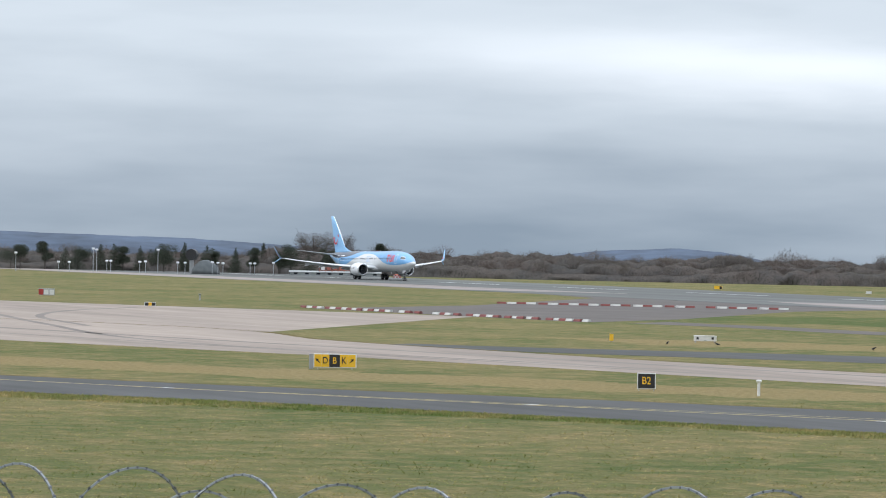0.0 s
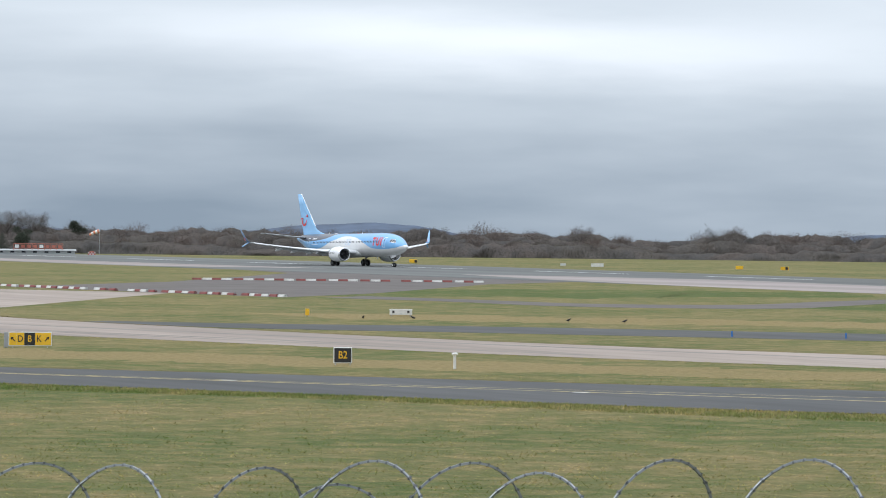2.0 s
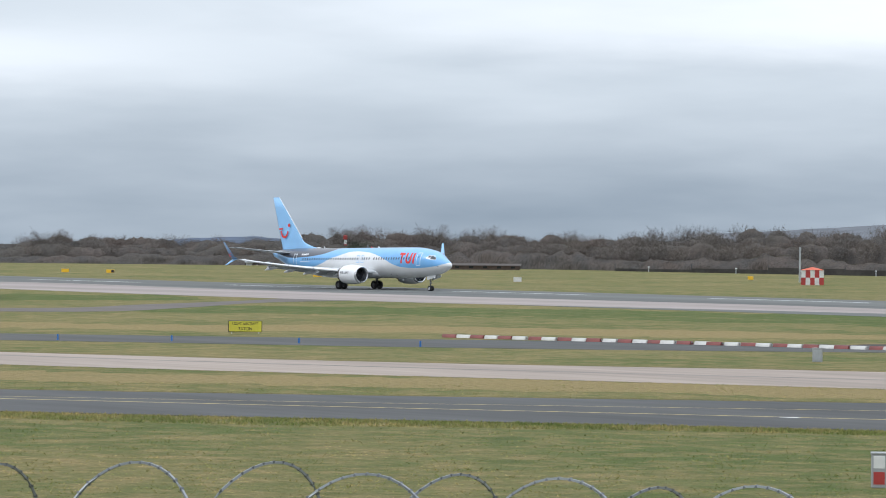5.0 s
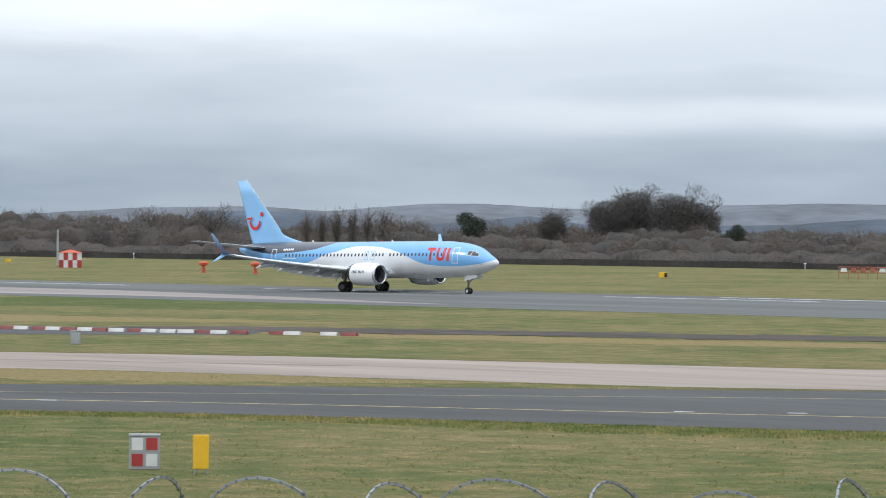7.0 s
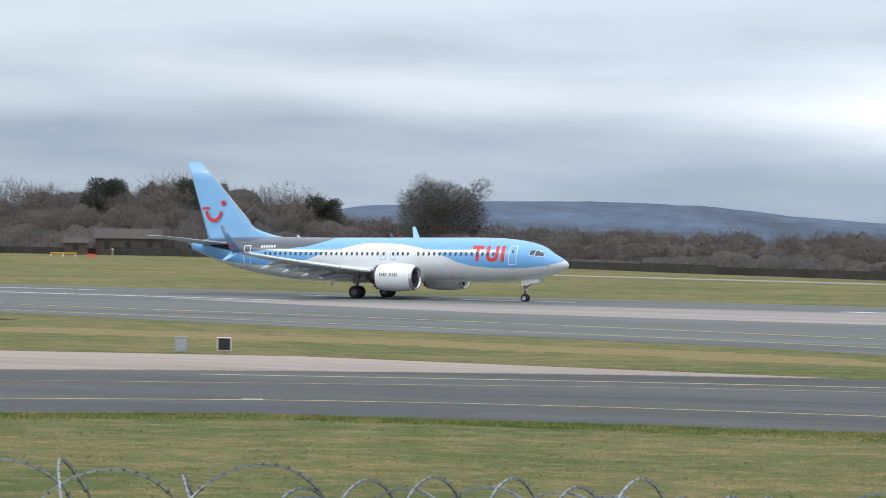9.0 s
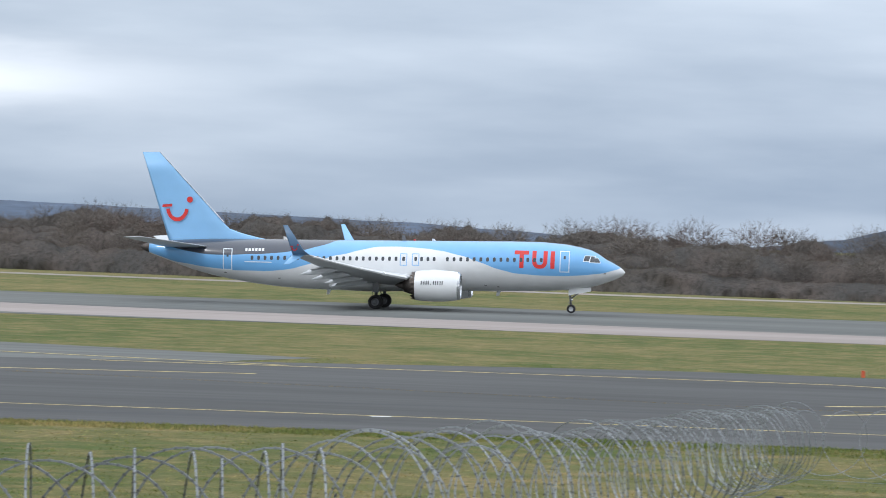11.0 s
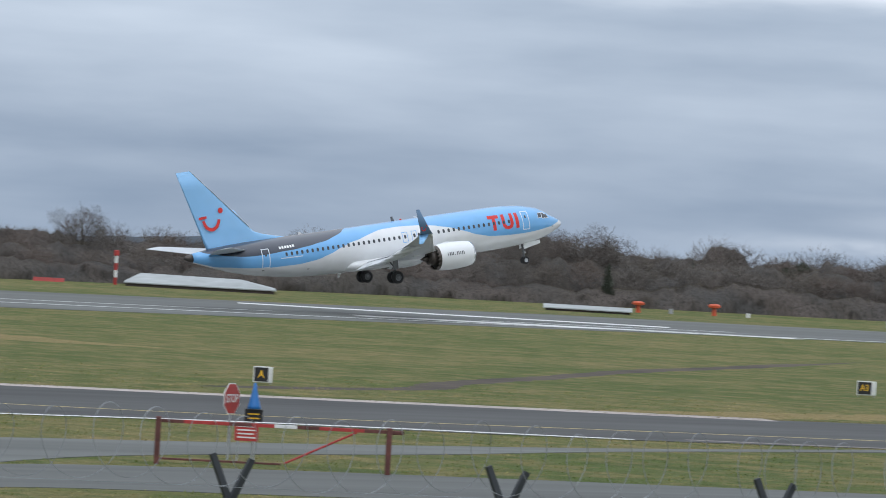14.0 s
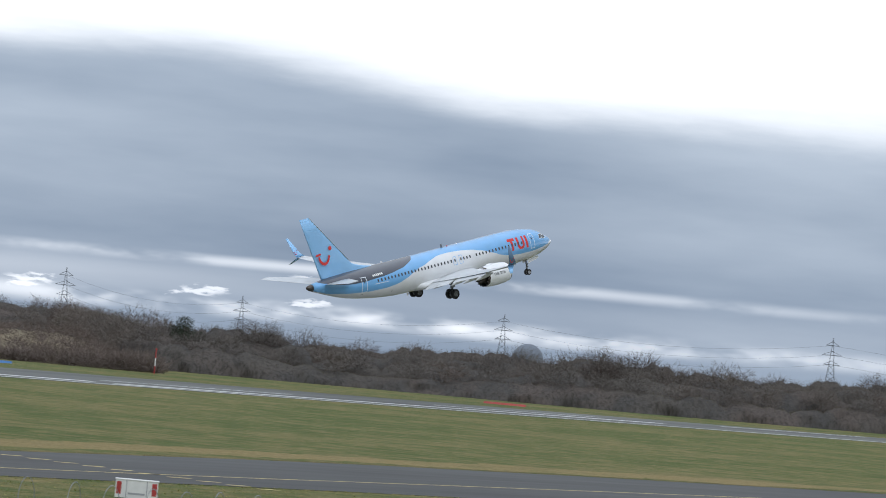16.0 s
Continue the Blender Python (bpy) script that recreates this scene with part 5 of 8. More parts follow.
    for row, (back, share, spacing) in enumerate(((7, 0.78, 5.6), (17, 0.96, 5.6), (28, 1.06, 5.0))):
        at = rng.random() * spacing
        while at < run[-1]:
            a, d = radians(np.interp(at, run, az)), np.interp(at, run, far) + back + 5 * rng.random()
            h = np.interp(at, run, top) * share * (0.80 + 0.30 * rng.random())
            w, turn, k = h * (0.72 + 0.4 * rng.random()) + 1.4, rng.random() * math.tau, kinds[rng.integers(7)]
            c, q = math.cos(turn), math.sin(turn)
            crown = np.stack([(k[:, 0] * c - k[:, 1] * q) * w - d * math.sin(a), (k[:, 0] * q + k[:, 1] * c) * w + d * math.cos(a), k[:, 2] * h], axis=1)
            twigs[("woodland_twigs", "tall_twigs", "birch_twigs", "tall_twigs")[rng.integers(4)]].append(crown)
            at += spacing * (0.5 + 1.1 * rng.random()) * max(1.0, d / 700)
    for nm, mt, lb in (("woodland_twigs", TWIGS, "fine brown twigs of the leafless winter woodland"), ("tall_twigs", TWIGS_DARK, "fine grey-brown twigs of tall leafless trees"),
                       ("scrub_twigs", SCRUB, "olive bare scrub twigs along the woodland edge"), ("birch_twigs", TWIGS_RED, "reddish bare birch twigs along the woodland edge")):
        tagged(triangles_object(nm, np.concatenate(twigs[nm]), mt), lb, "woodland", kind="stuff")


def branch_material():
    """Massed bare branches: fine upright stems over patches of reddish, olive and grey brown, with the shade between
    stems painted in.
    """
    m, nt, b = nodes_of("massed_branches")
    n, ln = nt.nodes.new, nt.links.new
    tc = n("ShaderNodeTexCoord")

    def field(scale, detail, rough, squash=1.0):
        mp, t = n("ShaderNodeMapping"), n("ShaderNodeTexNoise")
        mp.inputs["Scale"].default_value = (1, 1, squash)
        t.inputs["Scale"].default_value, t.inputs["Detail"].default_value, t.inputs["Roughness"].default_value = scale, detail, rough
        ln(tc.outputs["Object"], mp.inputs["Vector"])
        ln(mp.outputs[0], t.inputs["Vector"])
        return t.outputs[0]

    def blend(fac, a, c, lo, hi):
        r, k = n("ShaderNodeMapRange"), n("ShaderNodeMix")
        r.inputs["From Min"].default_value, r.inputs["From Max"].default_value = lo, hi
        ln(fac, r.inputs["Value"])
        k.data_type = "RGBA"
        ln(r.outputs[0], k.inputs[0])
        for i, v in ((6, a), (7, c)):
            if isinstance(v, tuple):
                k.inputs[i].default_value = (*v, 1)
            else:
                ln(v, k.inputs[i])
        return k.outputs[2]
    warm = blend(field(0.035, 3, 0.5), (0.106, 0.096, 0.085), (0.120, 0.101, 0.090), 0.42, 0.58)
    tone = blend(field(0.16, 4, 0.6), warm, (0.088, 0.084, 0.080), 0.45, 0.62)
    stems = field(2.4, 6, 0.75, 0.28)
    # shade in the gaps between stems is put into the colour here
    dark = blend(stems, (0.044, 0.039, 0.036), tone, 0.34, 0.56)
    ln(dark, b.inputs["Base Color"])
    b.inputs["Roughness"].default_value, b.inputs["Specular IOR Level"].default_value = 0.95, 0.1
    bp = n("ShaderNodeBump")
    bp.inputs["Strength"].default_value, bp.inputs["Distance"].default_value = 0.8, 0.3
    ln(stems, bp.inputs["Height"])
    ln(bp.outputs[0], b.inputs["Normal"])
    return m


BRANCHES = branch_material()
woods()


def spot(az, d):
    """The place at that bearing and distance."""
    return -d * math.sin(radians(az)), d * math.cos(radians(az))


def bare_tree(az, d, height, spread, seed, label, dense=1.0, crown_low=0.3, material=None):
    rng = np.random.default_rng(seed)
    root = tagged(new("tree"), label, "tree")
    x, y = spot(az, d)
    root.location = (x, y, -0.1)
    bm = bmesh.new()
    add_tube(bm, (0, 0, 0), (0.02 * height, 0, height * 0.5), 0.030 * height, 0.018 * height, 7)
    tips = []
    for k in range(9):
        t = k * 2.4 + rng.random()
        z0 = height * (0.25 + 0.045 * k)
        r = spread * 0.5 * (0.55 + 0.35 * rng.random())
        tip = (r * math.cos(t), r * math.sin(t), z0 + height * (0.22 + 0.12 * rng.random()))
        add_tube(bm, (0, 0, z0), tip, 0.011 * height, 0.004 * height, 5, False)
        tips.append(tip)
        for q in range(3):
            e = Vector(tip) + Vector(rng.normal(size=3)) * height * 0.10 + Vector((0, 0, height * 0.08))
            add_tube(bm, Vector((0, 0, z0)).lerp(Vector(tip), 0.5 + 0.2 * q), e, 0.005 * height, 0.002 * height, 4, False)
    add_tube(bm, (0.02 * height, 0, height * 0.5), (0, 0, height * 0.92), 0.016 * height, 0.003 * height, 6, False)
    part("trunk", bm, BARK, root)
    pts = []
    mid = height * (1 + crown_low) / 2
    pts.append(blades(rng, int(4200 * dense), np.array((0, 0, mid)), np.array((spread / 2, spread / 2, height * (1 - crown_low) / 2)) * 0.95, 0.065 * height, 0.0019 * height))
    for tip in tips:
        pts.append(blades(rng, int(420 * min(dense, 1.2)), np.array(tip) + np.array((0, 0, 0.04 * height)), np.array((0.2, 0.2, 0.17)) * height * 0.8, 0.06 * height, 0.0018 * height))
    crown = triangles_object("crown", np.concatenate(pts), material or TWIGS_DARK)
    crown.parent = root
    return root


def conifer(az, d, height, spread, seed, label="dark evergreen conifer in the woodland edge", round_top=False):
    rng = np.random.default_rng(seed)
    root = tagged(new("conifer"), label, "tree")
    x, y = spot(az, d)
    root.location = (x, y, -0.1)
    part("trunk", add_tube(bmesh.new(), (0, 0, 0), (0, 0, height * 0.9), 0.03 * height, 0.006 * height, 7), BARK, root)
    pts = []
    if round_top:
        for k in range(12):
            c = np.array((rng.normal() * spread * 0.2, rng.normal() * spread * 0.2, height * (0.35 + 0.55 * rng.random())))
            pts.append(blades(rng, 700, c, np.array((0.27, 0.27, 0.20)) * spread, 0.04 * height, 0.0055 * height, 0.2))
    else:
        for k in range(16):
            t = k / 15
            w = spread / 2 * (1 - t) ** 0.8 + 0.1
            c = np.array((rng.normal() * w * 0.1, rng.normal() * w * 0.1, height * (0.1 + 0.88 * t)))
            pts.append(blades(rng, int(300 * (1.1 - t)), c, np.array((w, w, height * 0.05)), 0.06 * height, 0.006 * height, -0.15))
    crown = triangles_object("crown", np.concatenate(pts), EVERGREEN)
    crown.parent = root
    return root


# trees that stand out of the woods
for k, (az, d, h, w) in enumerate(((40.02, 762, 11.2, 7.0), (39.66, 766, 12.8, 8.8), (39.16, 762, 12.4, 9.0), (38.80, 764, 10.9, 7.2), (40.72, 760, 8.9, 5))):
    bare_tree(az, d, h, w, 40 + k, "tall bare tree of a dense copse", 3.4, 0.2, OAK_TWIGS)
bare_tree(27.22, 646, 12.0, 13.6, 50, "broad bare oak standing above the hedge", 6.0, 0.10, OAK_TWIGS)
for k, (az, h, w) in enumerate(((43.75, 8.6, 1.8), (43.55, 8.9, 1.7), (43.35, 8.9, 1.8), (43.15, 8.6, 1.7), (42.95, 8.5, 1.8), (43.95, 8.2, 1.6))):
    bare_tree(az, 770, h, w, 60 + k, "slim bare poplar in a row", 0.35, 0.15, TWIGS)
for k, (az, h, w) in enumerate(((66.35, 9.0, 8), (66.0, 8.4, 7), (60.8, 6.0, 7), (58.85, 6.2, 6), (57.0, 6.4, 8), (53.1, 7.6, 8), (52.0, 7.8, 8), (45.2, 9.4, 7), (21.0, 7.2, 7), (20.3, 7.8, 8), (-9.5, 7.6, 6),
                                (-18.0, 6.6, 6), (-25.0, 8.0, 7), (-30.8, 8.6, 7), (-31.6, 9.0, 9), (-36.0, 8.8, 8), (-37.7, 9.8, 9), (-38.6, 9.6, 9), (-47.55, 7.8, 6), (-43.0, 7.6, 8), (-26.9, 7.2, 6))):
    bare_tree(az, shape_of(az, WOOD_FAR) + 18, h, w, 80 + k, "bare tree rising above the woodland", 0.9, 0.25)
for k, (az, h, w, rt) in enumerate(((67.0, 6.4, 3.6, False), (65.45, 7.4, 4, True), (68.4, 4.6, 5, True), (69.4, 4.8, 6, True), (41.8, 8.8, 7, True), (38.3, 7.6, 5, True), (33.6, 10.4, 6, True),
                                   (31.6, 11.8, 8, True), (30.4, 12.4, 7, True), (28.75, 9.8, 6, True), (33.1, 6.0, 7, True), (19.6, 5.0, 6, True), (-3.0, 6.6, 3.4, False),
                                   (-32.0, 6.2, 2.8, False), (-33.0, 5.8, 2.6, False), (-31.9, 5.2, 2.4, False), (-40.95, 3.4, 4.5, True), (-42.0, 7.4, 6, True), (-19.2, 4.6, 5, True), (53.0, 5.0, 6, True), (-34.3, 6.8, 4, True))):
    conifer(az, shape_of(az, WOOD_FAR) + (6 if h < 5.5 else 20), h, w * 0.8, 120 + k, round_top=rt,
            label="dark round-topped evergreen in the woodland" if rt else "dark pointed conifer in the woodland edge")


rng_far = random.Random(8)
for k in range(20):
    az = 70.6 - 4.4 * k / 19 + rng_far.uniform(-0.1, 0.1)
    conifer(az, shape_of(az, WOOD_FAR) - 4, rng_far.uniform(3.8, 6.6), rng_far.uniform(3.0, 5.5), 300 + k, "dark evergreen in a far shelter belt", rng_far.random() < 0.6)


def hills():
    """Far moorland beyond the woods, falling away at both sides of each ridge, with haze put into its colours."""
    # the haze of distance is mixed into these base colours as blue-grey
    far = surface("far_haze_blue_moor", (0.052, 0.070, 0.094), 0.95, vary=0.42, scale=0.05)
    blue = surface("dark_haze_blue_moor", (0.066, 0.092, 0.140), 0.95, vary=0.4, scale=0.045)
    moor = surface("pale_haze_grey_moor", (0.120, 0.132, 0.152), 0.95, vary=0.4, scale=0.04)
    near_hill = surface("wooded_haze_blue_hill", (0.038, 0.054, 0.084), 0.95, vary=0.45, scale=0.09, bump=0.6)
    ranges = (
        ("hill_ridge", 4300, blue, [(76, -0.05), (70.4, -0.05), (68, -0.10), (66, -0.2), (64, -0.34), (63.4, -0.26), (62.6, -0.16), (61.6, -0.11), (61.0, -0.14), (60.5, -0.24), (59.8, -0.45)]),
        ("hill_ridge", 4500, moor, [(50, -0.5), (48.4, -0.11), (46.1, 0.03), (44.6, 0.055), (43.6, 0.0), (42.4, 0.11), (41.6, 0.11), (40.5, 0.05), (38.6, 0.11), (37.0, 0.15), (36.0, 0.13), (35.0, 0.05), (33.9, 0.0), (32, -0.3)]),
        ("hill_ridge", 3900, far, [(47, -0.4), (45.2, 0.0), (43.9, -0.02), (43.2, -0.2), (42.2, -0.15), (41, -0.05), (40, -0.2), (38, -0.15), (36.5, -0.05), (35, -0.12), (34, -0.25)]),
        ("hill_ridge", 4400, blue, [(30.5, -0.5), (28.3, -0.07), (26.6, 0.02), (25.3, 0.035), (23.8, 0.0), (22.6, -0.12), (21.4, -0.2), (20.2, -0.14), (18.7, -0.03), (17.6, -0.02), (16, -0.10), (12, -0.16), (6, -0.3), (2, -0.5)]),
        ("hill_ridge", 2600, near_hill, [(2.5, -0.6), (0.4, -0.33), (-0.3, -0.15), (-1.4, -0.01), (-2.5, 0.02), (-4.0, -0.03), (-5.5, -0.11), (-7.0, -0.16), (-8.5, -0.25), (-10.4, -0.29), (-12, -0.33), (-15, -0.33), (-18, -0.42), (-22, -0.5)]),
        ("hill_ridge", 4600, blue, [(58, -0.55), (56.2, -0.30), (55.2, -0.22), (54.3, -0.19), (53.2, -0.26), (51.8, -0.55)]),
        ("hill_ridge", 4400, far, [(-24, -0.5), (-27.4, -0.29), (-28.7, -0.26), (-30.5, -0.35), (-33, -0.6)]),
    )
    for name, d, mt, top in ranges:
        bm = bmesh.new()
        n = 420 if d < 3000 else 120
        rows = []
        for k in range(n + 1):
            az = top[0][0] + (top[-1][0] - top[0][0]) * k / n
            e = shape_of(az, top) + 0.014 * noise.noise((az * 1.4, d, 0)) + 0.008 * noise.noise((az * 5, d, 3)) + (0.022 * abs(noise.noise((az * 9, d, 7))) if d < 3000 else 0)
            row = []
            for t, f in ((-0.10, 0.0), (-0.075, 0.4), (-0.05, 0.68), (-0.025, 0.88), (0.0, 1.0), (0.05, 0.9), (0.1, 0.3)):
                dd = d * (1 + t)
                base = -90.0
                z = base + (8.77 + d * math.tan(radians(e)) - base) * f + 3 * noise.noise((az * 2, t * 40, d)) * (1 - abs(f - 0.5)) * (f < 1)
                x, y = spot(az, dd)
                row.append(bm.verts.new((x, y, z)))
            rows.append(row)
        for a, b in zip(rows, rows[1:]):
            for k in range(6):
                bm.faces.new((a[k], b[k], b[k + 1], a[k + 1]))
        bmesh.ops.recalc_face_normals(bm, faces=bm.faces)
        tagged(mesh_object(name, bm, mt, smooth=True), "far moorland ridge behind the woods, blue-grey from haze put into its colour", "hill", kind="structure")


hills()


def on_turf(x, y):
    """Which of the places lie off all paving."""
    keep = np.ones(len(x), bool)
    for poly in PAVED:
        xs, ys = [p[0] for p in poly], [p[1] for p in poly]
        near = np.nonzero((x > min(xs)) & (x < max(xs)) & (y > min(ys)) & (y < max(ys)))[0]
        px, py = x[near], y[near]
        inside = np.zeros(len(near), bool)
        for (x0, y0), (x1, y1) in zip(poly, poly[1:] + poly[:1]):
            if y0 != y1:
                inside ^= ((y0 > py) != (y1 > py)) & (px < (x1 - x0) * (py - y0) / (y1 - y0) + x0)
        keep[near[inside]] = False
    return keep


def grass_points(rng, x, y, width, length, rise):
    """One leaning blade clump at each place, as triangles."""
    n = len(x)
    t, lean = rng.random(n) * math.tau, rng.random(n) * math.tau
    w = width * (0.5 + rng.random(n))
    ln = length * (0.4 + rng.random(n))
    h = rise * (0.4 + rng.random(n))
    z = np.full(n, -0.012)
    return np.stack([np.stack([x - w * np.cos(t), y - w * np.sin(t), z], 1), np.stack([x + w * np.cos(t), y + w * np.sin(t), z], 1),
                     np.stack([x + ln * np.cos(lean), y + ln * np.sin(lean), h], 1)], axis=1).reshape(-1, 3)


def turf():
    """Leaning blade clumps on the turf nearest to the viewer, and longer ones that hang over the edges of the paving."""
    rng = np.random.default_rng(11)
    count = 520000
    az = np.radians(rng.random(count) * 126 - 53)
    d = 90 + 150.0 * rng.random(count) ** 1.7
    x, y = -d * np.sin(az), d * np.cos(az)
    keep = on_turf(x, y)
    x, y = x[keep], y[keep]
    # grass grows in tufts: taller in some places, short in others
    lush = 0.65 + 0.55 * (np.sin(x * 0.9 + 2 * np.sin(y * 0.31)) * np.sin(y * 0.8 + 1.7 * np.sin(x * 0.23))) + 0.25 * rng.random(len(x))
    tagged(triangles_object("grass_blades", grass_points(rng, x, y, 0.036, 0.12, 0.055 * np.maximum(lush, 0.25)), GRASS_BLADES), "short mixed green and straw turf blades", "grass", kind="stuff")
    # a strip left longer beside the taxiway
    ps = np.array(spline(NEAR_LO[2:], 6))
    ps = ps[(ps[:, 0] > -300) & (ps[:, 0] < 60)]
    run = np.concatenate([[0], np.cumsum(np.linalg.norm(np.diff(ps, axis=0), axis=1))])
    s = rng.random(70000) * run[-1]
    ex, ey = np.interp(s, run, ps[:, 0]), np.interp(s, run, ps[:, 1])
    deep = 0.4 + (5.0 + 1.5 * np.sin(s * 0.11)) * rng.random(70000) ** 1.2
    tagged(triangles_object("long_grass", grass_points(rng, ex + 0.45 * deep, ey - 0.9 * deep, 0.035, 0.09, 0.12), GRASS_LONG), "longer green grass left beside the taxiway", "grass", kind="stuff")
    pts = {1: [], -1: []}
    for line, inward, count in ((spline(NEAR_LO[1:], 6), -1, 17000), (spline(NEAR_UP[1:], 6), 1, 24000), (CONC_LO, -1, 9000), (CONC_UP, 1, 12000)):
        ps = np.array(line)
        ps = ps[(ps[:, 0] > -420) & (ps[:, 0] < 260)]
        run = np.concatenate([[0], np.cumsum(np.linalg.norm(np.diff(ps, axis=0), axis=1))])
        s = np.sort(rng.random(count)) * run[-1]
        ex, ey = np.interp(s, run, ps[:, 0]), np.interp(s, run, ps[:, 1])
        off = np.abs(rng.normal(size=count)) * 0.5 * inward
        pts[inward].append(grass_points(rng, ex + rng.normal(size=count) * 0.1, ey + off, 0.03, 0.10, 0.06))
    tagged(triangles_object("verge_grass", np.concatenate(pts[-1]), GRASS_BLADES), "longer grass along the paving edges", "grass", kind="stuff")
    tagged(triangles_object("soil_lip", np.concatenate(pts[1]), surface("brown_soil_and_roots", (0.21, 0.168, 0.085), 0.9, vary=0.4, scale=0.3, island=0.4)), "ragged brown soil lip along the paving edges", "grass", kind="stuff")


turf()

# ---- things on the airfield ----
RED = surface("weathered_red_paint", (0.40, 0.04, 0.035), 0.5, vary=0.2, scale=4)
ORANGE = surface("orange_red_plastic", (0.58, 0.095, 0.035), 0.5, vary=0.15, scale=3)
WHITEP = surface("dull_white_paint", (0.72, 0.72, 0.70), 0.5, vary=0.12, scale=3)
YELLOW = surface("sign_yellow", (0.85, 0.50, 0.02), 0.45, vary=0.08, scale=4)
BLACK = surface("sign_black", (0.018, 0.018, 0.02), 0.45, vary=0.2, scale=4)
GREYP = surface("grey_cabinet_paint", (0.36, 0.37, 0.38), 0.5, vary=0.15, scale=3)
GALV = surface("galvanised_steel", (0.42, 0.44, 0.46), 0.45, 0.5, vary=0.2, scale=8)
WIRE = surface("dull_razor_wire", (0.27, 0.29, 0.31), 0.45, 0.35, vary=0.35, scale=5)
BARB = surface("dark_razor_barbs", (0.12, 0.127, 0.138), 0.5, 0.3, vary=0.4, scale=6)
WIRE_PALE = surface("weathered_razor_wire", (0.25, 0.265, 0.28), 0.55, 0.1, vary=0.4, scale=6)
DARKP = surface("dark_fence_post", (0.03, 0.034, 0.04), 0.7, vary=0.3, scale=5)
BLUEP = surface("blue_paint", (0.025, 0.16, 0.46), 0.45, vary=0.15, scale=3)
ROOF = surface("pale_sheet_roof", (0.36, 0.38, 0.38), 0.6, vary=0.2, scale=0.7)
SLATE = surface("brown_grey_roof", (0.072, 0.058, 0.052), 0.85, vary=0.2, scale=1.5)
DARK_BRICK = surface("dark_red_brown_brick", (0.095, 0.068, 0.057), 0.85, vary=0.3, scale=1.0)
WALL = surface("farm_brick_wall", (0.24, 0.19, 0.16), 0.85, vary=0.2, scale=2.0)
RUST = surface("rusty_red_paint", (0.12, 0.04, 0.033), 0.65, vary=0.4, scale=7, bump=0.2)
GLASSP = surface("dark_window_glass", (0.03, 0.035, 0.04), 0.1, vary=0.1)
LAMPW = surface("white_lamp_head", (0.80, 0.82, 0.85), 0.3, vary=0.05)
FEATHER = surface("black_feathers", (0.015, 0.015, 0.018), 0.6, vary=0.2)
STONE = surface("dull_dome_panels", (0.16, 0.185, 0.225), 0.7, vary=0.15, scale=0.3)
HAY = surface("dry_bracken_bank", (0.185, 0.150, 0.088), 0.95, vary=0.45, scale=0.35, bump=0.6, bump_scale=1.2)


CROWS = [(-320.3, 172.5, 354), (-318.1, 176.0, 250), (-308.3, 185.2, 29), (-304.2, 188.1, 48)]
BLUE_LIGHTS = [(-269.7, 176.0), (-264.0, 182.2), (-255.5, 187.5), (-245.3, 190.7)]


def bearing_of(x, y):
    return math.degrees(math.atan2(-x, y))


def place(name, x, y, label, category, group="", turn=None, z=None):
    """An empty at the thing's base; its x runs to the right and its y away from the viewer, unless turned."""
    ob = tagged(new(name), label, category, group)
    z = ground_height(math.hypot(x, y)) if z is None else z
    ob.matrix_world = pose(x, y, z, 0, 0, bearing_of(x, y) if turn is None else turn)
    return ob


def lettering(text, size, x, z, y, material, parent, name="lettering"):
    cu = bpy.data.curves.new("letters", "FONT")
    cu.body, cu.size, cu.align_x, cu.align_y, cu.extrude, cu.offset = text, size, "CENTER", "CENTER", 0.004, 0.009 * size
    ob = bpy.data.objects.new("letters", cu)
    me = bpy.data.meshes.new_from_object(ob)
    bpy.data.objects.remove(ob)
    me.transform(pose(x, y, z, 90) @ Matrix.Diagonal((0.84, 1, 1, 1)))
    me.materials.append(material)
    ob = new(name, me)
    ob.parent = parent
    return ob


def arrow(x, z, size, way, y, material, parent):
    """A slim arrow that points up to one side."""
    bm = bmesh.new()
    d, s = Vector((way, 1)).normalized(), Vector((1, -way)).normalized()
    c = Vector((x, z))
    for a in ([c - d * size * 0.5 - s * size * 0.09, c - d * size * 0.5 + s * size * 0.09, c + d * size * 0.2 + s * size * 0.09, c + d * size * 0.2 - s * size * 0.09],
              [c + d * size * 0.55, c + d * size * 0.05 + s * size * 0.3, c + d * size * 0.05 - s * size * 0.3]):
        bm.faces.new([bm.verts.new((p.x, y, p.y)) for p in a])
    return part("arrow", bm, material, parent)


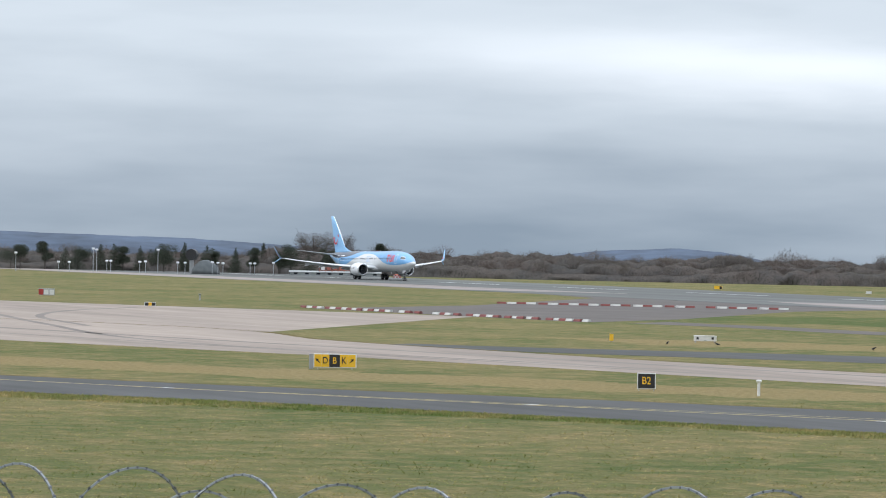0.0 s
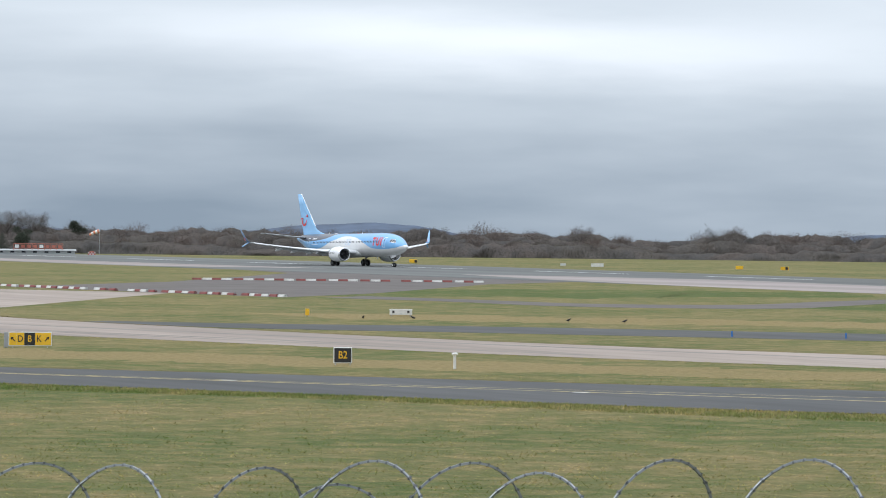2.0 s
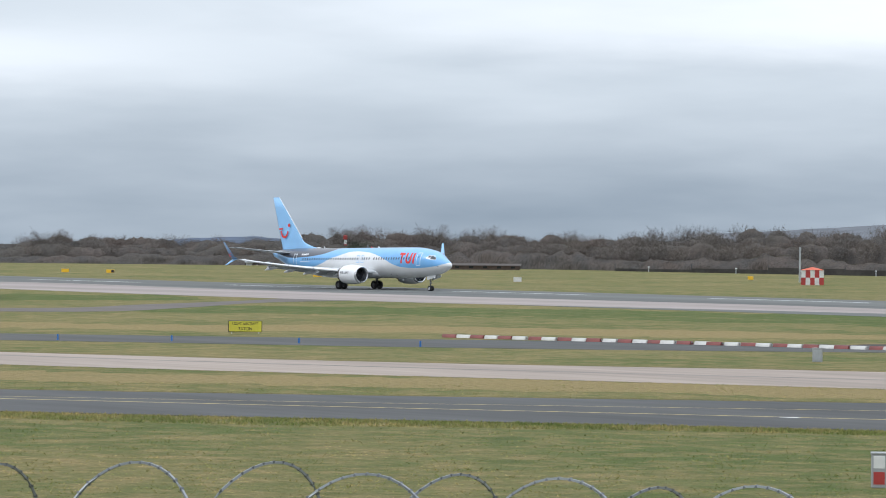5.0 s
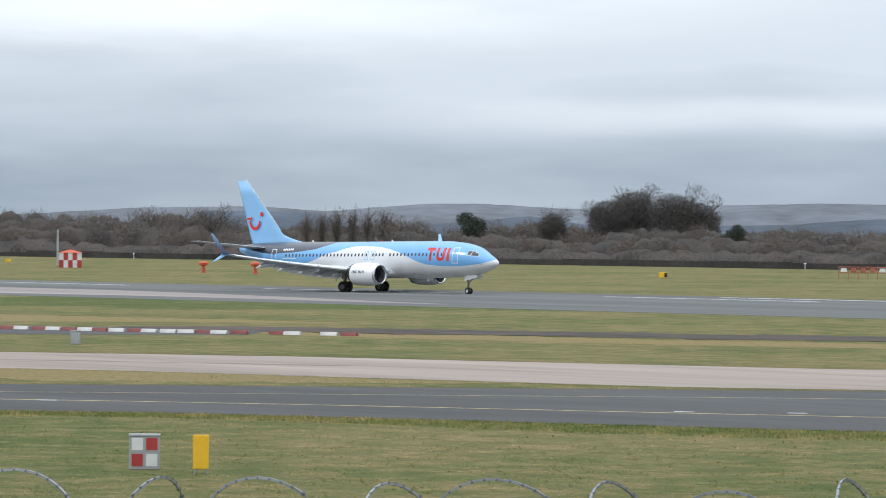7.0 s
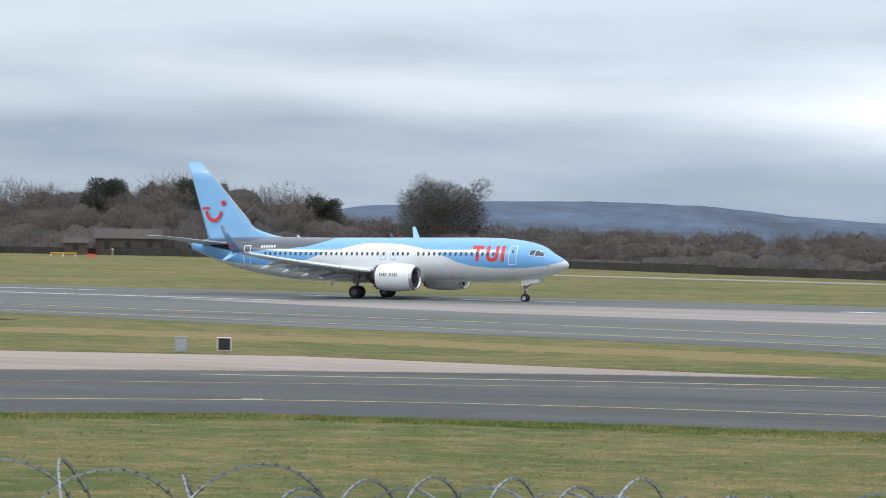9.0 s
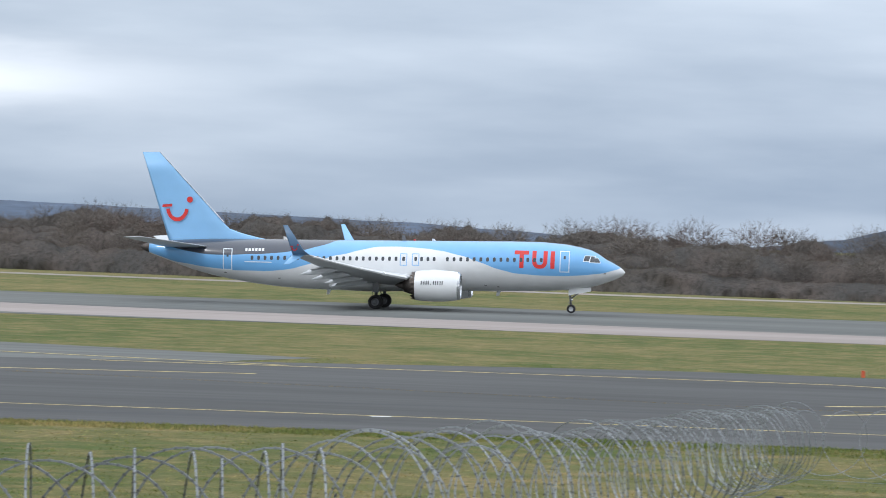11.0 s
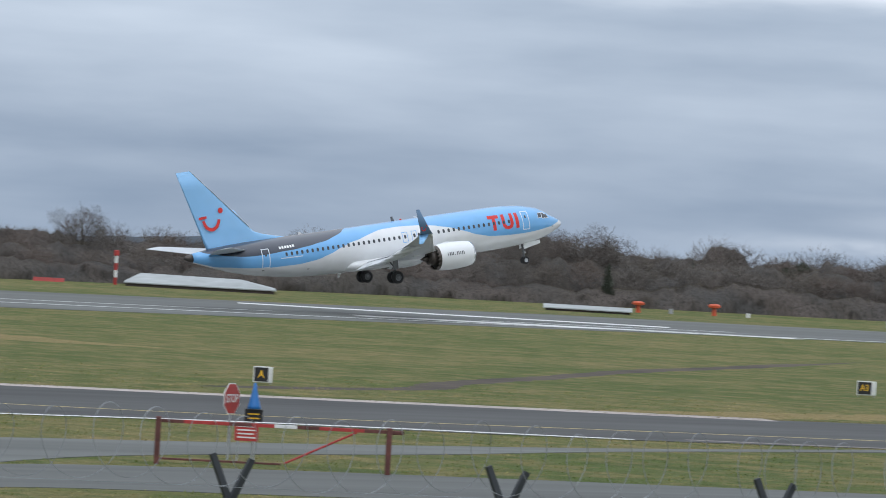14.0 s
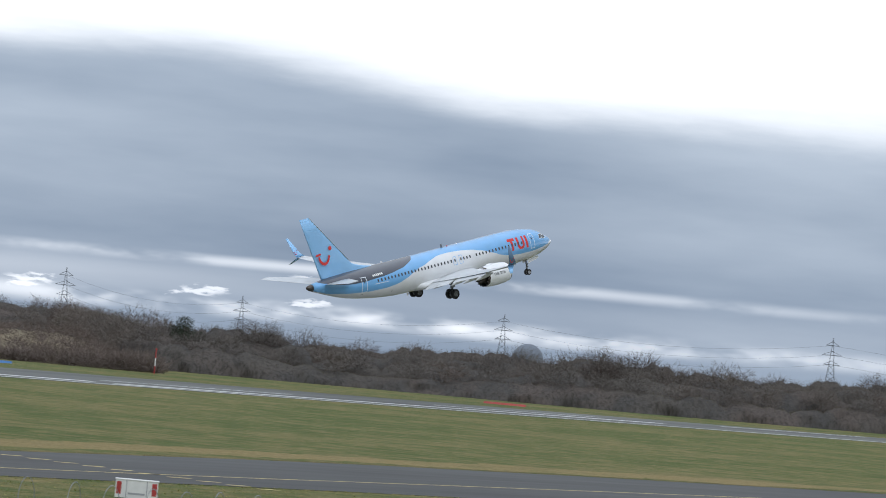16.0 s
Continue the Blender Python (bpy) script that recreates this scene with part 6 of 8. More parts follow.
def field_sign(x, y, h, w, panels, label, frame_mat=None, depth=0.22, rim=0.05, legs=True, group="taxiway signs"):
    """A box sign on short legs: panels are (from, to, face, text, ink), in shares of the width."""
    s = place("taxiway_sign", x, y, label, "sign", group)
    low = 0.12 * h if legs else 0.0
    part("housing", box((-w / 2, 0, low), (w / 2, depth, h), 0.015), frame_mat or WHITEP, s, "pale sign housing")
    for a, b, face, text, ink in panels:
        x0, x1 = -w / 2 + rim + a * (w - 2 * rim), -w / 2 + rim + b * (w - 2 * rim)
        p = part("panel", box((x0 + 0.004, -0.012, low + rim), (x1 - 0.004, 0.01, h - rim)), face, s)
        for k, line in enumerate(text.split("/")):
            n = text.count("/") + 1
            z = low + rim + (h - low - 2 * rim) * (1 - (k + 0.5) / n)
            if line in "<>":
                if line:
                    arrow((x0 + x1) / 2, z, (h - low) * 0.42, -1 if line == "<" else 1, -0.018, ink, p)
            else:
                size = (h - low) * (0.66 if n == 1 else 0.42)
                lettering(line, min(size, 1.72 * (x1 - x0) / max(1, len(line))), (x0 + x1) / 2, z, -0.018, ink, p)
    if legs:
        for k in (-0.4, 0.4):
            part("leg", add_tube(bmesh.new(), (k * w, depth / 2, -0.02), (k * w, depth / 2, low + 0.02), 0.03, sides=6), GALV, s)
    return s


def cabinet(x, y, h, w, label, material=None, depth=0.45, marks=(), lid=True, name="cabinet", category="cabinet", group="", legs=False):
    """A steel box with a lid, a door line and marks, each (from, to, low, high, paint) in shares of the face."""
    c = place(name, x, y, label, category, group)
    base = h * 0.25 if legs else 0.0
    part("body", box((-w / 2, 0, base), (w / 2, depth, h * (0.94 if lid else 1.0)), min(0.02, w * 0.06)), material or WHITEP, c)
    if lid:
        part("lid", box((-w / 2 - 0.02, -0.02, h * 0.94), (w / 2 + 0.02, depth + 0.02, h), 0.01), material or WHITEP, c)
    if legs:
        for k in (-0.42, 0.42):
            part("leg", box((k * w - 0.04, 0.05, -0.02), (k * w + 0.04, depth - 0.05, base + 0.01)), GREYP, c)
    for a, b, lo, hi, mt in marks:
        part("mark", box((-w / 2 + a * w, -0.012, base + lo * (h - base)), (-w / 2 + b * w, 0.004, base + hi * (h - base))), mt, c)
    return c


def slim_post(x, y, h, w, label, material=None, category="post", group="", head=None, name="marker_post"):
    p = place(name, x, y, label, category, group)
    part("shaft", add_tube(bmesh.new(), (0, 0, -0.05), (0, 0, h * (0.86 if head else 1)), w / 2, w / 2 * 0.9, 8), material or WHITEP, p)
    if head:
        part("head", box((-w, -w, h * 0.84), (w, w, h), w * 0.3), head, p)
    return p


# signs and cabinets along the taxiways
field_sign(-257.4, 114.4, 1.02, 2.76, [(0.0, 0.17, YELLOW, "<", BLACK), (0.17, 0.36, YELLOW, "D", BLACK), (0.36, 0.62, BLACK, "B", YELLOW), (0.62, 0.81, YELLOW, "K", BLACK), (0.81, 1.0, YELLOW, ">", BLACK)],
           "yellow and black taxiway direction sign with arrows on turf")
cabinet(-258.7, 113.3, 0.98, 0.29, "slim grey box beside a taxiway sign", GREYP, 0.25, name="junction_box", category="box")
field_sign(-223.6, 119.1, 1.05, 1.08, [(0, 1, BLACK, "B2", YELLOW)], "black taxiway location sign with yellow letters, white frame")
slim_post(-216.8, 122.7, 0.93, 0.17, "short white marker post on the turf", head=WHITEP)
cabinet(-329.1, 180.9, 0.63, 1.94, "low white box with two dark vents on turf", depth=0.7, marks=((0.12, 0.22, 0.3, 0.75, BLACK), (0.78, 0.88, 0.3, 0.75, BLACK), (0.44, 0.56, 0.1, 0.2, GREYP)), legs=True, name="equipment_box", category="box")
field_sign(-331.1, 172.9, 0.66, 0.34, [(0, 1, YELLOW, "", BLACK)], "small yellow marker sign on turf", YELLOW, 0.15, 0.03)
field_sign(-279.4, 199.8, 1.02, 2.66, [(0, 1, surface("lemon_sign_yellow", (0.66, 0.60, 0.06), 0.5, vary=0.1, scale=4), "LIGHT AIRCRAFT/TATON", BLACK)], "yellow light aircraft notice with a black border", BLACK)
for x, y, h, w, f in ((-689.7, 381.7, .65, 1.2, 0), (-615.9, 403.3, .65, 1.25, 1), (-608.9, 407.7, .6, 1.35, 0), (-563.5, 417.1, .65, 1.45, 1), (-694.7, 384.2, .65, 1.2, 0), (-376, 459.8, .8, 1.2, 0), (-528.8, 479, .6, 0.9, 1)):
    field_sign(x, y, h, w, [(0, 0.6, YELLOW, "", BLACK), (0.6, 1, BLACK, "", YELLOW)] if f == 0 else [(0, 0.45, YELLOW, "", BLACK), (0.45, 1, YELLOW, "", BLACK)], "small far yellow and black runway sign", YELLOW, group="runway signs")
field_sign(-465.8, 183.8, 0.52, 1.29, [(0, 0.35, BLACK, "", YELLOW), (0.35, 0.65, YELLOW, "", BLACK), (0.65, 1, BLACK, "", YELLOW)], "low black taxiway sign with a yellow middle", WHITEP)
cabinet(-648.1, 395.0, 0.6, 2.16, "white board beyond the runway", depth=0.3, name="equipment_box", category="box")
cabinet(-660.3, 395.4, 0.45, 1.0, "small white box beyond the runway", depth=0.3, name="equipment_box", category="box")
cabinet(-535.6, 196.9, 0.88, 2.06, "grey slatted box with a red end on turf", GREYP, 0.6, marks=((0.0, 0.3, 0.1, 0.9, RED), (0.34, 0.62, 0.12, 0.85, WHITEP), (0.68, 0.96, 0.12, 0.85, WHITEP)), name="equipment_box", category="box")
slim_post(-542.4 + 30, 208.9, 0.83, 0.2, "grey marker post on the turf", GREYP, head=GREYP)
cabinet(-208, 194.3, 0.92, 0.66, "grey electrical cabinet beside the service road", GREYP, 0.4, marks=((0.1, 0.9, 0.1, 0.85, GALV),))
cabinet(-106.4, 102.6, 1.2, 1.03, "grey steel cabinet with white and red panels", GREYP, 0.5, marks=((0.08, 0.45, 0.55, 0.9, WHITEP), (0.55, 0.92, 0.55, 0.9, RED), (0.08, 0.45, 0.1, 0.45, RED), (0.55, 0.92, 0.1, 0.45, WHITEP)))
field_sign(-103.5, 102.4, 1.3, 0.53, [(0, 1, YELLOW, "", BLACK)], "tall narrow yellow sign on turf", YELLOW, 0.12, 0.03)
cabinet(-127.0, 214.8, 0.87, 0.71, "pale grey electrical cabinet on turf", GREYP, marks=((0.08, 0.92, 0.08, 0.85, GALV),), depth=0.4)
field_sign(-124.8, 215.9, 0.87, 0.8, [(0, 1, BLACK, "", YELLOW)], "small black taxiway sign in a white frame")
cabinet(-567.1, 441.9, 0.6, 1.9, "white board beyond the runway", depth=0.3, name="equipment_box", category="box")
cabinet(-516.8, 420.4, 0.7, 1.2, "white equipment box beyond the runway", depth=0.5, name="equipment_box", category="box")


def no_entry(x, y):
    s = place("no_entry_sign", x, y, "red no-entry sign with a white ring and bar", "sign", "taxiway signs")
    part("housing", box((-0.545, 0, 0.1), (0.545, 0.2, 1.12), 0.015), RED, s)
    bm = bmesh.new()
    for r, k in ((0.37, 1), (0.28, -1)):
        ring = [bm.verts.new((r * math.cos(q * math.tau / 24), -0.012, 0.61 + r * math.sin(q * math.tau / 24))) for q in range(24)]
        if k > 0:
            outer = ring
    for q in range(24):
        bm.faces.new((outer[q], outer[(q + 1) % 24], ring[(q + 1) % 24], ring[q]))
    part("ring", bm, WHITEP, s, "white painted ring")
    part("bar", box((-0.2, -0.016, 0.55), (0.2, 0.002, 0.67)), WHITEP, s, "white bar")
    for k in (-0.4, 0.4):
        part("leg", add_tube(bmesh.new(), (k, 0.1, -0.02), (k, 0.1, 0.12), 0.03, sides=6), GALV, s)


no_entry(-79, 220.9)
cabinet(10.0, 153.0, 1.19, 1.70, "square white board seen from behind on turf", depth=0.25, lid=False, marks=((0.02, 0.98, 0.03, 0.97, LAMPW), (0.06, 0.4, 0.16, 0.22, GREYP), (0.78, 0.92, 0.82, 0.9, GREYP)), name="board", category="board")
field_sign(56.0, 209.6, 1.32, 3.58, [(0, 0.76, RED, "23R-05L", WHITEP), (0.76, 1, BLACK, "B", YELLOW)], "red runway holding sign with a black end panel", WHITEP)
cabinet(63.3, 218.7, 1.56, 0.41, "small grey box on a post", GREYP, 0.3, legs=True, name="post_box", category="box")
cabinet(62.7, 205.6, 1.1, 3.05, "long pale grey box with two red and white squares", surface("pale_grey_paint", (0.42, 0.43, 0.44), 0.5, vary=0.1), depth=0.6, marks=((0.05, 0.14, 0.3, 0.7, RED), (0.07, 0.12, 0.4, 0.6, WHITEP), (0.86, 0.95, 0.3, 0.7, RED), (0.88, 0.93, 0.4, 0.6, WHITEP), (0.2, 0.8, 0.9, 0.93, GREYP)), legs=True, name="equipment_box", category="box")
slim_post(74.5, 228.4, 1.7, 0.09, "tall grey marker post on turf", GALV, head=GALV)
cabinet(129.5, 307.8, 0.78, 1.38, "white equipment cabinet beside the runway", depth=0.6, name="equipment_box", category="box")
field_sign(103.7, 199.5, 0.93, 0.99, [(0, 0.8, BLACK, "A", YELLOW), (0.8, 1, WHITEP, "", BLACK)], "black taxiway sign with one yellow letter")
field_sign(150.7, 212.5, 0.94, 1.14, [(0, 0.78, BLACK, "A3", YELLOW), (0.78, 1, WHITEP, "", BLACK)], "black taxiway sign with yellow letters and white end")
cabinet(129.4, 145.9, 0.85, 1.9, "white cabinet with red end marks by the fence", depth=0.7, marks=((0.03, 0.14, 0.2, 0.85, RED), (0.86, 0.97, 0.2, 0.85, RED), (0.3, 0.7, 0.2, 0.3, GREYP), (0.25, 0.27, 0.05, 0.95, GREYP), (0.73, 0.75, 0.05, 0.95, GREYP)))
slim_post(-0.5, 237.1, 0.37, 0.22, "small orange taxiway light", ORANGE, "lamp", name="taxiway_light")
cabinet(25.7, 222.2, 0.3, 0.9, "dark lump of rubber mat on turf", BLACK, 0.6, lid=False, name="mat", category="mat")
cabinet(95.0, 412.8, 0.6, 1.8, "white equipment cabinet beyond the runway", depth=0.6, name="equipment_box", category="box")
cabinet(99.5, 420.3, 0.55, 0.7, "yellow equipment box beyond the runway", YELLOW, 0.5, name="equipment_box", category="box")
cabinet(70.1, 393.2, 0.5, 1.4, "red plastic box beyond the runway", RED, 0.6, name="equipment_box", category="box")
for k, (x, y, w, h) in enumerate(((289, 404, .5, 1.0), (291.5, 405, .45, .8), (297, 404, .5, .9), (314.5, 408, .7, .7), (317, 408, .9, 0.6), (321, 408, 1.0, 0.5), (272, 423, .5, .6), (282, 422, .5, .5), (258, 424, .6, .5), (325, 406, .8, .6))):
    cabinet(x, y, h, w, "small white radar equipment cabinet" if k % 3 else "grey radar equipment cabinet", GREYP if k % 3 == 0 else WHITEP, 0.5, group="radar site cabinets")


# red and white barrier blocks
def barrier_block(material, label):
    b = place("barrier_block", 0, -900, label, "barrier", "barrier blocks", 0, 0)
    bm = bmesh.new()
    loft(bm, [[(x, -0.24, 0.0), (x, 0.24, 0.0), (x, 0.19, 0.14), (x, 0.12, 0.25), (x, -0.12, 0.25), (x, -0.19, 0.14)] for x in (-0.62, -0.56, 0.56, 0.62)])
    part("body", bm, material, b)
    part("end_hook", add_tube(bmesh.new(), (0.60, 0, 0.08), (0.68, 0, 0.19), 0.035, sides=6), GREYP, b)
    return b


def barrier_rows():
    red = barrier_block(surface("faded_red_plastic", (0.19, 0.042, 0.036), 0.55, vary=0.35, scale=2), "red plastic barrier block in a row")
    white = barrier_block(surface("dirty_white_plastic", (0.56, 0.55, 0.52), 0.6, vary=0.25, scale=2), "white plastic barrier block in a row")
    rng = random.Random(4)
    rows = ([(-470, 205), (-440, 207), (-408, 210)], [(-514, 252), (-505, 265), (-492, 283)], [(-264, 208), (-248, 212), (-224, 218), (-210, 224)])
    first = [True, True]
    for j, row in enumerate(rows):
        run = 0.0
        pts = [Vector(p) for p in row]
        k = 0
        for a, b in zip(pts, pts[1:]):
            d = b - a
            while run < d.length:
                p = a + d.normalized() * run
                m = pose(p.x + rng.uniform(-.1, .1), p.y + rng.uniform(-.2, .2), 0.02, 0, 0, math.degrees(math.atan2(d.y, d.x)) + rng.uniform(-3, 3))
                kind = k % 2 if rng.random() < 0.96 else 1
                src = (red, white)[kind]
                if k > 3 and rng.random() < 0.06:
                    run += 1.38
                    k += 1
                    continue
                if first[kind]:
                    src.matrix_world = m
                    first[kind] = False
                else:
                    copy_thing(src, m)
                run += 1.38
                k += 1
            run -= d.length


barrier_rows()


def long_barrier(x, y, w, h, a, b, label):
    r = place("road_barrier", x, y, label, "barrier", "works barriers")
    n = max(2, int(w / 1.0))
    for k in range(n):
        bm = bmesh.new()
        x0 = -w / 2 + k * w / n
        loft(bm, [[(q, -0.2, 0), (q, 0.2, 0), (q, 0.1, h), (q, -0.1, h)] for q in (x0 + 0.02, x0 + w / n - 0.02)])
        part("segment", bm, a if k % 2 == 0 else b, r)


long_barrier(-161.4, 446.9, 5, 0.4, ORANGE, ORANGE, "orange plastic road barrier beyond the runway")
long_barrier(-237, 464, 5.4, 0.4, ORANGE, RED, "orange plastic road barrier beyond the runway")
long_barrier(-152.7, 444.1, 2, 0.7, WHITEP, YELLOW, "white and yellow works barrier")
long_barrier(-236.2 + 4, 471.3, 3.2, 0.7, WHITEP, YELLOW, "white and yellow works barrier")
long_barrier(77.2, 396.8, 3.65, 0.42, ORANGE, ORANGE, "orange plastic road barrier beside the concrete stub")
long_barrier(396, 379, 5.3, 0.26, RED, RED, "low red barrier beside the runway")
long_barrier(*spot(31.78, 636), 1.2, 0.5, ORANGE, ORANGE, "short orange plastic barrier under the woods")


def trestle(x, y, w, h):
    t = place("trestle", x, y, "yellow rail trestle on turf before the fence", "barrier")
    part("top_rail", box((-w / 2, -0.05, h - 0.14), (w / 2, 0.05, h), 0.01), YELLOW, t)
    for k in (-0.46, 0.0, 0.46):
        part("leg", add_tube(bmesh.new(), (k * w - 0.12, -0.2, 0), (k * w, 0, h - 0.1), 0.04, sides=6), WHITEP, t)


trestle(*spot(32.14, 636), 3.8, 0.62)


# huts, masts and towers
def chequered_hut(x, y, h, w, label):
    s = place("equipment_hut", x, y, label, "hut", "chequered huts")
    part("body", box((-w / 2, 0, 0), (w / 2, w * 0.8, h * 0.94), 0.03), WHITEP, s)
    o = 0.12
    part("roof", loft(bmesh.new(), [[(-w / 2 - o, -o, h * 0.94), (w / 2 + o, -o, h * 0.94), (w / 2 + o, w * 0.8 + o, h * 0.94), (-w / 2 - o, w * 0.8 + o, h * 0.94)],
                                    [(-0.1, w * 0.36, h * 1.12), (0.1, w * 0.36, h * 1.12), (0.1, w * 0.44, h * 1.12), (-0.1, w * 0.44, h * 1.12)]]), ORANGE, s, "low orange-red pyramid roof")
    nx, nz = 5, 2
    for i in range(nx):
        for j in range(nz):
            if (i + j) % 2 == 0:
                part("red_square", box((-w / 2 + i * w / nx, -0.015, j * h * 0.94 / nz), (-w / 2 + (i + 1) * w / nx, 0.005, (j + 1) * h * 0.94 / nz)), RED, s)


chequered_hut(-481.9, 449, 2.4, 3.4, "red and white chequered equipment hut")
chequered_hut(-329, 477, 1.6, 2.4, "small red and white chequered hut")
chequered_hut(-809, 373, 0.6, 1.5, "far small red and white chequered box")


def striped_mast(x, y, h, r, bands, label, head=None, lattice=False, plain=False):
    m = place("striped_mast", x, y, label, "mast", "airfield masts")
    for k in range(bands):
        z0, z1 = h * k / bands, h * (k + 1) / bands
        bm = bmesh.new()
        if lattice:
            c = [(r * math.cos(q), r * math.sin(q)) for q in (0.8, 2.37, 3.94, 5.5)]
            for q in range(4):
                add_tube(bm, (*c[q], z0), (*c[q], z1), r * 0.12, sides=5)
                n = max(2, int((z1 - z0) / (2.2 * r)))
                for j in range(n):
                    a, b = z0 + (z1 - z0) * j / n, z0 + (z1 - z0) * (j + 1) / n
                    add_tube(bm, (*c[q], a), (*c[(q + 1) % 4], b), r * 0.07, sides=4)
                    add_tube(bm, (*c[q], a), (*c[(q + 1) % 4], a), r * 0.07, sides=4)
        else:
            add_tube(bm, (0, 0, z0), (0, 0, z1), r, r, 10)
        part("band", bm, GALV if plain else (RED if k == bands - 1 else WHITEP) if head == "platform" else RED if k % 2 == 0 else WHITEP, m)
    if head == "platform":
        part("platform", box((-r * 2.2, -r * 2.2, h), (r * 2.2, r * 2.2, h + 0.12), 0.02), RED, m)
        part("lamp", box((-r * 0.9, -r * 0.9, h + 0.12), (r * 0.9, r * 0.9, h + 0.7), 0.1), RED, m)
        part("railing", box((-r * 2.0, -r * 2.0, h + 0.12), (-r * 1.2, r * 2.0, h + 0.6), 0.02), GALV, m)
    elif head == "lamp":
        part("lamp", box((-r * 1.4, -r * 1.4, h), (r * 1.4, r * 1.4, h + r * 3), r * 0.4), RED, m)
    return m


striped_mast(-506.6, 469.3, 5.5, 0.16, 5, "slim pale grey mast beside a chequered hut", plain=True)
striped_mast(207.9, 436.5, 3.2, 0.2, 4, "thick red and white striped mast", "lamp")
striped_mast(299, 404.4, 9.4, 0.42, 7, "tall red and white lattice mast", "lamp", True)
striped_mast(307, 403.2, 9.4, 0.55, 6, "stout lattice mast with a red top and white shaft", "platform", True)
striped_mast(356.4, 400.6, 3.0, 0.07, 3, "thin striped lamp mast", "lamp")


DULL_STEEL = surface("dull_dark_steel", (0.17, 0.18, 0.19), 0.6, 0.3, vary=0.2, scale=4)


def radar_tower(x, y):
    t = place("radar_tower", x, y, "grey steel radar tower with a railed platform", "tower")
    h, w = 11.4, 1.15
    for sx in (-1, 1):
        for sy in (-1, 1):
            part("leg", add_tube(bmesh.new(), (sx * w * 1.15, sy * w * 1.15, 0), (sx * w * 0.85, sy * w * 0.85, h), 0.11, 0.09, 6), DULL_STEEL, t)
    for k in range(6):
        bm = bmesh.new()
        a, b = h * k / 6, h * (k + 1) / 6
        for c0, c1 in (((-1, -1), (1, -1)), ((1, -1), (1, 1)), ((1, 1), (-1, 1)), ((-1, 1), (-1, -1))):
            wa, wb = w * (1.15 - 0.05 * k), w * (1.10 - 0.05 * k)
            add_tube(bm, (c0[0] * wa, c0[1] * wa, a), (c1[0] * wb, c1[1] * wb, b), 0.05, sides=4)
            add_tube(bm, (c1[0] * wa, c1[1] * wa, a), (c0[0] * wb, c0[1] * wb, b), 0.05, sides=4)
            add_tube(bm, (c0[0] * wb, c0[1] * wb, b), (c1[0] * wb, c1[1] * wb, b), 0.05, sides=4)
        part("brace", bm, DULL_STEEL, t)
    for z in (h - 1.7, h):
        deck = part("platform", box((-1.9, -1.9, z), (1.9, 1.9, z + 0.18), 0.02), DULL_STEEL, t)
        for s in ((-1.9, -1.9, 1.9, -1.9), (1.9, -1.9, 1.9, 1.9), (-1.9, 1.9, 1.9, 1.9), (-1.9, -1.9, -1.9, 1.9)):
            bm = bmesh.new()
            for zz in (0.55, 1.1):
                add_tube(bm, (s[0], s[1], z + zz), (s[2], s[3], z + zz), 0.035, sides=4)
            for q in range(5):
                f = q / 4
                p = (s[0] + (s[2] - s[0]) * f, s[1] + (s[3] - s[1]) * f)
                add_tube(bm, (*p, z + 0.1), (*p, z + 1.1), 0.03, sides=4)
            part("railing", bm, DULL_STEEL, deck)
    part("equipment_room", box((-1.1, -1.1, h - 1.5), (1.1, 1.1, h), 0.05), GREYP, t)
    for k in range(3):
        part("aerial_band", add_tube(bmesh.new(), (0, 0, h + 0.18 + k * 0.75), (0, 0, h + 0.93 + k * 0.75), 0.42 - 0.07 * k, 0.40 - 0.07 * k, 12), RED if k != 1 else WHITEP, t)
    part("aerial", add_tube(bmesh.new(), (0, 0, h + 2.4), (0, 0, h + 3.2), 0.06, 0.03, 6), RED, t)


radar_tower(318.4, 426.7)


def tapered_tower():
    x, y = spot(-38.15, 650)
    t = place("concrete_tower", x, y, "white tapered concrete tower with a flat head", "tower", z=2.85)
    bm = bmesh.new()
    loft(bm, [[(r * math.cos(q * math.tau / 12), r * math.sin(q * math.tau / 12), z) for q in range(12)] for r, z in ((0.9, 0), (0.85, 1.4), (0.58, 2.4), (0.42, 4.5), (0.36, 7.9))])
    part("shaft", bm, WHITEP, t, smooth=False)
    part("head", add_tube(bmesh.new(), (0, 0, 7.9), (0, 0, 9.0), 0.72, 0.76, 12), GREYP, t)
    part("cap", add_tube(bmesh.new(), (0, 0, 9.0), (0, 0, 9.2), 1.0, 1.0, 12), WHITEP, t)


tapered_tower()


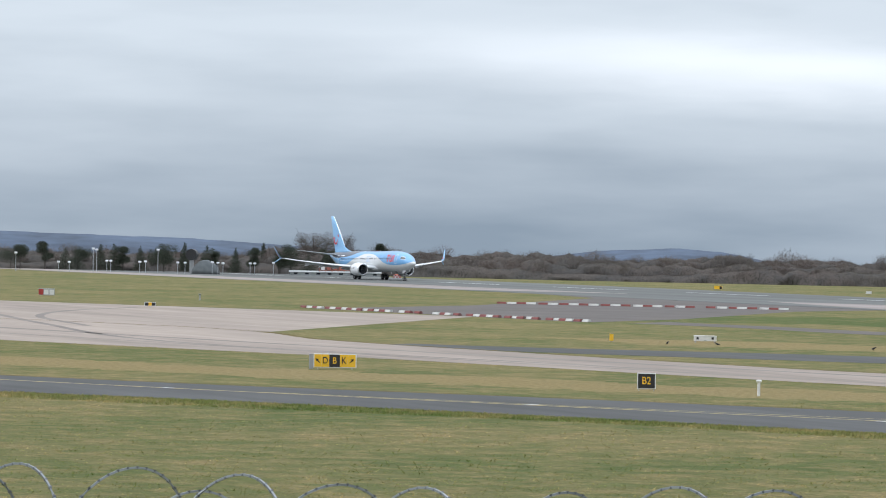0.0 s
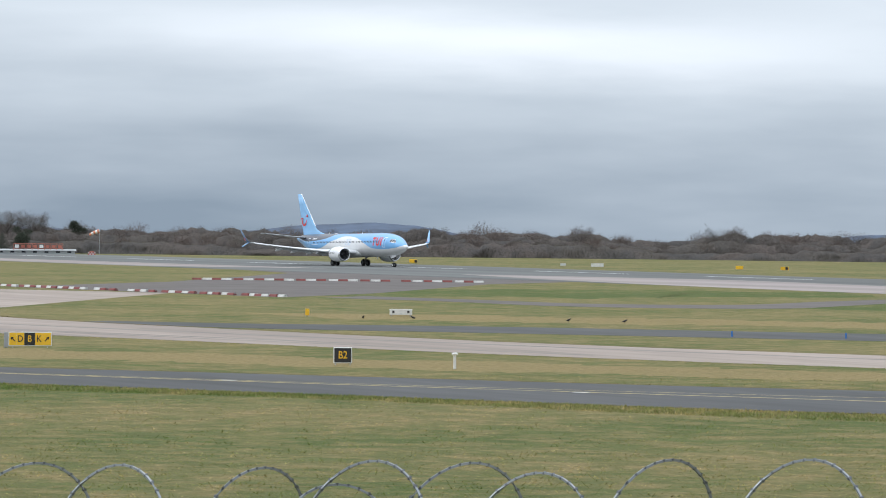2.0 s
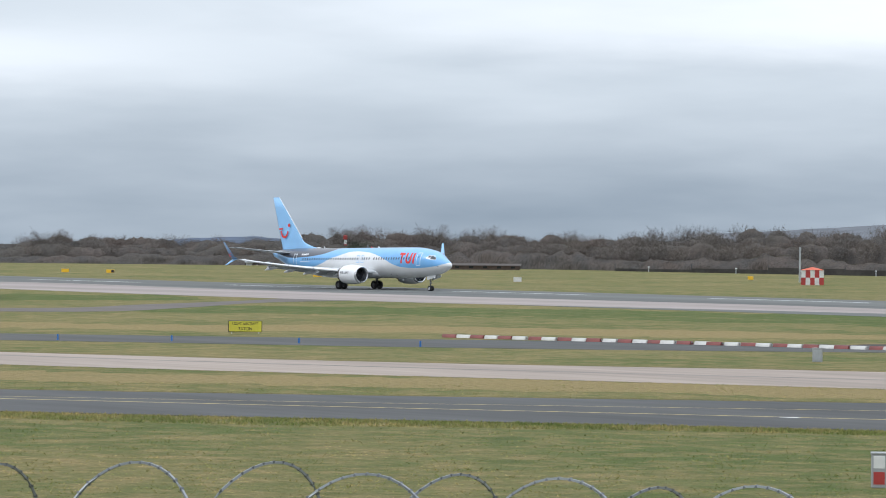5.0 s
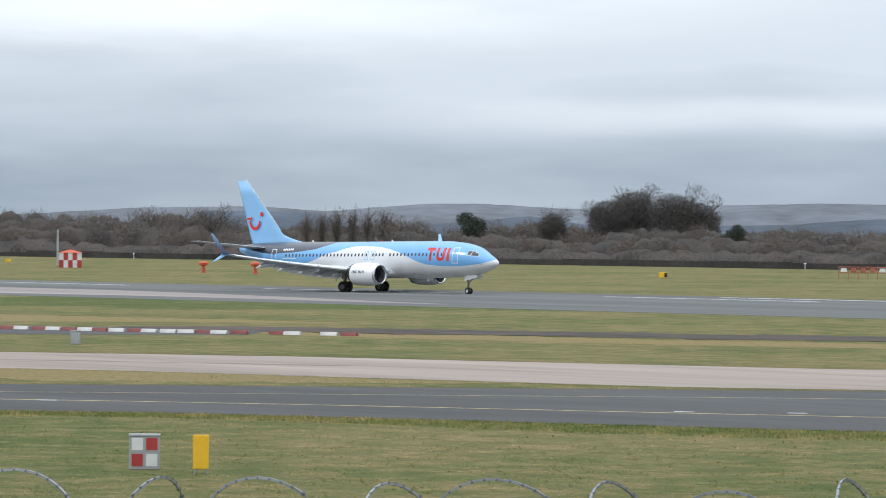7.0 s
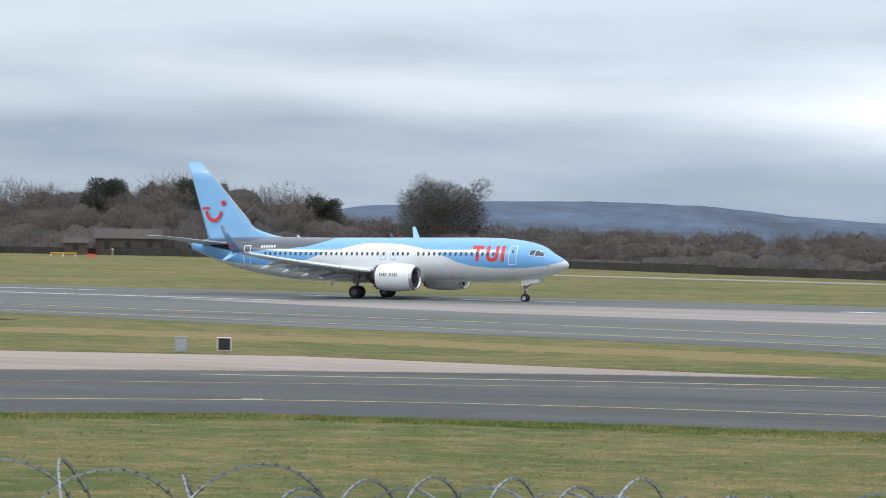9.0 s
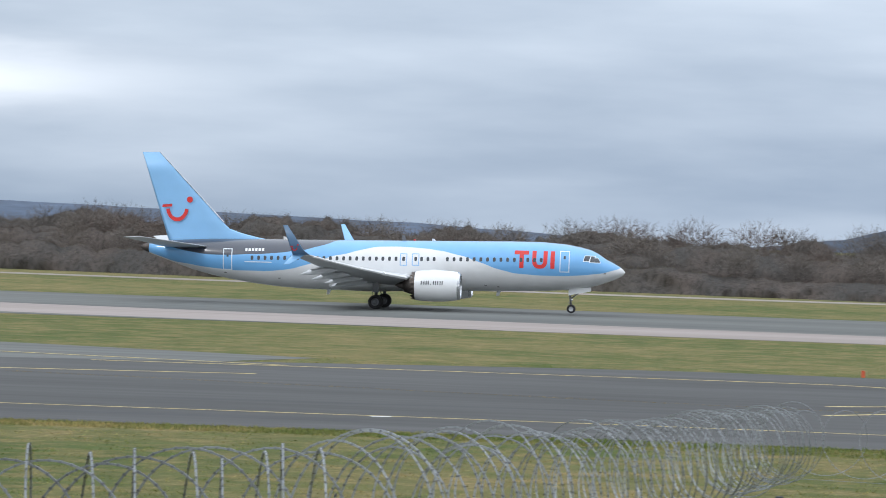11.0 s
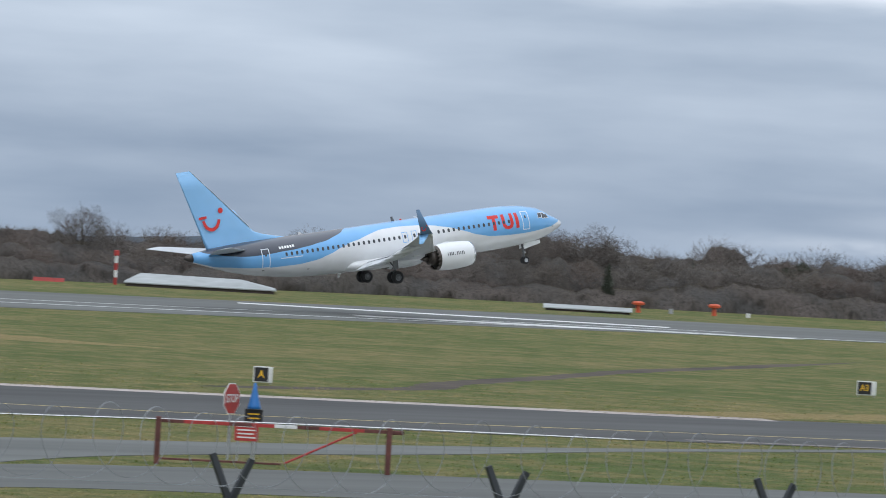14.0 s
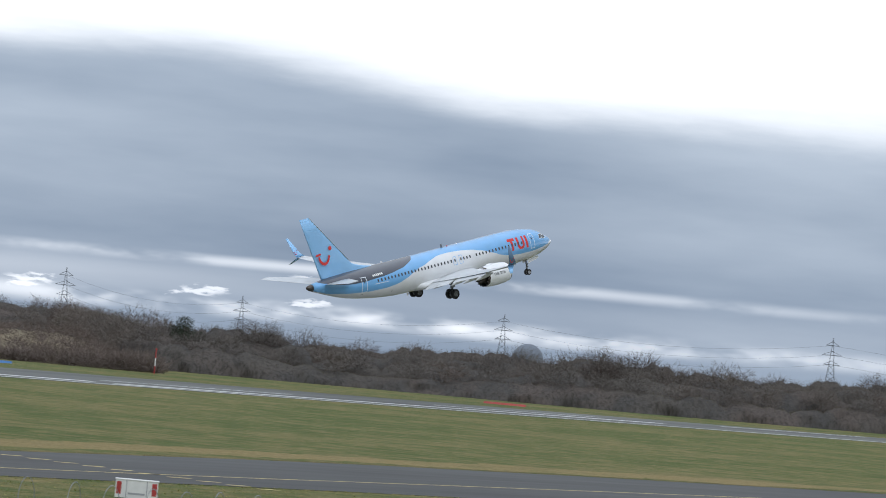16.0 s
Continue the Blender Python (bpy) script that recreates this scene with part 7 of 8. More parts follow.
def windsock(x, y, h, reach, label, swing=20, tip=0.0):
    s = place("windsock", x, y, label, "windsock")
    part("mast", add_tube(bmesh.new(), (0, 0, 0), (0, 0, h), 0.06, 0.045, 7), GALV, s)
    if tip:
        part("mast_tip", add_tube(bmesh.new(), (0, 0, h), (0, 0, tip), 0.05, sides=6), GALV, s)
        part("crossbar", add_tube(bmesh.new(), (-1.6, 0, tip), (1.6, 0, tip), 0.05, sides=6), GALV, s)
    part("ring", add_tube(bmesh.new(), (-0.03, 0, h - 0.15), (0.06, 0, h - 0.12), 0.45, 0.45, 12, False), GALV, s)
    n = 5
    o = Vector((0, 0, h - 0.15))
    for k in range(n):
        q = radians(swing * (0.5 + 0.3 * k))
        e = o + Vector((-math.cos(q), 0, -math.sin(q))) * reach / n
        part("sock_band", add_tube(bmesh.new(), o, e, 0.42 - 0.2 * k / n, 0.42 - 0.2 * (k + 1) / n, 10, False), SOCK if k % 2 == 0 or reach > 2.5 else WHITEP, s, smooth=True)
        o = e


SOCK = surface("faded_salmon_cloth", (0.70, 0.25, 0.13), 0.8, vary=0.25, scale=2)
windsock(138.2, 418.0, 6.0, 2.7, "orange windsock on a grey mast before the woods", 24, 7.05)
windsock(-820.7, 380.1, 4.9, 2.2, "small far windsock on a thin mast")


def mushroom(x, y, h, label="red mushroom-shaped aerial post"):
    m = place("aerial_post", x, y, label, "aerial", "mushroom aerials")
    part("shaft", add_tube(bmesh.new(), (0, 0, 0), (0, 0, h * 0.7), 0.28, 0.22, 10), ORANGE, m)
    bm = bmesh.new()
    loft(bm, [[(r * math.cos(q * math.tau / 14), r * math.sin(q * math.tau / 14), z * h) for q in range(14)] for r, z in ((0.3, 0.62), (0.7, 0.70), (0.72, 0.86), (0.5, 0.97), (0.1, 1.0))])
    part("cap", bm, ORANGE, m)


for a in ((-436.4, 432, 1.6), (-424.7, 430.5, 1.7), (267.5, 422.9, 1.3), (278.2, 423.4, 1.4)):
    mushroom(*a)


def aerial_array(x, y, w, h, label, paint=None):
    paint = paint or ORANGE
    s = place("aerial_array", x, y, label, "aerial")
    n = max(3, int(w / 1.2))
    for k in range(n + 1):
        q = -w / 2 + w * k / n
        part("upright", add_tube(bmesh.new(), (q, 0, 0), (q, 0, h), 0.06, sides=5), paint, s)
    for z in (h * 0.55, h):
        part("rail", add_tube(bmesh.new(), (-w / 2, 0, z), (w / 2, 0, z), 0.06, sides=5), paint, s)
    for k in range(n):
        q = -w / 2 + w * (k + 0.5) / n
        part("dipole", box((q - 0.4, -0.15, h * 0.6), (q + 0.4, 0.1, h * 0.9), 0.02), paint if k % 4 else WHITEP, s)


FADED = surface("faded_brick_red_paint", (0.40, 0.13, 0.09), 0.6, vary=0.25, scale=2)
aerial_array(-355, 480, 10.5, 1.7, "faded red landing aid aerial frame before the woods", FADED)
aerial_array(-822, 367, 10, 2.1, "far orange aerial frame above a low building", FADED)


def low_building(x, y, h, w, d, wall, roof, label, ridge=0.35, name="shed", windows=0, hip=0.0):
    b = place(name, x, y, label, "building")
    hw = h * (1 - ridge)
    part("wall", box((-w / 2, 0, -0.3), (w / 2, d, hw), 0.02), wall, b)
    bm = bmesh.new()
    e = 0.25
    ends = [(-w / 2 - e, h), (w / 2 + e, h)] if not hip else [(-w / 2 - e, hw + 0.05), (-w / 2 + hip * w * 0.4, h), (w / 2 - hip * w, h * 0.92), (w / 2 + e, hw + 0.05)]
    loft(bm, [[(q, -e, hw), (q, d / 2, z), (q, d + e, hw), (q, d + e, hw - 0.12), (q, d / 2, z - 0.14), (q, -e, hw - 0.12)] for q, z in ends])
    part("roof", bm, roof, b)
    for k in range(windows):
        q = -w / 2 + w * (k + 0.5) / windows
        part("window", box((q - 0.4, -0.03, hw * 0.35), (q + 0.4, 0.02, hw * 0.8)), GLASSP, b)
    if name == "farmhouse":
        part("chimney", box((w * 0.3, d / 2 - 0.3, h - 0.5), (w * 0.3 + 0.6, d / 2 + 0.3, h + 0.7), 0.02), wall, b)
    return b


low_building(*spot(-26.58, 480), 1.42, 16.2, 14, SLATE, ROOF, "long low white-roofed shed before the woods", 0.68, hip=0.22)
low_building(253.1, 410.5, 0.7, 9.3, 5, SLATE, ROOF, "low white roof showing over the runway edge", 0.5)
low_building(-822, 365, 1.0, 18.6, 6, ROOF, ROOF, "long low grey building by the far boundary", 0.25, windows=8)
low_building(-810.8, 480, 2.2, 8.0, 7, WALL, SLATE, "far low farm building with a brown roof", 0.6, "farmhouse")
low_building(-804.7, 492.8, 2.0, 6.5, 7, WALL, SLATE, "far low farm building with a slate roof", 0.6, "farmhouse")
low_building(-812, 521, 3.4, 10, 8, WALL, SLATE, "far brick farmhouse with a slate roof", 0.5, "farmhouse", 4)
low_building(*spot(31.3, 663), 4.0, 9.8, 7, DARK_BRICK, SLATE, "brown-roofed low house among the woods", 0.36, windows=3)
low_building(*spot(31.98, 661), 2.6, 3.4, 3, DARK_BRICK, SLATE, "small dark hut beside the low house", 0.3, windows=1)
low_building(*spot(51.3, 835), 1.2, 13.3, 5, DARK_BRICK, SLATE, "long low dark red-brown building before the woods", 0.3, windows=5)
low_building(-718, 517, 1.3, 5.7, 4, ROOF, ROOF, "pale far greenhouse under the trees", 0.5, "greenhouse")
low_building(-405, 640, 4.2, 12.6, 9, WALL, SLATE, "far brick house at the woodland edge", 0.5, "farmhouse", 4)


def container(x, y, h, w, label, a, b, stripes):
    c = place("container", x, y, label, "container")
    part("body", box((-w / 2, 0, 0.1), (w / 2, 2.4, h), 0.03), b, c)
    for k in range(stripes):
        q = -w / 2 + w * (k + 0.25) / stripes
        part("stripe", box((q, -0.02, 0.12), (q + w / stripes / 2, 0.004, h - 0.02)), a, c)
    part("door_bar", add_tube(bmesh.new(), (w * 0.42, -0.05, 0.2), (w * 0.42, -0.05, h - 0.2), 0.03, sides=5), GALV, c)
    part("base_rail", box((-w / 2, 0.02, 0), (w / 2, 2.38, 0.12)), GREYP, c)


container(300.6, 399, 2.06, 3.87, "red and white striped equipment container", RED, WHITEP, 4)
container(311.6, 408.1, 1.4, 1.5, "small blue equipment container", BLUEP, BLUEP, 2)


def intake_rig():
    x, y = spot(67.75, 888)
    g = place("training_rig", x, y, "grey hump with a black round drum beside it", "rig")
    bm = bmesh.new()
    loft(bm, [[(2.9 * math.cos(q) * f, 1.5 * math.sin(q) * f, z) for q in [k * math.tau / 16 for k in range(16)]] for f, z in ((1, 0), (0.97, 0.8), (0.8, 1.7), (0.5, 2.5), (0.15, 2.9))])
    part("hump", bm, surface("dull_grey_cover", (0.13, 0.145, 0.15), 0.8, vary=0.3, scale=1.0), g, smooth=True)
    part("drum", add_tube(bmesh.new(), (-3.0, -0.5, 3.9), (-2.6, 2.0, 3.9), 1.15, 1.15, 18), BLACK, g, "black round drum")
    part("stand", box((-3.3, 0, 0), (-2.4, 1.2, 2.9), 0.05), GREYP, g)


intake_rig()


# parked vehicles
def car(x, y, length, h, label, paint, second=None, turn=0.0, van=False):
    """A parked car, side on: body, cabin glass, wheels and marks."""
    c = place("car", x, y, label, "car", "", bearing_of(x, y) + turn)
    s, w = length / 4.2, 0.85
    k = h / 1.55
    prof = [(-2.1, 0.35), (-2.08, 0.72), (-1.75, 0.88), (-1.2, 0.98), (-0.72, 1.46), (-0.4, 1.55), (1.55 if van else 1.3, 1.55), (2.02 if van else 1.85, 1.0), (2.1, 0.85), (2.1, 0.35)]
    bm = bmesh.new()
    loft(bm, [[(px * s, q, pz * k) for px, pz in prof] if abs(q) < 0.83 else [(px * s * 0.985, q, min(pz, 1.5) * k) for px, pz in prof] for q in (-w, -w + 0.05, w - 0.05, w)])
    part("body", bm, paint, c)
    for side in (-1, 1):
        for poly in ([(-1.02, 1.02), (-0.62, 1.42), (0.1, 1.42), (0.1, 1.02)], [(0.2, 1.02), (0.2, 1.42), (0.95, 1.42), (0.95, 1.02)], [(1.05, 1.02), (1.05, 1.42), (1.4, 1.42), (1.62, 1.02)]):
            b2 = bmesh.new()
            b2.faces.new([b2.verts.new((px * s, side * (w + 0.006), pz * k)) for px, pz in poly])
            part("window", b2, GLASSP, c)
        for px in (-1.32, 1.3):
            wh = part("wheel", add_tube(bmesh.new(), (px * s, side * (w - 0.2), 0.33), (px * s, side * (w + 0.02), 0.33), 0.33, sides=16), P_TYRE, c)
            part("rim", add_tube(bmesh.new(), (px * s, side * (w + 0.02), 0.33), (px * s, side * (w + 0.03), 0.33), 0.19, sides=12), P_RIM, wh)
        if second:
            for q in range(6):
                for r in range(2):
                    if (q + r) % 2 == 0:
                        a, b = -1.75 + q * 0.6, -1.75 + (q + 1) * 0.6
                        part("marking", box((a * s, side * (w + 0.004) - 0.004, (0.5 + 0.2 * r) * k), (b * s, side * (w + 0.004) + 0.004, (0.7 + 0.2 * r) * k)), second, c)
    part("windscreen", loft(bmesh.new(), [[(-1.18 * s - 0.01, -0.7, 1.02 * k), (-1.18 * s - 0.01, 0.7, 1.02 * k)], [(-0.75 * s - 0.01, -0.65, 1.46 * k), (-0.75 * s - 0.01, 0.65, 1.46 * k)]], False, (False, False)), GLASSP, c)
    for side in (-0.6, 0.6):
        part("headlight", box((-2.09 * s - 0.02, side - 0.16, 0.66 * k), (-2.0 * s, side + 0.16, 0.8 * k), 0.02), LAMPW, c)
    if second:
        part("light_bar", box((-0.15, -0.6, 1.55 * k), (0.2, 0.6, 1.68 * k), 0.03), ORANGE, c)


CAR_YELLOW = surface("bright_yellow_car_paint", (0.78, 0.60, 0.03), 0.3, vary=0.04, coat=0.4)
car(-145.6, 435.5, 4.4, 1.6, "yellow airfield operations car with red chequers", CAR_YELLOW, RED, 8.0, True)
# low coloured bars stand in for a red and a blue parked car
long_barrier(200.2, 437.2, 3.4, 0.42, RED, RED, "low red bar standing in for a parked car before the woods")
long_barrier(332.5, 401.2, 2.8, 0.28, BLUEP, BLUEP, "low blue bar standing in for a parked car by the radar site")


# small white lamps along the perimeter fence
for az in (29.36, 27.92, 37.43, 35.08, 33.86, 49.16, 48.02, 46.2, 31.5):
    slim_post(*spot(az, shape_of(az, WOOD_FAR) - 6), 1.0, 0.2, "short white lamp on a post along the fence", GALV, "lamp", "fence lamps", LAMPW, "fence_lamp")
striped_mast(*spot(53.13, 892), 5.3, 0.3, 6, "red and white striped mast rising from the woods", "lamp")


# lamps along the far taxiway
def lamp_post(x, y, h):
    p = place("lamp_post", x, y, "slim grey lamp post with a white head", "lamp", "lamp posts")
    part("pole", add_tube(bmesh.new(), (0, 0, 0), (0, 0, h), 0.07, 0.05, 6), GALV, p)
    part("head", box((-0.32, -0.3, h - 0.12), (0.32, 0.3, h + 0.26), 0.1), LAMPW, p)


for px, h in ((30, 3.6), (105, 1.9), (124, 1.9), (166, 4.7), (172, 4.5), (190, 2.3), (197, 2.3), (248, 2.2), (258, 2.3), (280, 4.7), (315, 2.2), (328, 2.2), (376, 2.4), (386, 2.3), (443, 2.3), (451, 2.3), (484, 2.5), (395, 2.2)):
    lamp_post(*spot(64.65 - (px - 784) / 135.3, 885), h)


# far pylons with their wires, and the dome behind the woods
PYLON_STEEL = surface("dull_pylon_steel", (0.115, 0.125, 0.145), 0.7, vary=0.2, scale=0.5)


def pylon(az, d, h):
    x, y = spot(az, d)
    z0 = ground_height(d)
    p = place("pylon", x, y, "far grey lattice electricity pylon behind the woods", "pylon", "pylons", None, z0)
    bm = bmesh.new()
    top = h
    for sx in (-1, 1):
        for sy in (-1, 1):
            add_tube(bm, (sx * 0.11 * h, sy * 0.11 * h, 0), (sx * 0.03 * h, sy * 0.03 * h, 0.66 * h), 0.16, 0.14, 4)
            add_tube(bm, (sx * 0.03 * h, sy * 0.03 * h, 0.66 * h), (0, 0, top), 0.14, 0.1, 4)
    for k in range(9):
        a, b = 0.66 * h * k / 9, 0.66 * h * (k + 1) / 9
        wa, wb = 0.11 * h - 0.08 * h * k / 9, 0.11 * h - 0.08 * h * (k + 1) / 9
        for sy in (-1, 1):
            add_tube(bm, (-wa, sy * wa, a), (wb, sy * wb, b), 0.07, sides=3)
            add_tube(bm, (wa, sy * wa, a), (-wb, sy * wb, b), 0.07, sides=3)
    part("lattice", bm, PYLON_STEEL, p)
    for z, w in ((0.66, 0.10), (0.78, 0.125), (0.90, 0.085)):
        bm = bmesh.new()
        for s in (-1, 1):
            add_tube(bm, (0, 0, z * h), (s * w * h, 0, z * h), 0.14, 0.08, 4)
            add_tube(bm, (0, 0, (z + 0.05) * h), (s * w * h, 0, z * h), 0.1, 0.08, 4)
        part("cross_arm", bm, PYLON_STEEL, p)
    return [Vector((x, y, z0 + z * h)) for z in (0.66, 0.78, 0.90)]


def power_line():
    ends = [pylon(az, d, h) for az, d, h in ((-40.4, 1450, 27), (-42.72, 1500, 24), (-46.15, 1420, 24), (-50.45, 1380, 25), (-57, 1400, 26))]
    for k, (a, b) in enumerate(zip(ends, ends[1:])):
        for p, q in zip(a, b):
            line = [p.lerp(q, j / 8) - Vector((0, 0, 16.0 * j / 8 * (1 - j / 8))) for j in range(9)]
            bm = loft(bmesh.new(), [[c + Vector((0, 0, 0.03)), c + Vector((0.027, 0, -0.02)), c + Vector((-0.027, 0, -0.02))] for c in line])
            tagged(mesh_object("power_cable", bm, PYLON_STEEL), "sagging electricity cable between far pylons", "cable", "power cables")


power_line()


def radome():
    x, y = spot(-46.5, 1250)
    d = place("radome", x, y, "far grey panelled dome rising behind the woods", "dome", "", None, 0.0)
    bm = bmesh.new()
    bmesh.ops.create_icosphere(bm, subdivisions=3, radius=4.6)
    for v in bm.verts:
        v.co.z += 2.2
    part("shell", bm, STONE, d)
    part("drum", add_tube(bmesh.new(), (0, 0, -7), (0, 0, 1.0), 4.2, 4.2, 20), STONE, d)


radome()


def mound():
    """A grassy brown bank before the woods, with a flat top."""
    bm = bmesh.new()
    rows = []
    for k in range(61):
        t = k / 60
        az = -36.2 - 5.2 * t
        h = 2.95 * min(1, t / 0.22, (1 - t) / 0.2) * (0.97 + 0.16 * noise.noise((t * 9, 0, 0)))
        row = []
        for d, f in ((545, -0.03), (556, 0.22), (575, 0.5), (600, 0.8), (625, 1.0), (660, 1.0), (690, 0.9), (720, -0.05)):
            x, y = spot(az, d + 5 * noise.noise((t * 14, f, 4)))
            row.append(bm.verts.new((x, y, h * f + 0.2 * noise.noise((t * 30, d * 0.1, 2)) * (0 < f < 1))))
        rows.append(row)
    for a, b in zip(rows, rows[1:]):
        for k in range(7):
            bm.faces.new((a[k], b[k], b[k + 1], a[k + 1]))
    bmesh.ops.recalc_face_normals(bm, faces=bm.faces)
    tagged(mesh_object("mound", bm, HAY, smooth=True), "brown grassy earth bank before the woods", "bank", kind="structure")


mound()


def bank_scrub():
    """Bramble and bare scrub scattered over the bank."""
    rng = np.random.default_rng(23)
    pts = []
    for k in range(1100):
        t = rng.random() ** 0.7
        az, d = -36.3 - 5.4 * t, 546 + 110 * rng.random() ** 3.0
        h = (0.4 + 0.9 * rng.random()) * (0.6 + 1.5 * t * t)
        x, y = spot(az, d)
        rise = 2.9 * min(1.0, t / 0.22, max(0.0, (1 - t) / 0.2)) * min(1.0, max(0.0, (d - 545) / 80))
        pts.append(blades(rng, 70, np.array((x, y, rise + h * 0.4)), np.array((h * 1.2, h * 1.2, h * 0.5)), h * 0.4, 0.035))
    tagged(triangles_object("bank_scrub", np.concatenate(pts), TWIGS_RED), "reddish-brown scrub growing over the earth bank", "scrub", kind="stuff")


bank_scrub()


FENCE_MESH = surface("dark_fence_mesh", (0.040, 0.037, 0.034), 0.95, vary=0.4, scale=1.2)


def boundary_fence():
    """The dark perimeter fence at the foot of the woods."""
    pts = [spot(az, shape_of(az, WOOD_FAR) - 4) for az in [49.6 - 1.0 * k for k in range(37)]]
    f = tagged(new("perimeter_fence"), "dark perimeter fence at the foot of the woods", "fence")
    for k, (p, q) in enumerate(zip(pts, pts[1:])):
        d = Vector(q) - Vector(p)
        bm = bmesh.new()
        nrm = Vector((-d.y, d.x)).normalized() * 0.04
        add_box(bm, (-d.length / 2, -0.04, 0.0), (d.length / 2, 0.04, (1.05 + 0.3 * noise.noise((k * 0.7, 2.0, 0.0))) * min(1.0, (38 - k) / 9, (k + 2) / 4)))
        m = pose((p[0] + q[0]) / 2, (p[1] + q[1]) / 2, 0, 0, 0, math.degrees(math.atan2(d.y, d.x)))
        bmesh.ops.transform(bm, matrix=m, verts=bm.verts)
        part("panel", bm, FENCE_MESH, f)
    for p in pts:
        part("post", add_tube(bmesh.new(), (*p, 0), (*p, 1.6), 0.07, sides=5), DARKP, f)


boundary_fence()


# gates, stop sign and cone
def swing_gate(a, b, h, label, brace=1):
    a, b = Vector(a), Vector(b)
    d = b - a
    w = d.length
    g = place("swing_gate", (a.x + b.x) / 2, (a.y + b.y) / 2, label, "gate", "gates", math.degrees(math.atan2(d.y, d.x)))
    for k in (-1, 1):
        part("post", box((k * w / 2 - 0.09, -0.09, -0.05), (k * w / 2 + 0.09, 0.09, h + 0.08), 0.02), RUST, g)
    n = 10
    for k in range(n):
        x0, x1 = -w / 2 + 0.1 + (w - 0.2) * k / n, -w / 2 + 0.1 + (w - 0.2) * (k + 1) / n
        part("top_rail", box((x0, -0.045, h - 0.12), (x1, 0.045, h), 0.008), (RUST, RED, RED, RUST, RED, WHITEP)[k % 6], g)
    part("bottom_rail", box((-w / 2 + 0.1, -0.035, h * 0.10), (w * (0.5 if brace > 0 else 0.05) - 0.1, 0.035, h * 0.10 + 0.07), 0.008), RUST, g)
    if brace > 0:
        part("brace", add_tube(bmesh.new(), (-w * 0.36, 0, h - 0.12), (-w * 0.06, 0, h * 0.14), 0.04, sides=6), RED, g)
        part("upright", box((w * 0.24, -0.04, h * 0.12), (w * 0.24 + 0.1, 0.04, h - 0.05), 0.008), RUST, g)
    else:
        part("brace", add_tube(bmesh.new(), (w * 0.36, 0, h - 0.12), (w * 0.05, 0, h * 0.14), 0.04, sides=6), RED, g)
        part("counterweight", box((w / 2 + 0.05, -0.06, h - 0.14), (w / 2 + 0.5, 0.06, h + 0.0), 0.02), RUST, g)
    return g


swing_gate((39.3, 130.3), (46.0, 134.7), 1.3, "rusty red and white tubular swing gate")
swing_gate((66.2, 134.9), (73.6, 131.9), 1.55, "rusty red tubular gate across the service road", -1)


def stop_sign(x, y):
    s = place("stop_sign", x, y, "red octagonal stop sign on a grey post", "sign", "", bearing_of(x, y) + 61)
    part("post", add_tube(bmesh.new(), (0, 0.05, 0), (0, 0.05, 2.6), 0.04, sides=7), GALV, s)
    for r, yy, mt, nm in ((0.60, 0.0, WHITEP, "rim"), (0.56, -0.012, RED, "plate")):
        bm = bmesh.new()
        loft(bm, [[(r * math.cos(math.tau * (k + 0.5) / 8), q, 2.16 + r * math.sin(math.tau * (k + 0.5) / 8)) for k in range(8)] for q in (yy, yy + 0.02)])
        part(nm, bm, mt, s)
    lettering("STOP", 0.42, 0, 2.16, -0.018, WHITEP, s)


def notice(x, y):
    s = place("red_notice", x, y, "red notice board with pale lines on posts", "sign")
    p = part("board", box((-0.42, -0.02, 0.72), (0.42, 0.01, 1.36), 0.005), RED, s)
    for k in range(4):
        part("text_bar", box((-0.33, -0.028, 0.82 + 0.13 * k), (0.33 - 0.08 * (k % 2), -0.018, 0.87 + 0.13 * k)), WHITEP, p)
    for k in (-0.3, 0.3):
        part("post", add_tube(bmesh.new(), (k, 0.04, 0), (k, 0.04, 1.3), 0.03, sides=6), GALV, s)


def cone_sign(x, y):
    s = place("blue_cone_sign", x, y, "blue cone-shaped marker on a post with dark plate", "sign")
    part("post", add_tube(bmesh.new(), (0, 0.05, 0), (0, 0.05, 1.9), 0.035, sides=7), GALV, s)
    bm = bmesh.new()
    loft(bm, [[(r * math.cos(q * math.tau / 14), r * math.sin(q * math.tau / 14), z) for q in range(14)] for r, z in ((0.25, 1.84), (0.22, 1.95), (0.09, 2.5), (0.04, 2.76))])
    part("cone", bm, BLUEP, s, smooth=True)
    p = part("plate", box((-0.32, -0.02, 1.38), (0.32, 0.01, 1.82), 0.005), BLACK, s, "black plate with yellow bars")
    for k in range(2):
        part("text_bar", box((-0.2, -0.026, 1.48 + 0.15 * k), (0.2, -0.018, 1.53 + 0.15 * k)), YELLOW, p)


stop_sign(70.6, 138.1)
cone_sign(71.4, 137.9)
notice(70.9, 137.4)


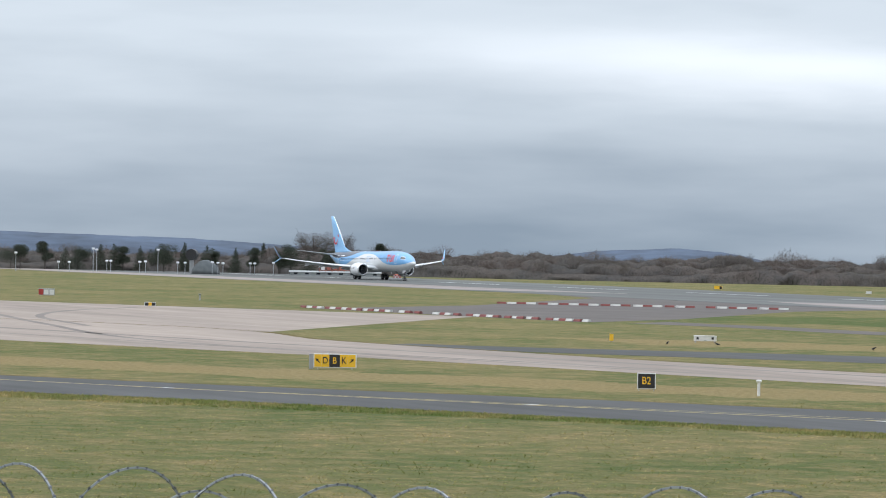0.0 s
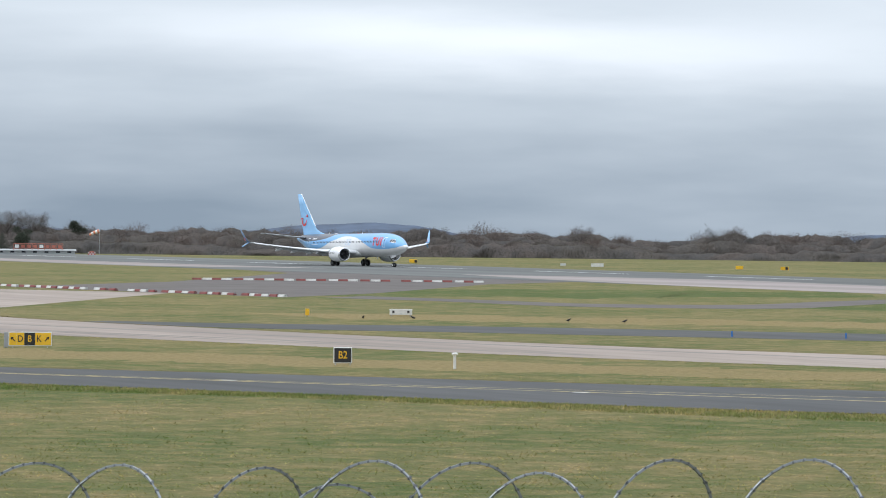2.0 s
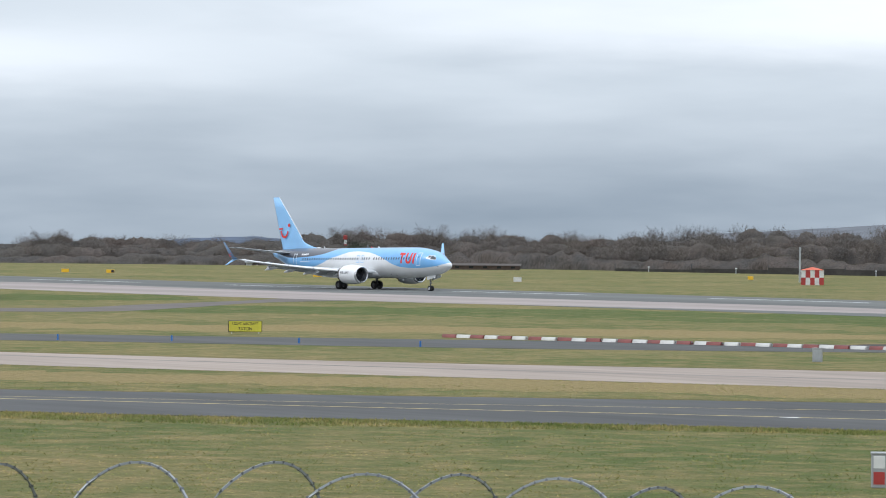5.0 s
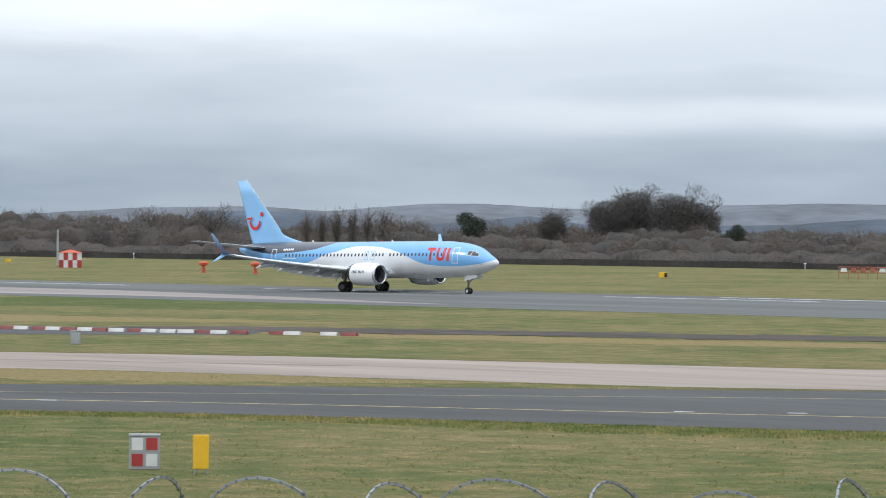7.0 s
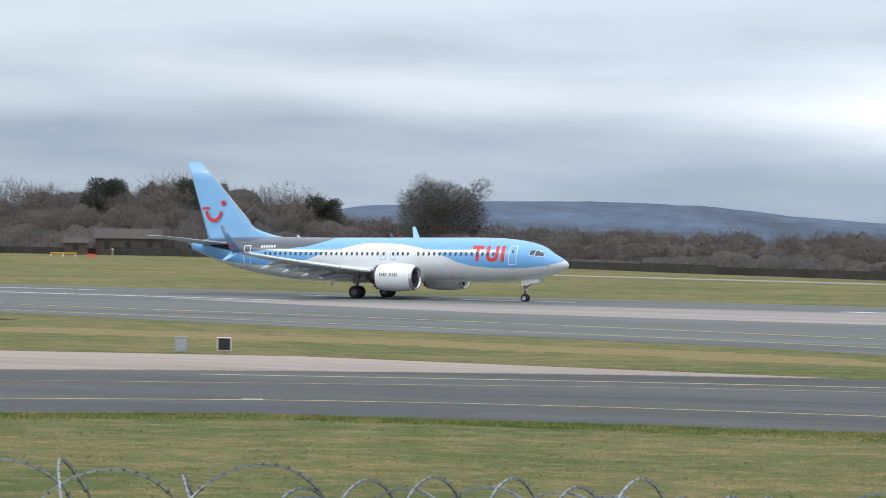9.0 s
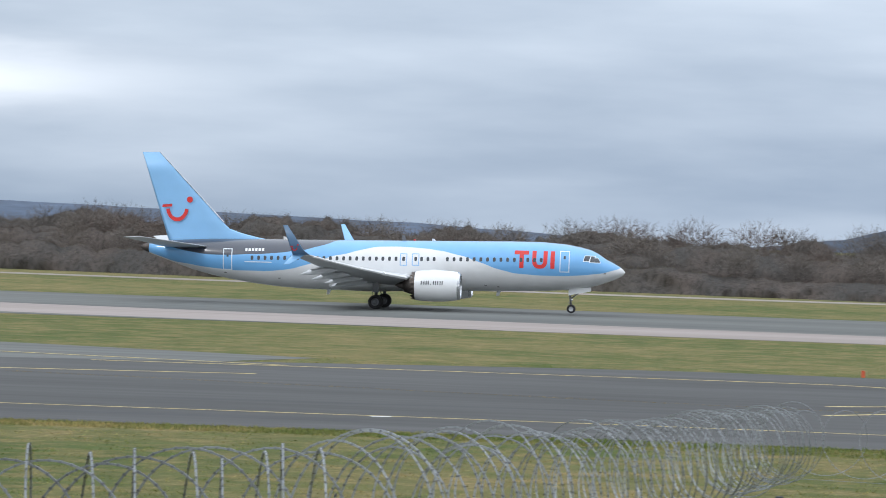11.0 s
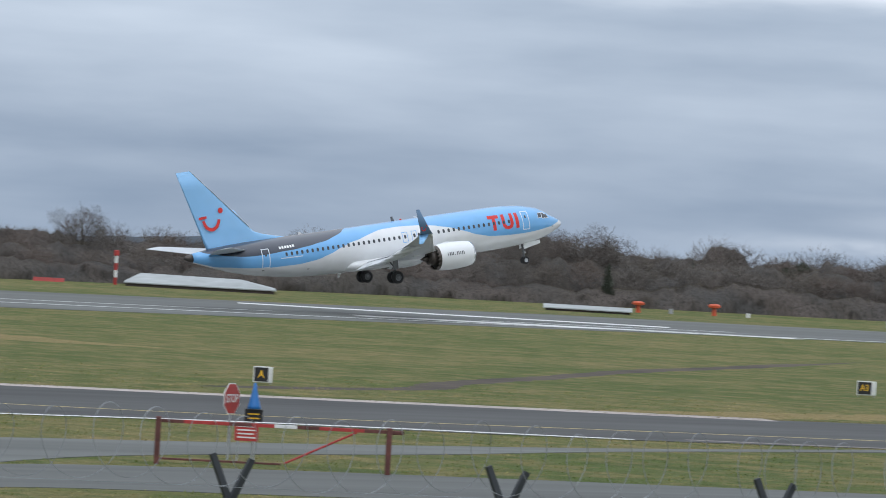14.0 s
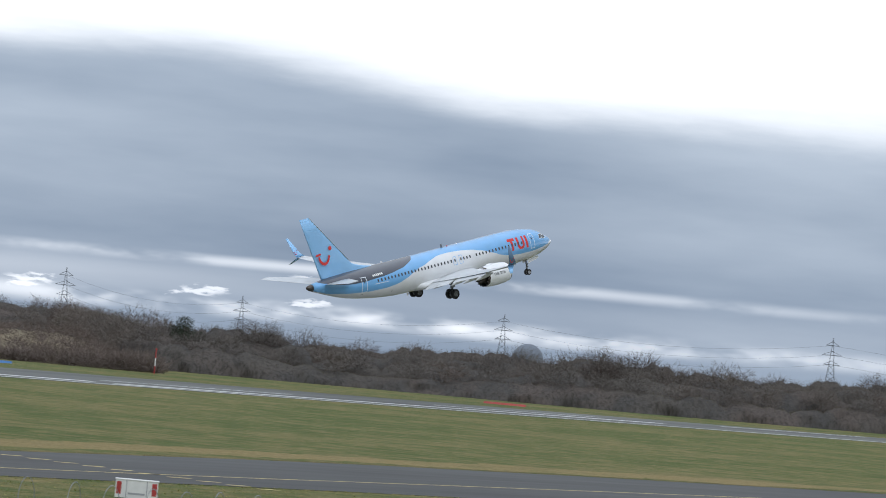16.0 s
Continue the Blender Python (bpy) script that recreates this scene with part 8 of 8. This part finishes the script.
# birds on the turf and small blue lights along the service road
def crow(x, y, turn):
    b = tagged(new("crow"), "black crow standing on the turf", "bird", "crows")
    b.matrix_world = pose(x, y, 0.02, 0, 0, turn)
    bm = bmesh.new()
    loft(bm, [[(px, r * math.cos(q * math.tau / 8), z + r * 1.1 * math.sin(q * math.tau / 8)) for q in range(8)] for px, r, z in ((-0.24, 0.02, 0.15), (-0.12, 0.06, 0.17), (0.0, 0.085, 0.20), (0.10, 0.06, 0.25), (0.16, 0.045, 0.31), (0.21, 0.02, 0.31))])
    part("body", bm, FEATHER, b, smooth=True)
    part("beak", add_tube(bmesh.new(), (0.2, 0, 0.31), (0.27, 0, 0.30), 0.014, 0.003, 5), FEATHER, b)
    for s in (-0.03, 0.03):
        part("leg", add_tube(bmesh.new(), (0.0, s, 0), (0.0, s, 0.15), 0.008, sides=4), FEATHER, b)


for x, y, t in CROWS:
    crow(x, y, t)
for x, y in BLUE_LIGHTS:
    slim_post(x, y, 0.42, 0.14, "short blue taxiway edge light post", BLUEP, "lamp", "blue edge lights", name="edge_light")


# razor wire on the viewer's fence
def coil(a, b, radius, tilt, pitch, seed, wire, barb, sway=0.0):
    """A flattened helix of razor wire from a to b; tilt and pitch go from their first to their second value."""
    rng = random.Random(seed)
    a, b = Vector(a), Vector(b)
    u = (b - a).normalized()
    side = Vector((-u.y, u.x, 0)).normalized()
    length = (b - a).length
    pts, s, turn = [], 0.0, 0.0
    seg = 48
    wob = rng.random() * 10
    while s < length:
        f = s / length
        tl, pt = radians(tilt[0] + (tilt[1] - tilt[0]) * f), pitch[0] + (pitch[1] - pitch[0]) * f
        r = radius * (1 + 0.16 * noise.noise((turn / math.tau * 0.9, wob, 0)))
        tl += sway * math.sin(turn * 0.5 + wob)
        w = math.cos(tl) * u + math.sin(tl) * side
        dz = 0.07 * noise.noise((s * 0.9, wob, 5))
        pts.append(a + u * s + (b.z - a.z) * 0 * u + Vector((0, 0, dz)) + r * (math.cos(turn) * w + math.sin(turn) * Vector((0, 0, 1))) + side * 0.05 * math.sin(turn * 0.5))
        turn += math.tau / seg
        s += pt / seg * (0.7 + 0.6 * (noise.noise((s * 1.3, wob, 9)) + 0.5))
    bm = bmesh.new()
    ring = None
    d = Vector((1, 0, 0))
    for k, p in enumerate(pts):
        d = (pts[min(k + 1, len(pts) - 1)] - pts[max(k - 1, 0)]).normalized()
        n1 = d.orthogonal().normalized()
        n2 = d.cross(n1)
        new_ring = [bm.verts.new(p + wire * (math.cos(q * math.tau / 4) * n1 + math.sin(q * math.tau / 4) * n2)) for q in range(4)]
        if ring:
            for q in range(4):
                bm.faces.new((ring[q], ring[(q + 1) % 4], new_ring[(q + 1) % 4], new_ring[q]))
        ring = new_ring
        # a crimped barb of two pointed blades
        tip = [bm.verts.new(p + d * barb * 1.25 * e) for e in (-1, 1)]
        girth = [bm.verts.new(p + barb * g * v) for g, v in ((0.95, n1), (0.55, n2), (-0.95, n1), (-0.55, n2))]
        for q in range(4):
            for e, t in ((1, tip[0]), (-1, tip[1])):
                f = bm.faces.new((t, girth[q], girth[(q + 1) % 4])[::e])
                f.material_index = 1
    return bm


def wire_fence():
    f = tagged(new("wire_fence"), "wire fence with razor wire coils on dark angle posts", "fence")
    top = 7.59
    legs = (((-16.2, 3.7, top - 0.12), (-9.6, 9.7, top - 0.12), (26, 34), (0.95, 0.8), 8), ((-16.2, 3.6, top), (-9.6, 9.6, top), (14, 18), (0.40, 0.38), 1), ((-9.6, 9.6, top), (-6.8, 12.2, top - 0.04), (14, 40), (0.42, 0.24), 2), ((-6.8, 12.2, top - 0.12), (-2.0, 16.5, top - 0.14), (46, 56), (0.21, 0.17), 3), ((-6.8, 12.25, top - 0.14), (-2.0, 16.55, top - 0.16), (-52, -44), (0.24, 0.2), 7),
            ((-2.0, 16.5, top - 0.12), (-0.8, 45.0, 6.42), (55, 55), (0.4, 0.45), 4), ((-0.8, 45.0, 6.42), (46, 30.6, 6.42), (38, 38), (0.46, 0.46), 5))
    for a, b, tl, pt, seed in legs:
        part("razor_coil", coil(a, b, 0.36, tl, pt, seed, 0.0038 if seed == 5 else 0.0052, 0.010, radians(42) if seed in (1, 2, 8) else 0.0), [WIRE_PALE if seed == 5 else WIRE, WIRE_PALE if seed == 5 else BARB], f, "coiled galvanised razor wire")
    for a, b, tl, pt, seed in legs:
        if seed > 6:
            continue
        a, b = Vector(a), Vector(b)
        for dz in (-0.38, -0.66, -0.95):
            part("strand", add_tube(bmesh.new(), a + Vector((0, 0, dz)), b + Vector((0, 0, dz)), 0.003, sides=4, caps=False), WIRE, f)
        n = max(1, int((b - a).length / 3.0))
        spots = [a.lerp(b, (k + 0.45) / n) for k in range(n)]
        if seed == 5:
            spots = [Vector((x, 44.9 - 0.31 * x, 6.42)) for x in [1.02 + 2.69 * k for k in range(17)]]
        for k, p in enumerate(spots):
            g = ground_height(math.hypot(p.x, p.y))
            u = (b - a).normalized()
            top = -0.42 if seed == 5 and p.x < 10 else -0.52
            q = part("post", box((-0.04, -0.04, g - 0.3 - p.z), (0.04, 0.04, top), 0.006), DARKP, f)
            q.location = p
            if seed == 5 and p.x > 13:
                for sgn in (-1, 1):
                    part("arm", add_tube(bmesh.new(), (0, 0, -0.55), (u * 0.20 * sgn + Vector((0, 0, -0.06 - 0.04 * (sgn > 0))))[:], 0.045, 0.04, 4), DARKP, q)


wire_fence()
PLANE_ROWS = [
    (0.00, -769.82, 349.45, 0.00, 0.00, 0.00),
    (1.50, -683.30, 349.45, 0.00, 0.00, 0.00),
    (3.50, -560.42, 349.45, 0.00, 0.00, 0.00),
    (5.00, -462.69, 349.45, 0.00, 0.00, 0.00),
    (5.20, -449.48, 349.45, 0.00, 0.00, 0.00),
    (5.60, -423.45, 349.45, 0.00, 0.00, 0.00),
    (6.00, -396.60, 349.45, 0.00, 0.00, 0.00),
    (6.40, -369.49, 349.45, 0.00, 0.00, 0.00),
    (6.80, -342.12, 349.45, 0.00, 0.00, 0.00),
    (7.10, -321.42, 349.45, 0.00, 0.00, 0.00),
    (7.30, -308.22, 349.45, 0.00, 0.00, 0.00),
    (7.40, -299.79, 349.45, 0.00, 0.00, 0.00),
    (7.50, -294.21, 349.45, 0.00, 0.00, 0.00),
    (8.00, -257.97, 349.45, 0.00, 0.00, 0.00),
    (8.20, -243.64, 349.45, 0.00, 0.00, 0.00),
    (8.50, -223.68, 349.45, 0.00, 0.00, 0.00),
    (9.00, -186.48, 349.45, 0.00, 0.00, 0.00),
    (9.50, -151.73, 349.45, 0.00, 0.00, 0.00),
    (9.60, -142.89, 349.45, 0.00, 0.00, 0.00),
    (9.70, -137.05, 349.45, 0.00, 0.00, 0.00),
    (10.00, -114.06, 349.45, 0.00, 0.00, 0.00),
    (10.40, -84.46, 349.45, 0.00, 0.00, 0.00),
    (10.80, -54.62, 349.45, 0.00, 0.00, 0.00),
    (11.20, -24.56, 349.45, 0.00, 1.60, 0.00),
    (11.50, -1.86, 349.45, 0.00, 3.30, 0.00),
    (11.80, 21.77, 349.15, -0.00, 4.96, 0.00),
    (11.90, 27.94, 349.13, -0.00, 5.17, 0.00),
    (12.00, 37.16, 349.11, -0.00, 5.44, 0.00),
    (12.50, 73.99, 349.04, 0.31, 7.17, 0.00),
    (13.00, 114.50, 349.04, 1.05, 8.16, 0.00),
    (13.30, 136.48, 349.07, 1.54, 8.26, 0.00),
    (13.50, 152.08, 349.11, 2.02, 8.64, 0.00),
    (13.90, 183.62, 349.21, 2.82, 8.86, 0.00),
    (14.00, 193.12, 349.24, 3.09, 9.21, 0.00),
    (14.50, 231.26, 349.45, 4.34, 10.31, 0.00),
    (15.00, 272.86, 349.72, 6.52, 11.29, 0.00),
    (15.20, 288.95, 349.85, 7.53, 11.97, 0.00),
    (15.50, 311.37, 350.06, 9.05, 12.48, 0.00),
    (16.00, 353.25, 350.47, 12.22, 13.98, 0.00),
]


def motions():
    walk(airliner, [(t, pose(x, y, z, 0, -p, r) @ pose(0, 0, 0, -1.6 * min(1.0, max(0.0, (t - 12.6) / 0.9)))) for t, x, y, z, p, r in PLANE_ROWS])
    # the wings bend up as they take the weight
    for wing, side in zip(airliner_wings, (-1, 1)):
        hinge = tuple(wing.location)
        walk(wing, [(t, pose(*hinge, -side * a)) for t, a in WING_ROWS])


WING_ROWS = [(0.0, 3.8), (5.0, 3.6), (8.0, 2.7), (9.7, 2.6), (11.8, 0.7), (12.5, -0.4), (14.0, -0.6), (16.0, -0.6)]
motions()
